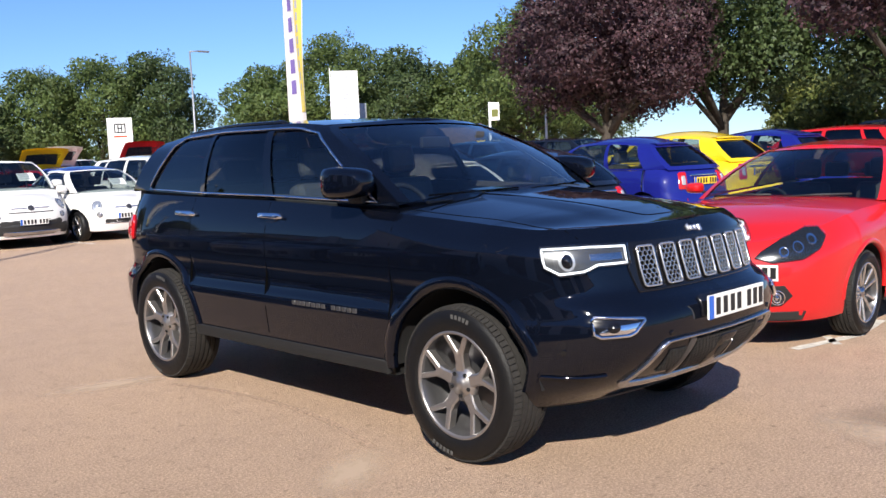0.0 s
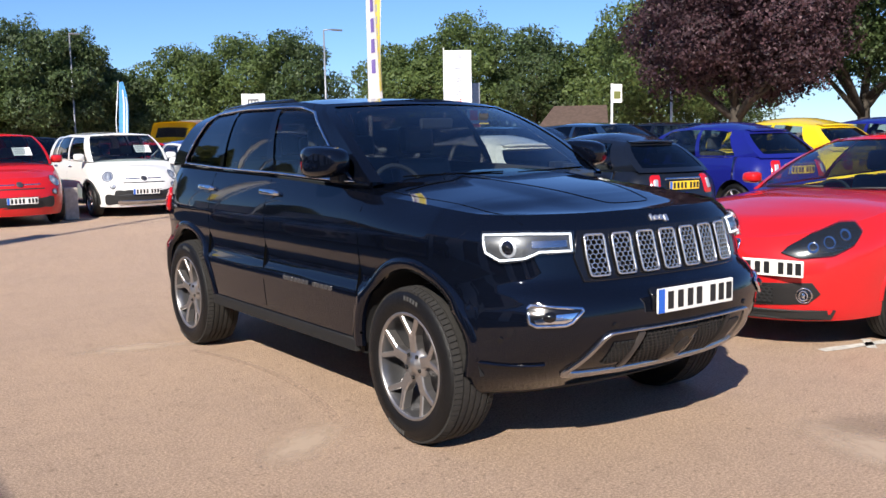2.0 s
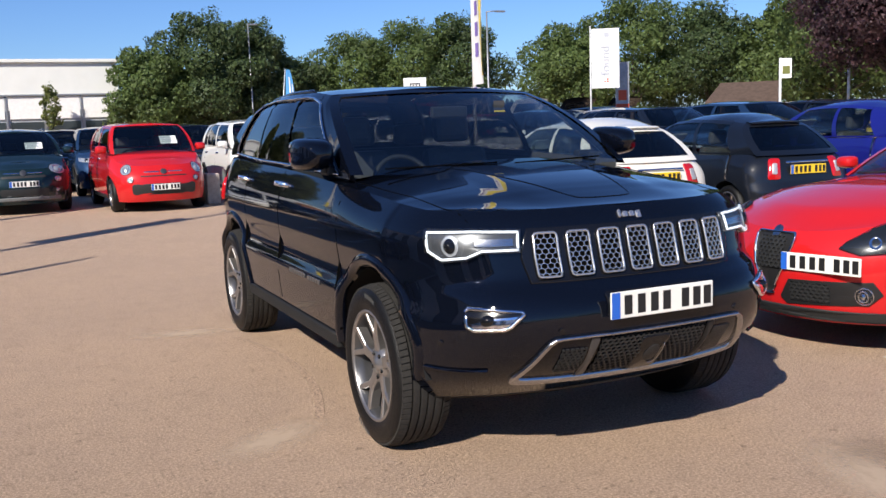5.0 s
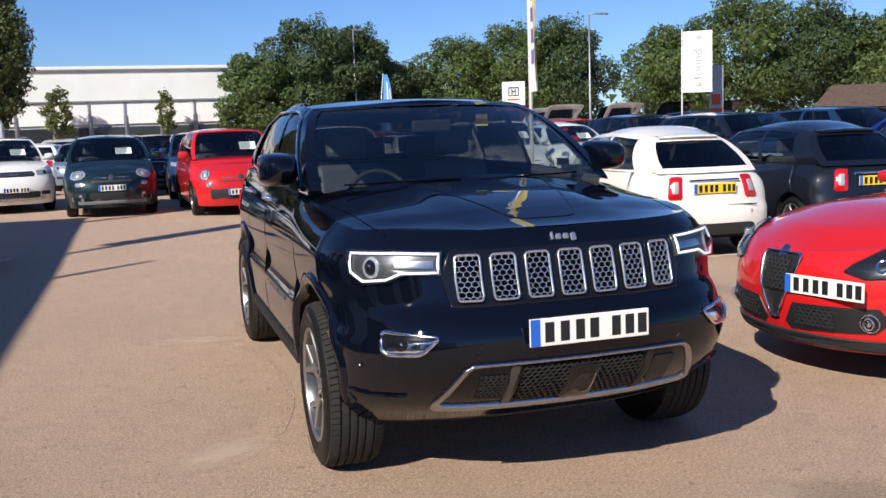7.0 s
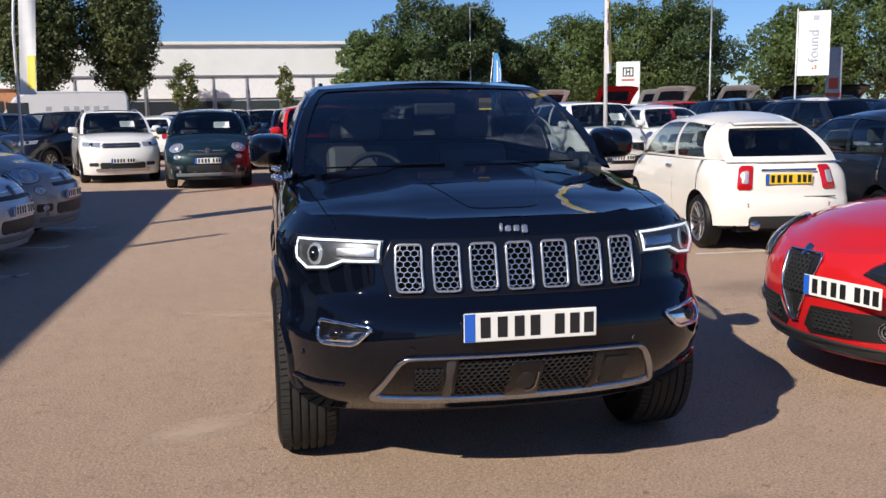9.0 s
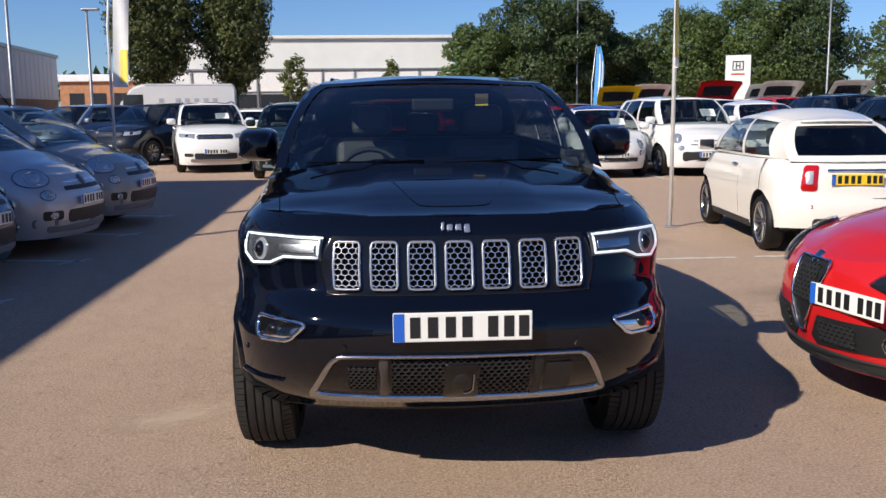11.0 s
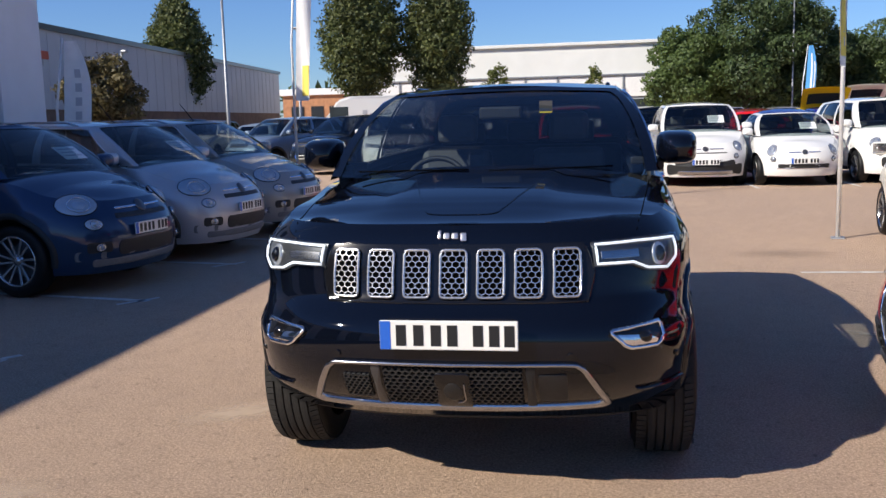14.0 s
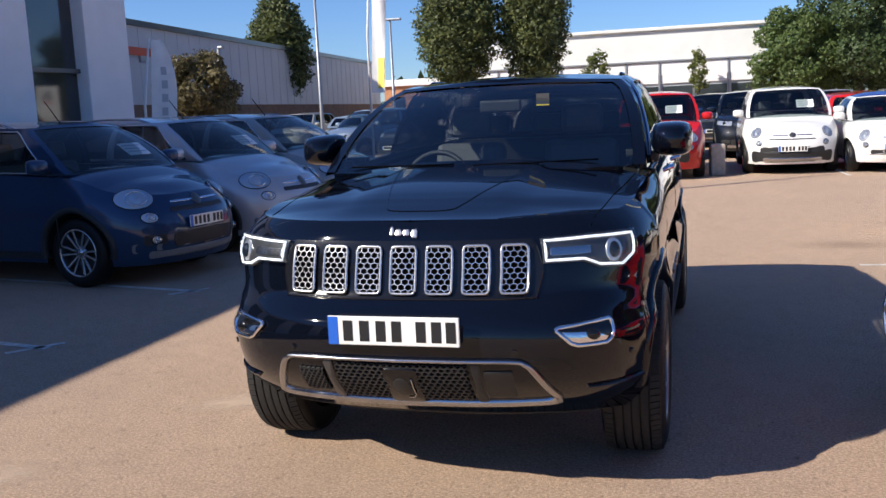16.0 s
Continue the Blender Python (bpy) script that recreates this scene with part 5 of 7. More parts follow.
    intake = decal(sh, inner, M["gloss_black"], car, "lower_intake", -0.004, 0, 0, sub=6)
    rings = []
    for k, o in ((0.0, -0.010), (0.0, 0.009), (0.25, 0.015), (0.7, 0.014), (1.0, 0.004), (1.0, -0.012)):
        ln = catmull([lerp(np.array(a), np.array(b), k) for a, b in zip(outer + outer[:1], inner + inner[:1])], 6)
        rings.append(sh.P(ln[:, 0], ln[:, 1], np.full(len(ln), o)))
    grid_part("satin_surround", np.array(rings), M["satin"], intake, "polished satin silver frame")
    v, f = honeycomb(sh, -0.27, 0.27, 0.438, 0.606, 0.022, 0.004, 0.0030)
    tagged(link_mesh("honeycomb_insert", v, f, M["plastic"], intake, "", False), "", "", "", "stuff")
    v, f = honeycomb(sh, -0.44, -0.33, 0.465, 0.572, 0.018, 0.004, 0.0026)
    tagged(link_mesh("honeycomb_insert", v, f, M["plastic"], intake, "", False), "", "", "", "stuff")
    decal(sh, rect(0.33, 0.44, 0.455, 0.58, 0.01), M["plastic"], intake, "blank_panel", 0.002, 0)
    for sg in (-1, 1):
        decal(sh, rect(0.283, 0.318, 0.428, 0.612, 0.008), M["alloy_dark"] if sg < 0 else M["plastic"], intake, "divider", 0.004, 0.003, 0, sg)
    decal(sh, rect(-0.068, 0.068, 0.430, 0.592, 0.014), M["gloss_black"], intake, "radar_housing", 0.010, 0.004)
    decal(sh, ellipse(0.0, 0.515, 0.036, 0.040), M["plastic"], intake, "radar_eye", 0.014, 0.004)
    rim_strip(sh, [(0.010, 0.462), (0.034, 0.466), (0.046, 0.482), (0.046, 0.555)], M["satin"], intake, "radar_trim", 0.003, 0.016, closed=False)
    # black lower apron below the bumper
    v = []
    se = sh.s_at(st["wy"][0] - st["Ra"] - 0.01)
    ss = np.linspace(-se, se, 61)
    for z, o in ((0.335, -0.004), (0.315, -0.006), (0.295, -0.012), (0.278, -0.03), (0.268, -0.08)):
        v.append(sh.P(ss, np.full(61, z), np.full(61, o)))
    grid_part("bumper_apron", np.array(v).transpose(1, 0, 2), M["soot"], car)
    p = sh.P(np.array([0.0]), np.array([0.745]), np.array([0.0]))[0]
    plate(car, (0, p[1] - 0.034, 0.745), 0, 0, False)
    decal(sh, rect(-0.25, 0.25, 0.70, 0.79, 0.01), M["gloss_black"], car, "plate_holder", 0.006, 0)
    # maker's letters on the bonnet's nose as plain bars
    for x0, x1, z0, z1 in ((-0.070, -0.058, 1.076, 1.104), (-0.046, -0.022, 1.076, 1.096), (-0.010, 0.014, 1.076, 1.096), (0.026, 0.050, 1.068, 1.096)):
        decal(sh, rect(x0, x1, z0, z1, 0.005), M["bright"], car, "badge_bar", 0.004, 0.001, 0.002)
    # side: arches, badge, handles, seams, sill
    arch_trim(car, sh, paint_, 0.055, 0.010, 2, 178)
    for sg in (-1, 1):
        for y in (-1.0, 0.13, 1.02):
            s = sh.s_at(y)
            decal(sh, rect(s - 0.0028, s + 0.0028, 0.47, float(sh.top(y)) - 0.01), M["void"], car, "door_seam", -0.0025, 0, 0, sg, sub=10, rings=(1.0,))
        for y0 in (-0.02, 0.98):
            s = sh.s_at(y0)
            handle = decal(sh, rect(s - 0.005, s + 0.205, 1.150, 1.176, 0.012), M["chrome"], car, "door_handle", 0.030, 0.008, 0, sg)
            decal(sh, ellipse(s + 0.10, 1.160, 0.075, 0.028), M["gloss_black"], handle, "handle_cup", 0.001, 0, 0, sg)
        for i in range(13):
            if i == 5:
                continue
            s = sh.s_at(-0.74 + i * 0.046)
            decal(sh, rect(s, s + 0.032, 0.668, 0.692, 0.003), M["alloy_dark"], car, "badge_bar", 0.002, 0, 0, sg)
        s0, s1 = sh.s_at(-0.96), sh.s_at(0.98)
        decal(sh, rect(s0, s1, 0.37, 0.43), M["soot"], car, "sill_moulding", 0.012, 0.004, 0, sg, sub=12)
        decal(sh, rect(s0, s1, 0.425, 0.437), M["soot"], car, "sill_strip", 0.012, 0, 0, sg, sub=12)
        # chrome round the side windows
        t0, t1 = 0.035, 0.935
        line = [(y, y, t0) for y in np.linspace(-0.84, 1.80, 22)]
        line += [(1.82, 1.54, t) for t in np.linspace(0.12, 0.80, 6)]
        line += [(0, y, t1) for y in np.linspace(1.48, 0.02, 14)]
        line += [(-0.84, -0.10, t) for t in np.linspace(0.88, 0.10, 9)]
        pts = [h.flank(a if t not in (t1,) else b, b, t, 0.006) * (sg, 1, 1) for a, b, t in line]
        tube("window_chrome", pts, 0.008, M["chrome"], car, 6, True)
        # roof rail
        yy = np.linspace(0.22, 1.70, 14)
        pts = [h.flank(y - 0.1, y, 1.0) * (sg, 1, 1) + np.array([-sg * 0.045, 0, 0.012 if 0 < i < 13 else -0.016]) for i, y in enumerate(yy)]
        rail = tube("roof_rail", pts, 0.014, M["gloss_black"], car, 8)
        # rear lamps
        s = sh.s_at(2.05)
        decal(sh, [(s - 0.12, 0.97), (s + 0.12, 0.96), (s + 0.25, 0.97), (s + 0.25, 1.12), (s - 0.04, 1.14), (s - 0.11, 1.10)], M["red_lens"], car, "tail_light", 0.012, 0.012, 0, sg)
        # wiper
        a, b = h.screen(-0.80 if sg < 0 else 0.02, 0.035, 0.008), h.screen(-0.10 if sg < 0 else 0.74, 0.05, 0.008)
        tube("wiper", [a, lerp(a, b, 0.5), b], 0.0045, M["void"], car, 6)
        yy = np.linspace(-0.95, 2.04, 16)
        grid_part("door_card", h.flank(yy[:, None], yy[:, None], np.linspace(-0.45, 0.055, 4)[None], -0.035) * (sg, 1, 1), M["inside"], car)
    grid_part("tailgate_lining", h.tail(np.linspace(-0.95, 0.95, 9)[:, None], np.linspace(-0.5, 0.10, 4)[None], -0.04), M["inside"], car)
    simple_mirror(car, 0.955, -0.66, 1.362, paint_, 0.205, 0.22, 0.175)
    for sg in (-1, 1):
        box_part("mirror_foot", (sg * 0.84 - 0.05, -0.74, 1.245), (sg * 0.84 + 0.05, -0.62, 1.30), M["plastic"], car, 0.015)
    # bonnet panel lines: raised centre
    bv, bf = body_mesh(sh, 0.035, 34)
    tree_ = BVHTree.FromPolygons(bv, bf)

    def on_top(x, y, lift):
        hit = tree_.ray_cast(Vector((x, y, 2.0)), Vector((0, 0, -1)))
        return (x, y, (hit[0].z if hit[0] else 1.15) + lift)

    line = [(-0.37, -1.05), (-0.30, -1.40), (-0.215, -1.75), (-0.165, -1.93), (-0.125, -2.00), (0.0, -2.015), (0.125, -2.00), (0.165, -1.93), (0.215, -1.75), (0.30, -1.40), (0.37, -1.05)]
    line = [tuple(q) for q in catmull([np.array(q) for q in line], 6)]
    tube("bonnet_crease", [on_top(x, y, 0.001) for x, y in line], 0.0022, paint_, car, 6)
    for sg in (-1, 1):
        line = [(sg * lerp(0.70, 0.80, u ** 0.8), lerp(-2.02, -0.98, u)) for u in np.linspace(0, 1, 18)]
        tube("bonnet_seam", [on_top(x, y, -0.0005) for x, y in line], 0.0026, M["void"], car, 5)
    # inside: mirror, label on the glass, screen card
    q = h.screen(0.0, 0.86, -0.10)
    box_part("interior_mirror", (q[0] - 0.12, q[1] - 0.015, q[2] - 0.035), (q[0] + 0.12, q[1] + 0.015, q[2] + 0.035), M["plastic"], car, 0.012)
    # pale label: its dimness behind the glass is put into the colour
    q = h.screen(0.36, 0.74, -0.012)
    box_part("windscreen_label", (q[0] - 0.036, q[1] - 0.002, q[2] - 0.03), (q[0] + 0.036, q[1] + 0.002, q[2] + 0.03), M["dimmed_label"], car, 0, None, "label with a yellow foot, darkened as seen behind the glass")
    box_part("label_foot", (q[0] - 0.036, q[1] - 0.004, q[2] - 0.036), (q[0] + 0.036, q[1] - 0.001, q[2] - 0.028), M["yellow_print"], car)
    return car, sh, st


JEEP, jsh, jst = hero(pose(0.013, 0, 0))


def red_hatch(m):
    P_ = M["red_paint"]
    car, sh, st = car_base("car", "alfa", P_, m, "bright red sporty hatchback with shield grille", "car", "", 2, "thin", rim_r=0.225)
    common_details(car, sh, st, P_, q=1)
    arch_trim(car, sh, P_, 0.03, 0.006, 0, 180)
    sx = sh.s_x
    # shield grille
    shield = [(-0.150, 0.735), (0.150, 0.735), (0.165, 0.712), (0.115, 0.54), (0.028, 0.360), (-0.028, 0.360), (-0.115, 0.54), (-0.165, 0.712)]
    g = decal(sh, shield, M["ink"], car, "shield_grille", 0.002, 0, 0)
    rim_strip(sh, shield, M["chrome"], g, "chrome_surround", 0.009, 0.008, sub=3)
    v, f = honeycomb(sh, -0.10, 0.10, 0.52, 0.715, 0.03, 0.012, 0.005)
    tagged(link_mesh("honeycomb_insert", v, f, M["plastic"], g, "", False), "", "", "", "stuff")
    decal(sh, ellipse(0, 0.742, 0.036, 0.036), M["satin"], car, "badge", 0.006, 0.004)
    for sg in (-1, 1):
        lower = decal(sh, [(0.15, 0.46), (sx(0.62), 0.475), (sx(0.66), 0.40), (sx(0.60), 0.33), (0.12, 0.30), (0.08, 0.34)], M["ink"], car, "lower_intake", 0.002, 0, 0, sg)
        v, f = honeycomb(sh, *((0.16, 0.42) if sg > 0 else (-0.42, -0.16)), 0.335, 0.45, 0.03, 0.010, 0.005)
        tagged(link_mesh("honeycomb_insert", v, f, M["plastic"], lower, "", False), "", "", "", "stuff")
        sphere_ellipse(sh, sx(0.58), 0.39, 0.05, 0.05, lower, sg, True, "fog_lamp")
        a_, b_ = sx(0.44), sx(0.80)
        tear = [(a_, 0.665), (lerp(a_, b_, 0.22), 0.632), (lerp(a_, b_, 0.60), 0.652), (lerp(a_, b_, 0.85), 0.712), (b_, 0.795), (b_ - 0.02, 0.858), (lerp(a_, b_, 0.75), 0.858), (lerp(a_, b_, 0.35), 0.785), (lerp(a_, b_, 0.08), 0.705)]
        lamp = decal(sh, tear, M["lamp_dark"], car, "headlight", 0.003, 0.004, 0, sg)
        for d, z_, r in ((0.36, 0.700, 0.034), (0.55, 0.732, 0.038), (0.76, 0.780, 0.036)):
            decal(sh, ellipse(lerp(a_, b_, d), z_, r, r), M["chrome"], lamp, "reflector_bowl", 0.008, -0.006, 0, sg)
        decal(sh, tear, M["lens"], lamp, "lens", 0.016, 0.02, 0, sg)
        decal(sh, rect(-0.02 + sx(0.70), sx(0.70) + 0.02, 0.26, 0.285, 0.008), P_, car, "splitter_tab", 0.01, 0, 0, sg)
        s = sh.s_at(-1.28 + 0.62)
        decal(sh, rect(s, s + 0.10, 0.70, 0.72, 0.006), M["chrome"], car, "wing_badge", 0.004, 0, 0, sg)
    decal(sh, [(-sx(0.72), 0.285), (sx(0.72), 0.285), (sx(0.70), 0.225), (-sx(0.70), 0.225)], M["plastic"], car, "front_splitter", 0.012, 0, sub=10)
    p = sh.P(np.array([0.37]), np.array([0.575]), np.array([0.0]))[0]
    q = sh.P(np.array([0.10, 0.60]), np.array([0.575, 0.575]), np.array([0.0, 0.0]))
    ang = math.degrees(math.atan2(q[1][1] - q[0][1], q[1][0] - q[0][0]))
    plate(car, (p[0], p[1] - 0.03, 0.575), ang * 0.6, 0, False)
    tail_set(car, sh, st, 0.88, 0.80, 0.14, 0.14)
    h = House(sh)
    for a, b in (((-0.75, 0.03), (-0.05, 0.07)), ((0.05, 0.03), (0.72, 0.07))):
        tube("wiper", [h.screen(*a, 0.02), h.screen(lerp(a[0], b[0], 0.5), 0.06, 0.022), h.screen(*b, 0.02)], 0.010, M["plastic"], car, 6)
    return car


red_hatch(pose(4.355, -0.92, 0, 0, 0, -88.0))

# ---- ground and markings ----
def rise(y, x=0.0):
    """The yard lifts a little behind the first bays and towards the trees."""
    return 0.05 * float(smooth_step(y, 5.5, 12.5)) + 0.20 * float(smooth_step(x, 6.5, 10.5)) * float(smooth_step(y, 0.5, 3.0))


gy = [-900.0, 0.0] + [0.5 + 0.25 * i for i in range(49)] + [14.0, 900.0]
gx = [-900.0, -30.0, 0.0, 6.0] + [6.5 + 0.25 * i for i in range(17)] + [11.0, 30.0, 900.0]
gv = [(x, y, rise(y, x)) for y in gy for x in gx]
link_mesh("ground", gv, [q[::-1] for q in grid_faces(len(gy), len(gx))], M["ground"])
tagged(bpy.data.objects["ground"], "worn tan tarmac of a car sales yard", "ground", "", "structure")


def line_mark(pts, width=0.09, label="worn white bay line on tarmac"):
    """A painted line along a chain of points, with a slightly ragged edge."""
    v, f = [], []
    n = 0
    for (x0, y0), (x1, y1) in zip(pts[:-1], pts[1:]):
        L = math.hypot(x1 - x0, y1 - y0)
        k = max(2, int(L / 0.12))
        nx, ny = -(y1 - y0) / L, (x1 - x0) / L
        for i in range(k + 1):
            t = i / k
            w = width / 2 * (0.85 + 0.3 * noise.noise((x0 + t * 7, y0, 3)))
            cx, cy = lerp(x0, x1, t), lerp(y0, y1, t)
            v += [(cx + nx * w, cy + ny * w, 0.004 + rise(cy + ny * w)), (cx - nx * w, cy - ny * w, 0.004 + rise(cy - ny * w))]
            if i:
                b = len(v) - 4
                f.append((b, b + 1, b + 3, b + 2))
    ob = link_mesh("bay_line", v, f, M["white_line"], None, "", False)
    return tagged(ob, label, "road marking", "bay lines", "structure")


for y in (-0.2, 1.87, 3.95, 6.0, 7.9):
    line_mark([(-3.40, y), (-6.3, y + 0.55)])
    line_mark([(-3.62, y - 0.17), (-3.38, y + 0.16)], 0.07)
line_mark([(2.45, 3.40), (3.30, 3.42)])
line_mark([(3.50, 3.44), (5.9, 3.40)])
line_mark([(2.30, -1.62), (3.0, -1.78), (3.7, -1.70)], 0.10, "worn white painted mark on tarmac")
line_mark([(2.62, -1.80), (2.85, -1.62)], 0.08, "worn white painted mark on tarmac")
line_mark([(3.48, 15.0), (3.58, 12.8)])
line_mark([(5.40, 15.0), (5.45, 12.9)])


def scuff_mat(name, colour, strength):
    m = bpy.data.materials.new(name)
    m.use_nodes = True
    n, l = m.node_tree.nodes, m.node_tree.links
    b = n["Principled BSDF"]
    b.inputs["Base Color"].default_value = (*colour, 1)
    b.inputs["Roughness"].default_value = 0.95
    tc, t, r = n.new("ShaderNodeTexCoord"), n.new("ShaderNodeTexNoise"), n.new("ShaderNodeMapRange")
    t.inputs["Scale"].default_value, t.inputs["Detail"].default_value = 3.0, 9
    t.inputs["Roughness"].default_value = 0.75
    grad = n.new("ShaderNodeTexGradient")
    grad.gradient_type = "SPHERICAL"
    l.new(tc.outputs["Object"], grad.inputs["Vector"])
    l.new(tc.outputs["Object"], t.inputs["Vector"])
    mul = n.new("ShaderNodeMath")
    mul.operation = "MULTIPLY"
    l.new(grad.outputs["Fac"], mul.inputs[0])
    l.new(t.outputs["Fac"], mul.inputs[1])
    r.inputs["From Min"].default_value, r.inputs["From Max"].default_value = 0.10, 0.40
    r.inputs["To Min"].default_value, r.inputs["To Max"].default_value = 0.0, strength
    l.new(mul.outputs["Value"], r.inputs["Value"])
    l.new(r.outputs["Result"], b.inputs["Alpha"])
    return m


M["pale_dust"] = scuff_mat("pale dusty scuff", (0.62, 0.48, 0.35), 0.55)
M["oil"] = scuff_mat("dark oily stain", (0.12, 0.09, 0.07), 0.18)
for i, (x, y, a, b, yaw, kind) in enumerate([(-1.34, -1.13, 0.50, 0.24, 35, "pale_dust"), (-1.30, 1.58, 0.60, 0.22, -12, "pale_dust"), (-2.2, -2.4, 0.7, 0.3, 20, "pale_dust"),
                                             (0.7, -3.0, 0.8, 0.35, 80, "pale_dust"), (2.4, 0.85, 0.25, 0.08, -30, "pale_dust"), (3.1, 1.6, 0.8, 0.5, 20, "oil"),
                                             (2.5, 4.6, 0.8, 0.5, 0, "oil"), (1.0, -2.7, 0.4, 0.3, 0, "oil")]):
    v = [(math.cos(k * math.pi / 12), math.sin(k * math.pi / 12), 0) for k in range(24)]
    ob = link_mesh("ground_stain", v, [tuple(range(24))], M[kind], None, "", False)
    ob.matrix_basis = pose(x, y, 0.003 + 0.0004 * i, 0, 0, yaw) @ Matrix.Diagonal((a, b, 1, 1))
    tagged(ob, ("pale dusty scuff" if kind == "pale_dust" else "dark oily stain") + " on the tan tarmac", "stain", "ground stains", "structure")


def tyre_mark(cx, cy, r, a0, a1, width=0.05):
    n = 28
    v, f = [], []
    for i in range(n + 1):
        a = radians(lerp(a0, a1, i / n))
        for k in (-0.5, 0.5):
            v.append((cx + (r + k * width) * math.cos(a), cy + (r + k * width) * math.sin(a), 0.0025))
        if i:
            f.append((2 * i - 2, 2 * i - 1, 2 * i + 1, 2 * i))
    ob = link_mesh("tyre_mark", v, f, M["skid"], None, "", False)
    tagged(ob, "faint dark tyre mark on tarmac", "tyre mark", "tyre marks", "structure")


M["skid"] = mat("faint rubber mark", (0.36, 0.25, 0.175), 0.9, 0, 0, 75, 0.8)
tyre_mark(-4.2, 0.2, 3.35, -20, 18, 0.05)


# ---- other cars ----
def at(x, y, yaw=0):
    """A pose on the yard, at its height there."""
    return pose(x, y, rise(y, x), 0, 0, yaw)


SHADED, FAR, BEHIND = "cars in the shaded row", "cars in the far row", "cars seen from behind"
fiat_500x(M["navy_paint"], at(-5.90, 3.00, 82), "dark blue small crossover parked in the building's shade", SHADED)
fiat_500x(M["silver_paint"], at(-5.70, 5.12, 82), "silver small crossover parked in the building's shade", SHADED)
fiat_500x(M["grey_paint"], at(-5.60, 7.22, 82), "warm grey small crossover parked in the building's shade", SHADED)
fiat_500l(M["white_paint"], at(2.60, 15.3, 1), "white tall hatchback with black cladding", FAR, 1, True)
fiat_500l(M["red_paint"], at(0.08, 14.5, 3), "red tall hatchback with a price card", FAR)
fiat_500(M["white_paint"], at(4.40, 14.9, 2), "white rounded city car with a blue roof", FAR, roof_mat=M["blue_paint"])
fiat_500l(M["white_paint"], at(6.35, 15.3, 4), "white tall hatchback with chrome whiskers", FAR)
fiat_500(M["white_paint"], at(8.4, 15.8, 0), "white rounded city car with chrome whiskers", FAR)
fiat_500x(M["green_paint"], at(-2.30, 16.0, 3), "very dark green small crossover", FAR)
plain_car("suv", M["white_paint"], at(-4.75, 18.5, 14), "white off-road hatchback with roof rails", FAR, 1, True, card=True)
plain_car("suv", M["ink_paint"], at(-6.7, 21.6, -28), "black off-road hatchback facing the yard", FAR)
plain_car("suv", M["steel_paint"], at(-9.2, 22.8, -28), "pale blue grey crossover facing the yard", FAR)
fiat_500(M["cream_paint"], at(4.62, 4.98, 175), "creamy white city car with black wheels", BEHIND, wheel="dark")
fiat_500(M["ink_paint"], at(6.75, 4.75, 173), "black rounded city car with red lamps", BEHIND)
fiat_500(M["blue_paint"], at(9.0, 4.45, 172), "royal blue rounded city car", BEHIND)
fiat_500(M["yellow_paint"], at(10.75, 4.4, 172), "bright yellow rounded city car", BEHIND)
fiat_500(M["blue_paint"], at(12.9, 4.0, 172), "royal blue rounded city car", BEHIND)
plain_car("hatch", M["red_paint"], at(15.2, 3.6, 172), "red hatchback parked nose to hedge", BEHIND)
plain_car("suv", M["ink_paint"], at(17.6, 3.2, 172), "black crossover parked nose to hedge", BEHIND)
colours = ["ink_paint", "white_paint", "steel_paint", "maroon_paint", "navy_paint", "white_paint", "silver_paint", "ink_paint", "red_paint", "grey_paint"]
words = {"ink_paint": "black", "white_paint": "white", "steel_paint": "pale blue grey", "maroon_paint": "maroon", "navy_paint": "dark blue", "silver_paint": "silver",
         "red_paint": "red", "grey_paint": "warm grey", "yellow_paint": "yellow", "blue_paint": "royal blue", "green_paint": "dark green"}
BUILT = {}


def stock_car(kind, col, m, group, up=False, rails=False):
    """A car of the stock rows: the first of its kind and colour is built, the rest are copies."""
    key = (kind, col, up, rails)
    if key in BUILT:
        return copy_thing(BUILT[key], m)
    label = words[col] + (" crossover" if kind == "suv" else " hatchback") + (" with its tailgate raised" if up else " in the stock rows") + (" and roof rails" if rails else "")
    BUILT[key] = plain_car(kind, M[col], m, label, group, 0, rails, up)
    return BUILT[key]


rnd = random.Random(4)
for i, (x, y, col, kind, yaw) in enumerate([(9.2, 9.6, "ink_paint", "hatch", 0), (11.5, 9.4, "navy_paint", "hatch", 0), (13.8, 9.2, "ink_paint", "hatch", 2),
                                            (10.3, 15.0, "ink_paint", "hatch", 0), (12.5, 14.9, "silver_paint", "hatch", 0), (15.6, 14.6, "navy_paint", "hatch", 0),
                                            (-0.1, 20.2, "navy_paint", "suv", 0), (2.1, 20.6, "ink_paint", "suv", 0), (-1.0, 25.4, "ink_paint", "suv", 3), (4.6, 20.9, "red_paint", "hatch", 180),
                                            (-2.2, 22.2, "ink_paint", "suv", 0), (-3.4, 27.5, "steel_paint", "hatch", 0), (6.9, 21.2, "blue_paint", "hatch", 0),
                                            (1.2, 26.4, "ink_paint", "suv", 0), (9.4, 21.6, "white_paint", "hatch", 0)]):
    stock_car(kind, col, at(x, y, yaw), "stock cars")
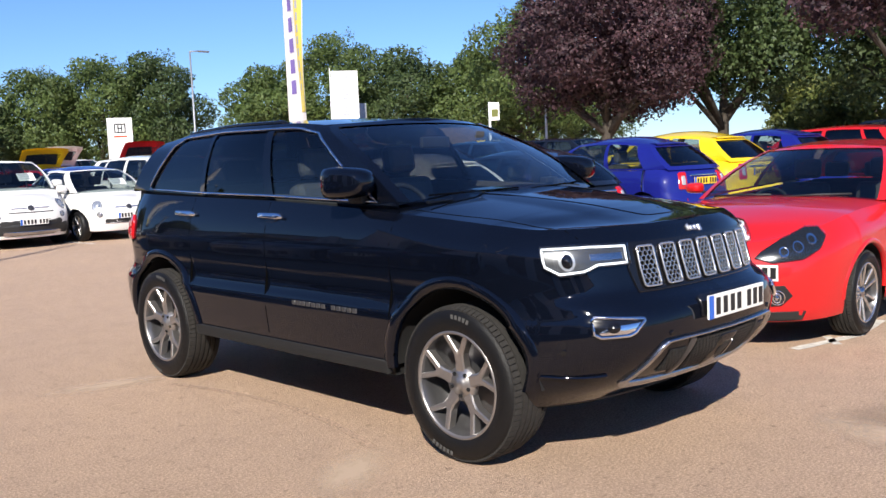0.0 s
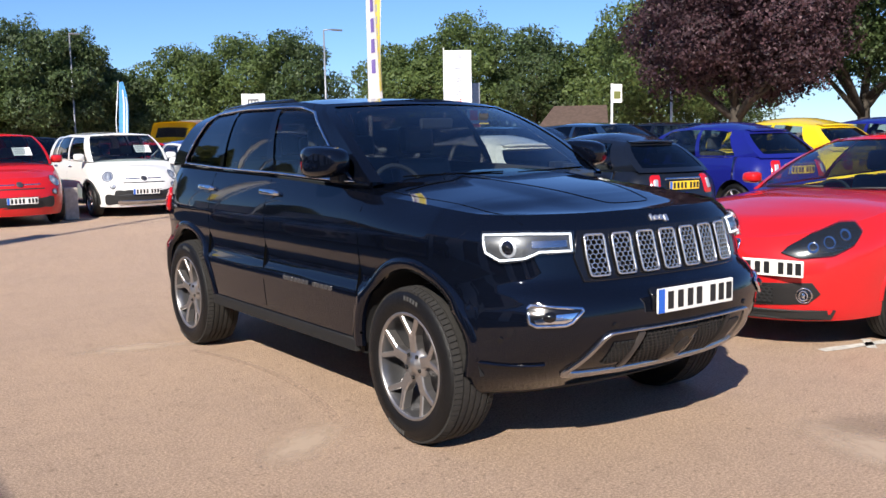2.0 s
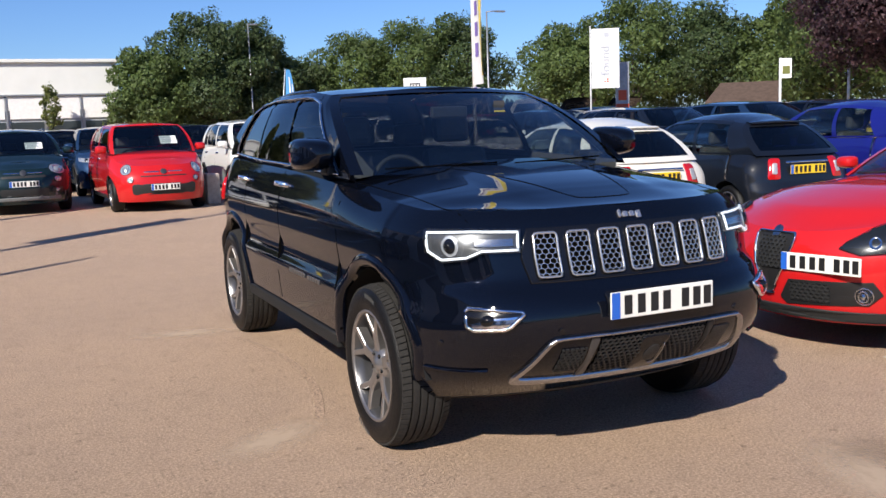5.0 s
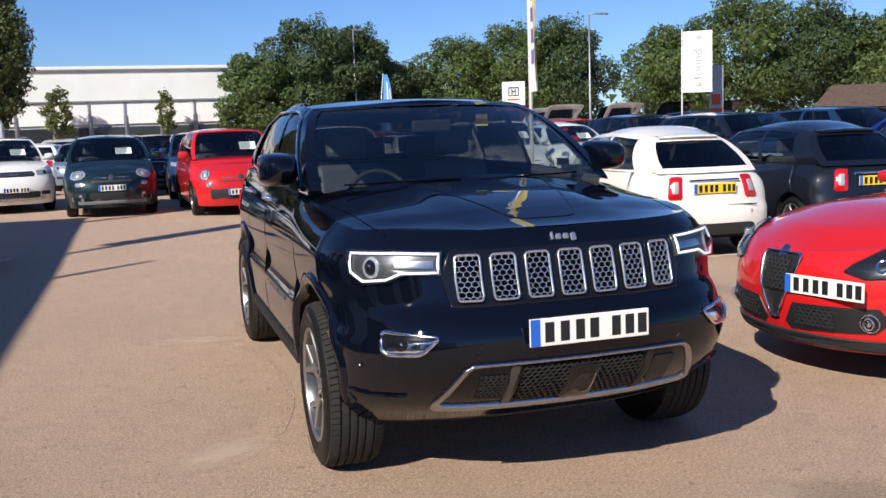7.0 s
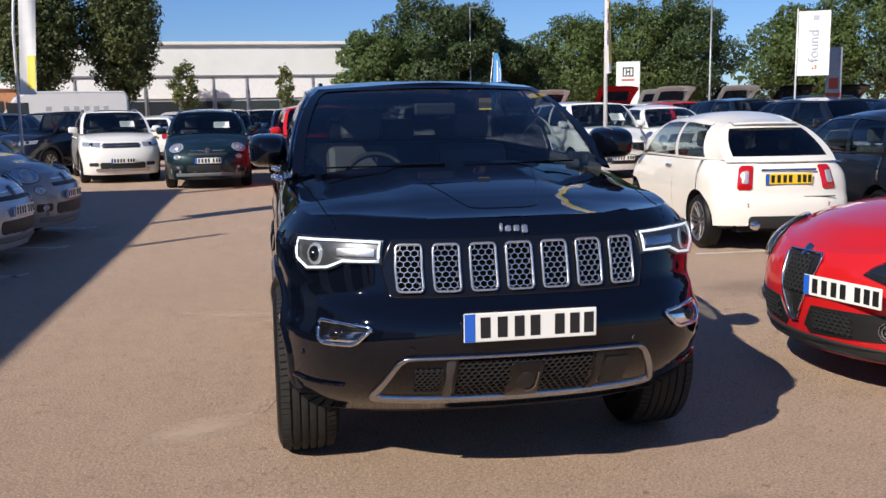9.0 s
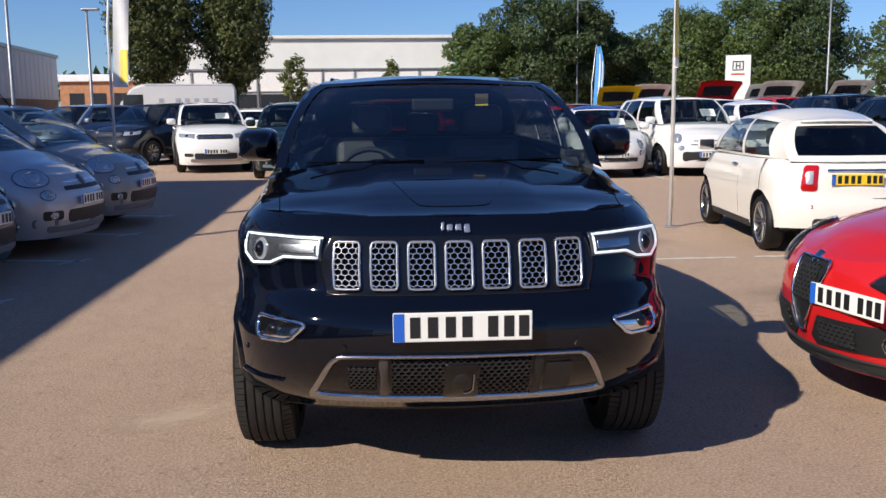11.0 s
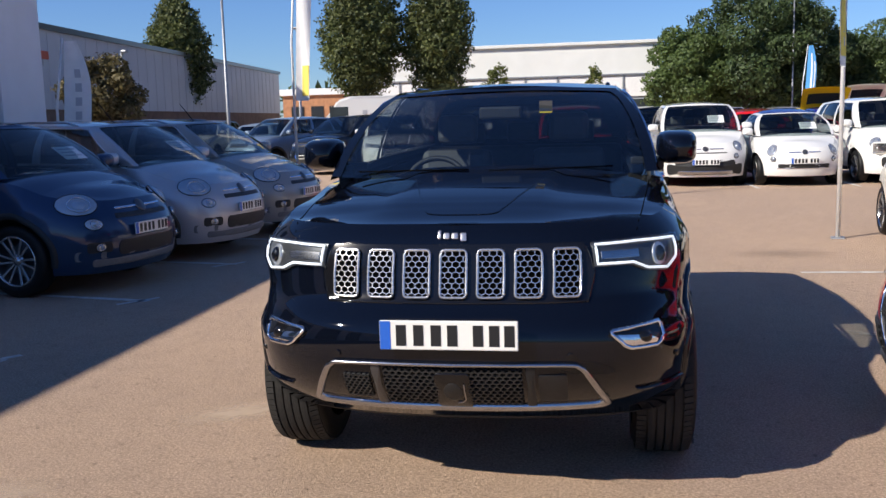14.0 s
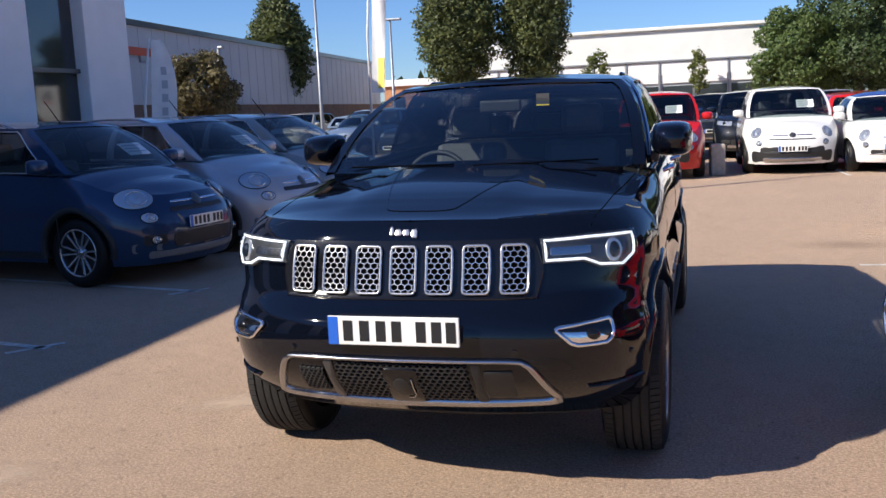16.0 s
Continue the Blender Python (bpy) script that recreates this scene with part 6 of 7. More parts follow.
# demonstrators with raised tailgates further back
for x, y, col in [(7.6, 27.0, "yellow_paint"), (11.2, 27.6, "red_paint"), (13.6, 28.2, "white_paint"), (16.0, 28.0, "white_paint"), (18.6, 28.6, "ink_paint"),
                  (10.0, 31.5, "white_paint"), (21.0, 28.8, "ink_paint"), (15.0, 33.0, "white_paint"), (18.6, 33.6, "ink_paint")]:
    stock_car("hatch", col, at(x, y, 176), "cars with raised tailgates", True)
stock_car("hatch", "yellow_paint", at(5.4, 24.0, 0), "stock cars")
for row, (y, x0, n) in enumerate([(29.5, -22, 8), (34.5, -24, 10), (40.0, -12, 9), (36.5, 6, 6), (22.0, 12, 5)]):
    for i in range(n):
        if (row == 1 and 4 <= i <= 6):
            continue
        stock_car("suv" if (i * 7 + row) % 3 == 0 else "hatch", colours[(i * 3 + row * 2) % 10], at(x0 + i * 2.45 + rnd.uniform(-0.1, 0.1), y + rnd.uniform(-0.3, 0.3), rnd.choice((0, 180)) + rnd.uniform(-2, 2)), "stock cars")


def panel_van(m):
    van = empty("panel_van", m, "long white panel van behind the stock cars", "van")
    prof = [(-2.75, 0.35), (2.75, 0.35), (2.75, 2.45), (2.6, 2.62), (-1.2, 2.62), (-1.75, 2.45), (-2.35, 1.45), (-2.80, 1.15)]
    bm = bmesh.new()
    a = [bm.verts.new((y, -0.98, z)) for y, z in prof]
    b = [bm.verts.new((y, 0.98, z)) for y, z in prof]
    bm.faces.new(a)
    bm.faces.new(b[::-1])
    for i in range(len(prof)):
        j = (i + 1) % len(prof)
        bm.faces.new((a[j], a[i], b[i], b[j]))
    bmesh.ops.bevel(bm, geom=list(bm.edges), offset=0.09, segments=3, affect="EDGES")
    part("van_body", bm, M["white_paint"], van)
    for sg in (-1, 1):
        box_part("cab_window", (-2.1, sg * 0.975 - 0.01, 1.45), (-1.25, sg * 0.975 + 0.01, 2.15), M["window_dark"], van, 0.005)
        box_part("roof_gutter", (-1.2, sg * 0.93 - 0.02, 2.56), (2.6, sg * 0.93 + 0.02, 2.60), M["white_paint"], van)
        for k, x in enumerate((-0.6, 0.1, 0.5, 0.9, 1.3, 1.7)):
            box_part("lettering_bar", (x, sg * 0.985 - 0.008, 1.8), (x + 0.2, sg * 0.985 + 0.008, 1.98), M["cladding_grey"], van)
        for x in (-1.8, 1.7):
            wheel_parts(van, (x, sg * 0.86, 0.34), "five", 0.34, 0.22, 0.22, 0, 90, sg)
    box_part("windscreen", (-2.12, -0.8, 1.6), (-2.05, 0.8, 2.2), M["window_dark"], van, 0.005, pose(0, 0, 0))
    return van


panel_van(at(-9.8, 37.3, 14))


# ---- buildings ----
def white_warehouse():
    b = empty("warehouse", pose(0, 62, 0), "long low white warehouse with a glazed ground floor", "building")
    box_part("wall", (-17, 0, 3.3), (4.7, 26, 6.4), M["cladding_white"], b)
    box_part("roof", (-17.2, -0.25, 6.4), (4.9, 26.2, 6.62), M["cladding_white"], b, 0.03)
    box_part("base_wall", (-17, 0.10, 0), (4.6, 26, 3.3), M["cladding_grey"], b)
    for i in range(9):
        x = 4.6 - i * 2.3
        w = part("window", box(bmesh.new(), (x - 2.15, 0.0, 0.9), (x - 0.15, 0.08, 2.55)), M["window_dark"], b)
        part("upper_panel", box(bmesh.new(), (x - 2.15, -0.02, 2.75), (x - 0.15, 0.06, 4.2)), M["flag_white"], b)
        part("mullion", box(bmesh.new(), (x - 0.10, -0.08, 0), (x + 0.0, 0.09, 4.24)), M["pole_grey"], b)
    box_part("canopy", (-17, -0.16, 4.24), (4.7, 0.0, 4.34), M["pole_grey"], b)
    box_part("fascia_lamp", (-7.2, -0.2, 4.75), (-6.9, 0.0, 4.95), M["pole_grey"], b)


white_warehouse()


def grey_shed():
    b = empty("grey_shed", pose(0, 0, 0), "long grey clad industrial shed with brick base", "building")
    x0, y0, x1, y1, h = -18.6, 14.0, -23.8, 64.0, 5.25
    ang = math.degrees(math.atan2(y1 - y0, x1 - x0))
    L = math.hypot(x1 - x0, y1 - y0)
    m = pose(x0, y0, 0, 0, 0, ang)
    box_part("base_wall", (0, 0.05, 0), (L - 0.05, 24, 2.3), M["brick_far"], b, 0, m)
    box_part("wall", (0, 0, 2.3), (L, 24, h), M["cladding_grey"], b, 0, m)
    for i in range(int(L / 1.1)):
        box_part("cladding_rib", (i * 1.1, -0.014, 2.3), (i * 1.1 + 0.05, 0.0, h), M["cladding_grey"], b, 0, m)
    box_part("parapet", (-0.1, -0.12, h), (L + 0.1, 24, h + 0.22), M["alloy_dark"], b, 0, m)
    for u, z, w, hh in ((12, 3.9, 0.6, 0.5), (30, 3.7, 0.7, 0.6)):
        box_part("wall_vent", (u, -0.1, z), (u + w, 0.0, z + hh), M["pole_grey"], b, 0, m)
    box_part("red_sign_strip", (9.6, -0.12, 4.15), (13.0, -0.04, 4.45), M["sign_red"], b, 0, m)


grey_shed()


def orange_block():
    b = empty("brick_block", pose(-24.4, 78, 0), "distant orange brick block with pale roof", "building")
    box_part("wall", (-4, 0, 0), (4.5, 10, 4.0), M["orange_wall"], b)
    box_part("roof", (-4.3, -0.3, 4.0), (4.8, 10.3, 4.6), M["flag_white"], b, 0.05)
    for i in range(4):
        box_part("window", (-3.2 + i * 1.9, -0.06, 1.4), (-2.0 + i * 1.9, 0.02, 3.0), M["window_dark"], b)


orange_block()


def showroom():
    """The white rendered showroom whose shade falls over the parked row: it runs along x = -8.6."""
    b = empty("showroom", pose(-8.88, 9.2, 0), "white rendered showroom with tall dark windows", "building")
    h = 5.65
    box_part("wall", (-16, -40, 0), (-0.38, 0, h), M["render_white"], b)
    box_part("parapet", (-16.1, -40.1, h), (0.12, 0.12, h + 0.05), M["pole_grey"], b)
    ys = [0.0, -1.2, -2.55, -4.1, -5.9, -8.6, -11.6, -13.1, -16.1, -17.6, -20.6, -22.1, -25.1]
    for i in range(0, len(ys) - 1, 2):
        box_part("pillar", (-0.40, ys[i + 1], 0), (0.0, ys[i], h), M["render_white"], b, 0.02)
        if i + 2 < len(ys):
            y0, y1 = ys[i + 2], ys[i + 1]
            w = box_part("window", (-0.30, y0, 0.3), (-0.24, y1, h - 0.5), M["window_dark"], b)
            for z in (0.3, 2.45, h - 0.55):
                box_part("transom", (-0.32, y0, z), (-0.16, y1, z + 0.07), M["alloy_dark"], w)
            box_part("mullion", (-0.32, y0, 0.3), (-0.16, y0 + 0.06, h - 0.5), M["alloy_dark"], w)
            box_part("header", (-0.39, y0, h - 0.5), (-0.03, y1, h - 0.002), M["render_white"], b)
            box_part("plinth", (-0.39, y0, 0), (-0.05, y1, 0.3), M["cladding_grey"], b)


showroom()


def roof_mast(x, y, h, label):
    """A slim mast on the showroom's flat roof, whose shade lies across the yard."""
    p = empty("roof_mast", pose(x, y, 5.70), label, "mast", "roof masts")
    tube("pole", [(0, 0, 0), (0, 0, h * 0.5), (0, 0, h)], [0.075, 0.065, 0.05], M["pole_white"], p)
    box_part("base_plate", (-0.16, -0.16, 0), (0.16, 0.16, 0.03), M["pole_grey"], p, 0.01)
    if h > 3:
        box_part("pennant", (0.05, -0.012, 1.25), (0.38, 0.012, 3.55), M["flag_white"], p, 0.004, pose(0, 0, 0, 0, 0, 129))


roof_mast(-9.5, 2.65, 6.4, "tall white flag mast standing on the showroom roof")
roof_mast(-9.5, 0.30, 1.7, "short white mast standing on the showroom roof")


def hut():
    b = empty("hut", pose(28.0, 27.6, 0, 0, 0, -43), "small brick hut with a brown tiled roof", "hut")
    box_part("wall", (-1.35, -1.3, 0), (1.35, 1.3, 1.95), M["brick_far"], b)
    bm = bmesh.new()
    v = [bm.verts.new(p) for p in ((-1.6, -1.6, 1.92), (1.6, -1.6, 1.92), (1.6, 1.6, 1.92), (-1.6, 1.6, 1.92), (-0.9, 0, 2.9), (1.6, 0, 2.9))]
    for q in ((0, 1, 5, 4), (2, 3, 4, 5), (1, 2, 5), (3, 0, 4), (0, 3, 2, 1)):
        bm.faces.new([v[i] for i in q])
    part("roof", bm, M["roof_tile"], b)
    box_part("barge_board", (1.6, -1.6, 1.82), (1.66, 1.6, 1.95), M["flag_white"], b)


hut()


# ---- trees ----
def leaf_cloud(blobs, n, size, seed, thin=0.25, flat=1.0):
    """Many small bent leaf clumps over and inside a set of blobs (x, y, z, rx, ry, rz)."""
    g = np.random.default_rng(seed)
    b = np.array(blobs, float)
    area = (b[:, 3] * b[:, 4] + b[:, 4] * b[:, 5] + b[:, 3] * b[:, 5])
    which = g.choice(len(b), n, p=area / area.sum())
    d = g.normal(size=(n, 3))
    d /= np.linalg.norm(d, axis=1, keepdims=True)
    depth = 1 - thin * g.random(n) ** 1.5
    ripple = 1 + 0.16 * np.sin(d[:, 0] * 7 + which) * np.sin(d[:, 2] * 9 + which * 2) + 0.10 * np.sin(d[:, 1] * 13 + which)
    c = b[which, :3] + d * b[which, 3:] * (depth * ripple)[:, None] + g.normal(size=(n, 3)) * size * 0.25
    nn = d * 0.9 + g.normal(size=(n, 3)) * 0.75
    nn /= np.linalg.norm(nn, axis=1, keepdims=True)
    u = np.cross(nn, g.normal(size=(n, 3)))
    u /= np.linalg.norm(u, axis=1, keepdims=True) + 1e-9
    w = np.cross(nn, u)
    sz = size * (0.55 + 0.9 * g.random(n))[:, None]
    asp = (0.5 + 0.4 * g.random(n))[:, None]
    v = np.stack([c - u * sz, c + w * sz * asp * 1.3, c + u * sz * 0.8 - w * sz * asp * 0.4], 1).reshape(-1, 3)
    f = np.arange(3 * n).reshape(-1, 3)
    return v, f


def quick_mesh(name, v, f, material, parent=None, label=""):
    me = bpy.data.meshes.new(name)
    me.vertices.add(len(v))
    me.vertices.foreach_set("co", np.asarray(v, np.float32).ravel())
    k = f.shape[1]
    me.loops.add(f.size)
    me.loops.foreach_set("vertex_index", f.ravel().astype(np.int32))
    me.polygons.add(len(f))
    me.polygons.foreach_set("loop_start", np.arange(0, f.size, k, dtype=np.int32))
    me.update(calc_edges=True)
    me.materials.append(material)
    ob = new(name, me)
    if parent is not None:
        ob.parent = parent
    if label:
        tagged(ob, label)
    return ob


def tree(x, y, blobs, leaf, n, size, seed, label, trunk_r=0.25, fork=2.2, limbs=6, thin=0.3, group=""):
    """Trunk with forking limbs up into each blob, and a leafy crown."""
    t = empty("tree", pose(x, y, 0), label, "tree", group)
    g = random.Random(seed)
    v, f = [], []

    def add(pts, radii):
        b = len(v)
        tv, tf = tube_data(pts, radii, 7)
        v.extend(tv)
        f.extend(tuple(b + i for i in q) for q in tf)

    add([(0, 0, -0.1), (0.04, 0.02, 0.4), (0.02, 0.05, fork * 0.6), (0.0, 0.0, fork), (0.1, 0.05, fork * 1.35)], [trunk_r * 1.35, trunk_r, trunk_r * 0.85, trunk_r * 0.75, trunk_r * 0.5])
    for b in sorted(blobs, key=lambda q: -q[3])[:limbs]:
        e = Vector(b[:3])
        s = Vector((0, 0, fork * g.uniform(0.75, 1.15)))
        mid = s.lerp(e, 0.5) + Vector((g.uniform(-0.3, 0.3), g.uniform(-0.3, 0.3), g.uniform(-0.2, 0.3)))
        add([s, mid, e, e + Vector((g.uniform(-0.4, 0.4), g.uniform(-0.4, 0.4), b[5] * 0.5))], [trunk_r * 0.5, trunk_r * 0.34, trunk_r * 0.18, trunk_r * 0.06])
    link_mesh("trunk", v, f, M["bark"], t)
    lv, lf = leaf_cloud(blobs, n, size, seed, thin)
    quick_mesh("crown", lv, lf, M[leaf], t)
    return t


def round_blobs(r, h0, h1, n, seed, squash=1.0, top=0.55):
    """Blobs for a broad uneven crown of radius r between heights h0 and h1."""
    g = random.Random(seed)
    out = [(0, 0, lerp(h0, h1, 0.5), r * 0.62, r * 0.62, (h1 - h0) * 0.40)]
    for i in range(n):
        a = 2.4 * i + g.uniform(-0.3, 0.3)
        u = (i + 0.5) / n
        z = lerp(h0, h1, 0.18 + 0.66 * u)
        ring = r * (math.sin(math.pi * (0.22 + 0.66 * u)) ** 0.8) * 0.66
        br = r * g.uniform(0.28, 0.42) * (1 - 0.25 * u)
        out.append((ring * math.cos(a), ring * math.sin(a), min(z, h1 - br * 0.8), br * 1.1, br * 1.1, br * 0.85))
    return out


def column_blobs(r, h0, h1, seed):
    """Blobs for an upright egg-shaped crown."""
    g = random.Random(seed)
    out = []
    for i in range(9):
        u = (i + 0.3) / 9
        w = r * float(np.interp(u, [0, 0.12, 0.33, 0.6, 0.85, 1], [0.30, 0.72, 1.0, 0.97, 0.62, 0.2]))
        z = lerp(h0, h1, u)
        out.append((0, 0, z, w * 0.86, w * 0.86, (h1 - h0) * 0.14))
        a = g.uniform(0, 6)
        for k in range(3):
            out.append((w * 0.45 * math.cos(a + k * 2.1), w * 0.45 * math.sin(a + k * 2.1), z + g.uniform(-0.2, 0.3), w * 0.52, w * 0.52, (h1 - h0) * 0.11))
    return out


tree(-22.6, 44.0, column_blobs(2.05, 2.6, 8.7, 1), "leaf_olive", 26000, 0.10, 11, "upright egg-shaped green hornbeam tree", 0.14, 2.4, 4, group="hornbeams")
tree(-12.9, 47.4, column_blobs(2.75, 2.9, 10.5, 2), "leaf_olive", 34000, 0.105, 12, "broad upright green hornbeam tree", 0.16, 2.4, 4, group="hornbeams")
tree(-8.7, 48.6, column_blobs(2.35, 2.9, 10.3, 3), "leaf_olive", 30000, 0.105, 13, "upright dark green hornbeam tree", 0.15, 2.4, 4, group="hornbeams")
tree(-14.1, 20.4, round_blobs(1.3, 1.4, 3.9, 9, 5), "leaf_brown", 9000, 0.07, 14, "small round olive brown maple tree", 0.06, 1.5, 5)
tree(-6.5, 60.2, round_blobs(1.15, 1.6, 5.6, 9, 6), "leaf_yellow", 1300, 0.13, 15, "thin yellow green sapling by the warehouse", 0.05, 1.8, 5)
tree(0.3, 60.2, round_blobs(0.75, 1.7, 5.3, 8, 7), "leaf_yellow", 700, 0.13, 16, "thin yellow green sapling by the warehouse", 0.05, 1.8, 4)
for i, (x, y, r, h1, leaf) in enumerate([(6.6, 59.5, 3.3, 7.6, "leaf"), (10.2, 59.6, 4.2, 10.4, "leaf_dark"), (14.0, 60.5, 3.4, 9.8, "leaf_dark"), (17.8, 64.0, 3.6, 7.2, "leaf_dark"), (22.0, 63.0, 4.2, 9.3, "leaf"),
                                          (26.0, 61.5, 4.6, 10.2, "leaf"), (29.6, 59.5, 4.0, 10.4, "leaf_dark"), (13.0, 66.0, 4.0, 7.4, "leaf"), (33.2, 50.0, 3.9, 8.4, "leaf"), (36.6, 47.4, 4.4, 10.8, "leaf"),
                                          (40.4, 44.2, 4.4, 9.4, "leaf_dark"), (44.2, 40.6, 4.4, 9.2, "leaf"), (41.0, 33.5, 4.8, 11.5, "leaf"), (50.0, 37.0, 5.0, 10.0, "leaf_dark")]):
    tree(x, y, round_blobs(r, 0.9, h1, 13, 20 + i), leaf, 30000, 0.110, 40 + i, "broad green tree in the boundary belt", 0.25, 2.2, 6, group="boundary trees")
tree(27.0, 17.6, round_blobs(4.3, 2.3, 9.6, 18, 61), "leaf_purple", 85000, 0.078, 62, "large dark purple copper beech tree", 0.28, 2.2, 9, 0.4)
tree(32.8, 15.7, round_blobs(4.8, 2.4, 11.5, 22, 63), "leaf_dark", 60000, 0.095, 64, "tall green tree with bare trunk", 0.30, 2.6, 9, 0.45)
tree(35.6, 8.6, round_blobs(5.2, 2.0, 11.5, 22, 65), "leaf_dark", 52000, 0.10, 66, "tall dark green tree with bare trunk", 0.30, 2.8, 9, 0.45)
# purple leaves here put the canopy's deep shade into the colour
tree(24.6, 5.6, round_blobs(3.8, 4.1, 9.2, 12, 67), "leaf_purple", 34000, 0.08, 68, "tree leaning over the yard, leaves coloured dark for deep shade", 0.20, 3.6, 6, 0.5)
for i, (x, y, r, h1) in enumerate([(46.0, 17.6, 3.0, 5.6), (46.5, 14.5, 2.8, 6.2)]):
    tree(x, y, round_blobs(r, 1.0, h1, 12, 70 + i), "leaf_yellow", 9000, 0.14, 80 + i, "distant pale green tree", 0.3, 2.0, 5, group="distant trees")


def shrubs():
    """Low hedge under the trees at the edge of the yard, and an added far belt of woods."""
    g = np.random.default_rng(5)
    blobs = []
    for u in np.linspace(0, 1, 36):
        x, y = lerp(20.0, 34.0, u) + g.normal() * 0.4, lerp(30.0, 3.0, u) + g.normal() * 0.6
        blobs.append((x + 3, y + 1, 0.5, 1.0, 1.0, 0.6 + 0.4 * g.random()))
    v, f = leaf_cloud(blobs, 7000, 0.16, 6)
    tagged(quick_mesh("hedge", v, f, M["leaf_dark"]), "low dark hedge along the yard's edge", "hedge", "", "stuff")
    # added ring, mostly out of view: keeps the bright horizon out of reflections
    blobs = []
    for a in np.linspace(0, 2 * math.pi, 110, endpoint=False):
        r = 120 + 8 * g.random()
        if -8 < (math.degrees(a) + 180) % 360 - 180 < 62:
            continue
        blobs.append((r * math.cos(a), r * math.sin(a), 3.0, 6, 6, 3.0 + 3.0 * g.random()))
    v, f = leaf_cloud(blobs, 9000, 0.8, 7)
    tagged(quick_mesh("added_woods", v, f, M["leaf_dark"]), "added far woodland belt that hides the bright horizon", "woodland", "", "stuff")


shrubs()


# ---- posts, flags, signs ----
def lamp_post(x, y, h, arm, label="tall grey street lamp"):
    p = empty("street_lamp", pose(x, y, 0), label, "street lamp", "street lamps")
    tube("pole", [(0, 0, 0), (0, 0, 1.2), (0, 0, h)], [0.09, 0.07, 0.045], M["pole_grey"], p)
    tube("arm", [(0, 0, h - 0.02), (arm * 0.5, 0, h + 0.04), (arm, 0, h + 0.05)], 0.035, M["pole_grey"], p)
    half = 0.35 if h > 5 else 0.10
    box_part("lamp_head", (arm - half, -0.10, h - 0.02), (arm + half, 0.10, h + 0.08), M["pole_grey"], p, 0.04)


lamp_post(24.0, 44.6, 8.0, 0.9)
lamp_post(12.8, 57.6, 8.5, 0.3)
lamp_post(16.1, 67.0, 7.4, 0.3)
lamp_post(-12.3, 25.6, 6.0, 0.15, "grey lamp post with a short head")
lamp_post(-11.8, 32.2, 5.4, 0.15, "slim grey lamp post")
lamp_post(-14.4, 22.3, 3.9, 0.1, "short grey lamp post by the shed")


def flag(x, y, base, z0, z1, w, yaw, cloth, label, bars=(), curve=0.0, pole_top=None, wave=0.05):
    """A banner on a pole: cloth from the pole outward, waved, with plain bars for its print."""
    p = empty("banner_flag", pose(x, y, 0, 0, 0, yaw), label, "flag", "flags")
    top = pole_top or z1 + 0.05
    tube("pole", [(0, 0, base), (0, 0, top * 0.6), (curve * 0.2, 0, top)], [0.027, 0.024, 0.016], M["pole_white"], p)

    def sheet(u0, u1, a0, a1, mat_, name, off):
        n, m = 7, 14
        us, zs = np.linspace(u0, u1, n), np.linspace(a0, a1, m)
        g = np.zeros((n, m, 3))
        for i, u in enumerate(us):
            for j, t in enumerate(zs):
                full = w * (1 - curve * max(0, t - 0.6) ** 2 * 4)
                g[i, j] = (0.03 + u * full + curve * 0.2 * t, wave * math.sin(u * 4 + t * 5) * u + off, lerp(z0, z1, t))
        q = g.reshape(-1, 3)
        f = grid_faces(n, m)
        return link_mesh(name, q, f, mat_, p)

    sheet(0, 1, 0, 1, cloth, "cloth", 0.0)
    for u0, u1, t0, t1, mat_ in bars:
        for off in (-0.006, 0.006):
            sheet(u0, u1, t0, t1, mat_, "print_bar", off)
    box_part("base_plate", (-0.08, -0.08, 0), (0.08, 0.08, 0.02), M["pole_grey"], p, 0.01)
    return p


K = M
letters = [(0.12, 0.34, 0.10 + 0.075 * i, 0.150 + 0.075 * i, K["flag_violet"]) for i in range(11)]
letters += [(0.68, 0.80, 0.06 + 0.042 * i, 0.088 + 0.042 * i, K["flag_grey"]) for i in range(20)]
flag(3.36, 5.84, 0, 2.0, 5.6, 0.60, -103, K["flag_white"], "tall white and yellow sales banner on a pole", [(0.58, 0.97, 0.03, 0.99, K["flag_yellow"])] + letters, 0, 5.7)
flag(-5.1, 11.3, 0, 1.95, 4.9, 0.27, 5, K["flag_white"], "white feather banner with a yellow corner", [(0.45, 0.95, 0.03, 0.22, K["flag_yellow"])], 0.8, 5.0)
flag(-9.02, 9.75, 0, 0.6, 3.1, 0.46, 25, K["flag_white"], "white feather flag beside the showroom", [(0.42, 0.66, 0.34 + 0.1 * i, 0.40 + 0.1 * i, K["flag_grey"]) for i in range(5)], 0.9, 3.15)
banner = flag(12.9, 17.25, 0, 2.35, 4.02, 0.78, -32, K["flag_white"], "white flag with faint grey lettering", [(0.46, 0.64, 0.86, 0.93, K["flag_grey"])] + [(0.46 + 0.09 * a, 0.52 + 0.09 * a, 0.10 + 0.035 * b, 0.125 + 0.035 * b, K["sign_red"]) for a, b in ((0, 0), (1, 0), (1, 1))], 0, 4.1, wave=0.012)
words_data = bpy.data.curves.new("lettering", "FONT")
words_data.body, words_data.size = "found", 0.36
scratch = bpy.data.objects.new("lettering", words_data)
scene.collection.objects.link(scratch)
bpy.context.view_layer.update()
flat = bpy.data.meshes.new_from_object(scratch)
bpy.data.objects.remove(scratch)
flat.materials.clear()
flat.materials.append(M["flag_grey"])
lettering = new("lettering", flat)
lettering.parent = banner
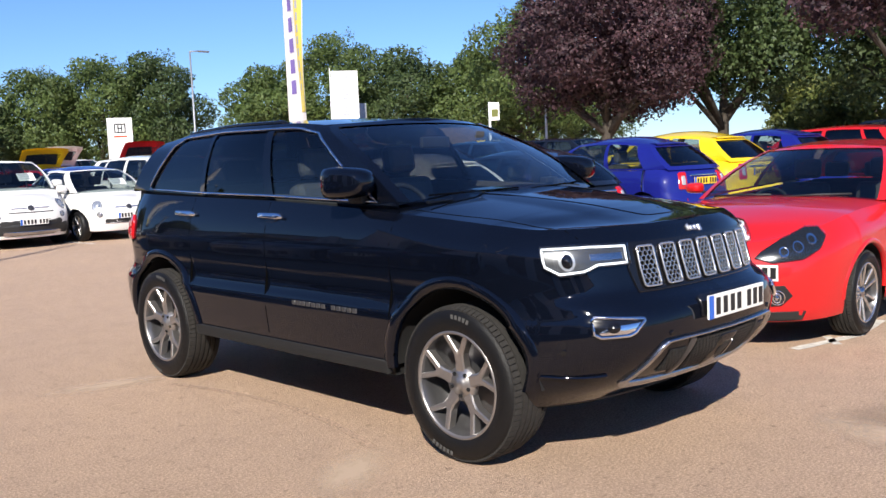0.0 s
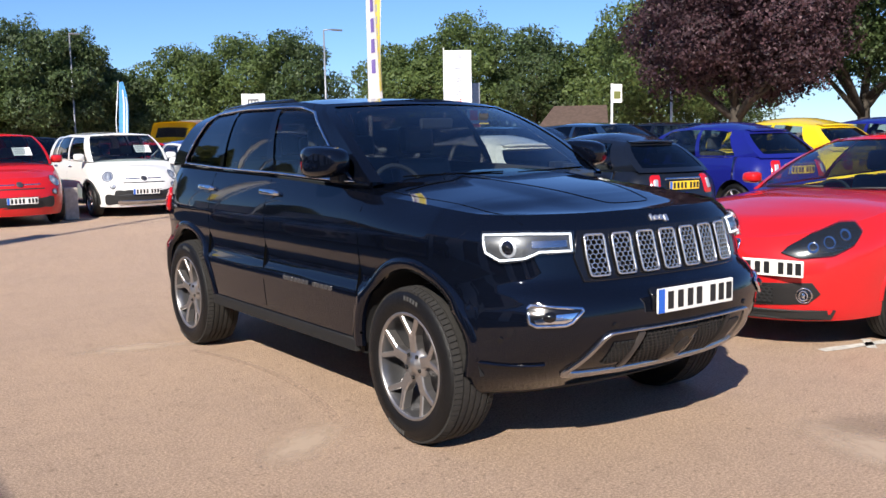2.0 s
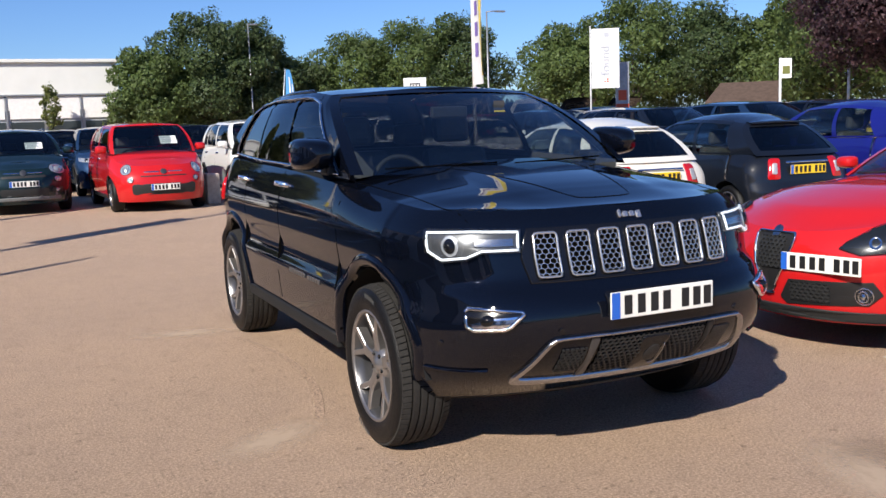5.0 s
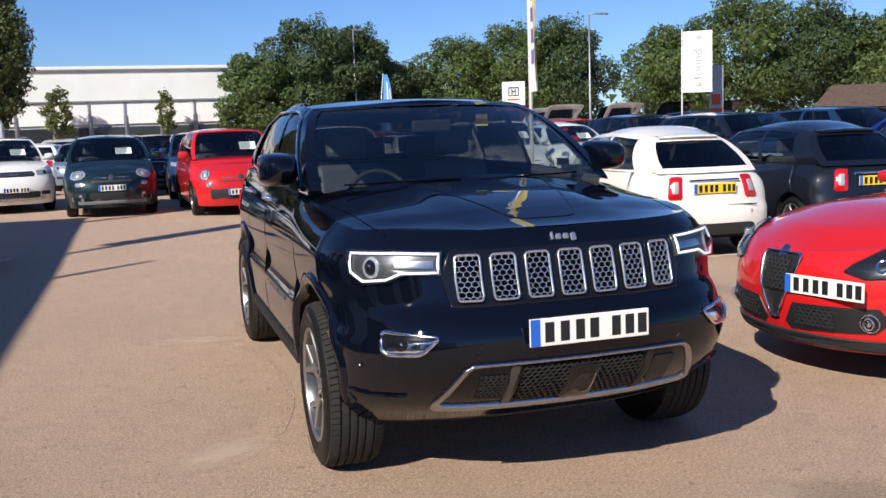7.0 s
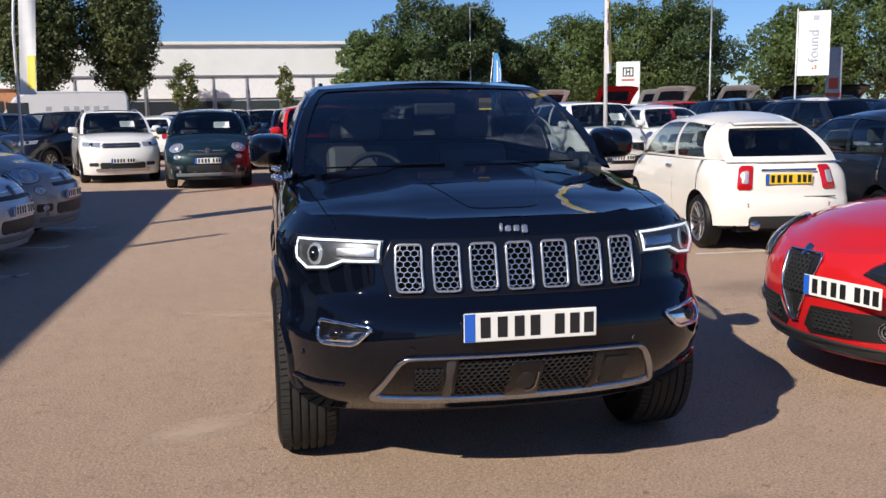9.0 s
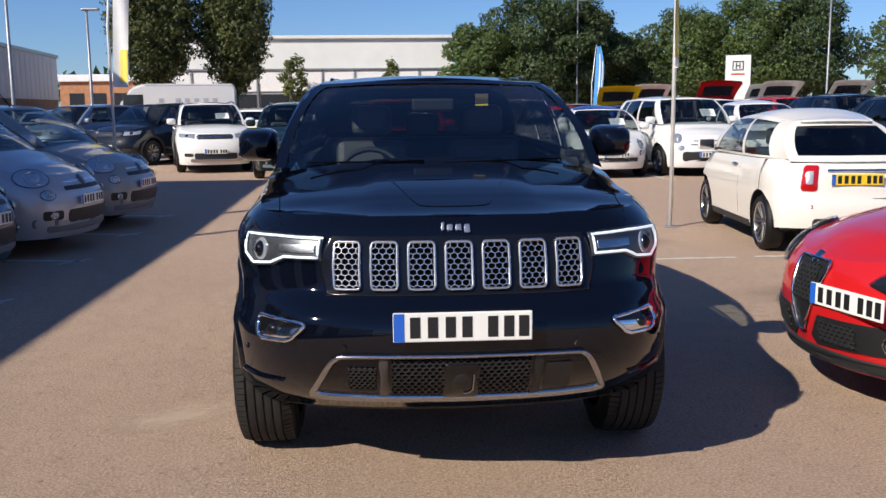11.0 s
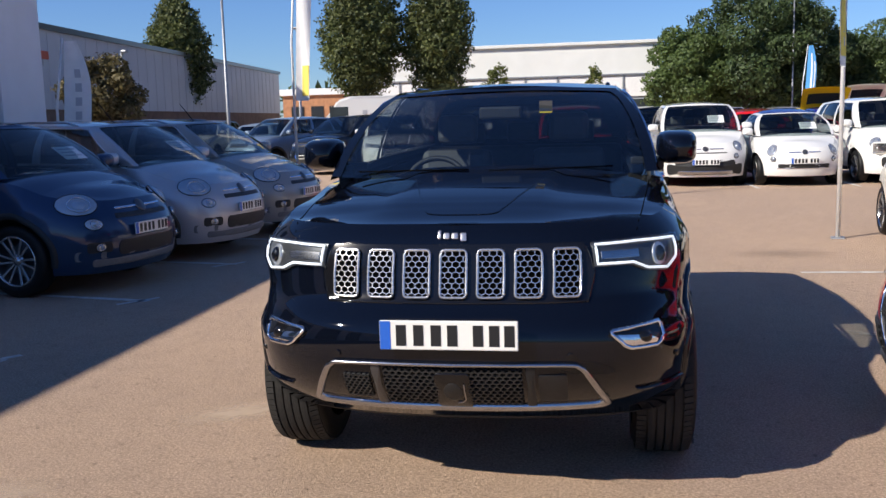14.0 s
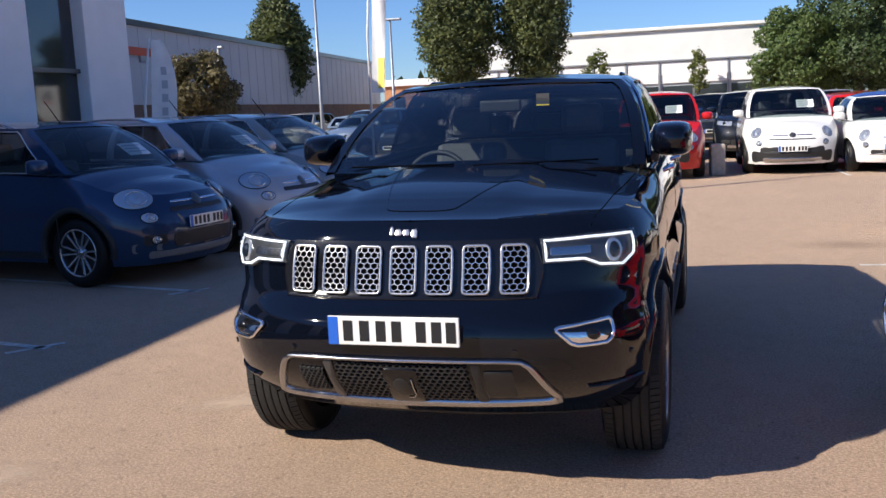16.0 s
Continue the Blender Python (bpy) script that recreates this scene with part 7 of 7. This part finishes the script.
lettering.matrix_basis = Matrix(((0, -1, 0, 0.53), (0, 0, -1, -0.022), (1, 0, 0, 2.35 + 0.36), (0, 0, 0, 1)))
flag(9.2, 36.8, 0, 0.9, 4.2, 0.40, -20, K["flag_blue"], "pale blue feather flag", [(0.45, 0.62, 0.05, 0.9, K["flag_white"]), (0.78, 0.90, 0.05, 0.8, K["flag_white"])], 0.9, 4.25)


def pillar_sign(x, y, yaw, w, h, body, label, pieces):
    p = empty("pillar_sign", pose(x, y, 0, 0, 0, yaw), label, "sign", "signs")
    box_part("panel", (-w / 2, -0.09, 0), (w / 2, 0.09, h), body, p, 0.015)
    for x0, x1, z0, z1, m in pieces:
        box_part("sign_mark", (x0, -0.10, z0), (x1, -0.092, z1), m, p)


pillar_sign(17.3, 40.2, -22, 1.2, 3.95, M["cladding_white"], "white pillar sign with a dark square emblem",
            [(-0.24, 0.24, 3.60, 3.66, M["ink"]), (-0.24, 0.24, 3.20, 3.25, M["ink"]), (-0.27, -0.22, 3.2, 3.66, M["ink"]), (0.22, 0.27, 3.2, 3.66, M["ink"]), (-0.11, -0.06, 3.27, 3.58, M["ink"]),
             (0.06, 0.11, 3.27, 3.58, M["ink"]), (-0.06, 0.06, 3.40, 3.46, M["ink"]), (-0.32, 0.32, 2.98, 3.06, M["sign_red"])])
pillar_sign(14.25, 17.6, -35, 0.40, 3.12, M["pole_grey"], "grey totem sign with orange red panels", [(-0.19, 0.19, 0.3, 1.9, M["sign_red"]), (-0.12, 0.12, 2.0, 2.3, M["sign_red"]), (-0.10, 0.10, 1.2, 1.5, M["flag_white"])])


def small_post(x, y, h, panel, label):
    p = empty("sign_post", pose(x, y, 0, 0, 0, -45), label, "post", "sign posts")
    tube("pole", [(0, 0, 0), (0, 0, h)], 0.05, M["pole_white"], p)
    if panel:
        box_part("panel", (0.03, -0.02, h - 0.75), (0.40, 0.02, h - 0.02), M["flag_white"], p, 0.006)
        box_part("panel_mark", (0.08, -0.028, h - 0.6), (0.34, -0.021, h - 0.3), M["leaf_yellow"], p)


small_post(24.1, 21.3, 3.5, True, "white post with a small pale sign")
small_post(27.2, 20.9, 3.5, False, "plain white post by the hedge")


def bollard(x, y):
    b = tagged(part("bollard", box(bmesh.new(), (-0.14, -0.14, 0), (0.14, 0.14, 0.62), 0.03), M["concrete"], None), "worn concrete block by a parked car", "bollard")
    b.matrix_basis = pose(x, y, rise(y), 0, 0, 10)


bollard(1.26, 13.6)
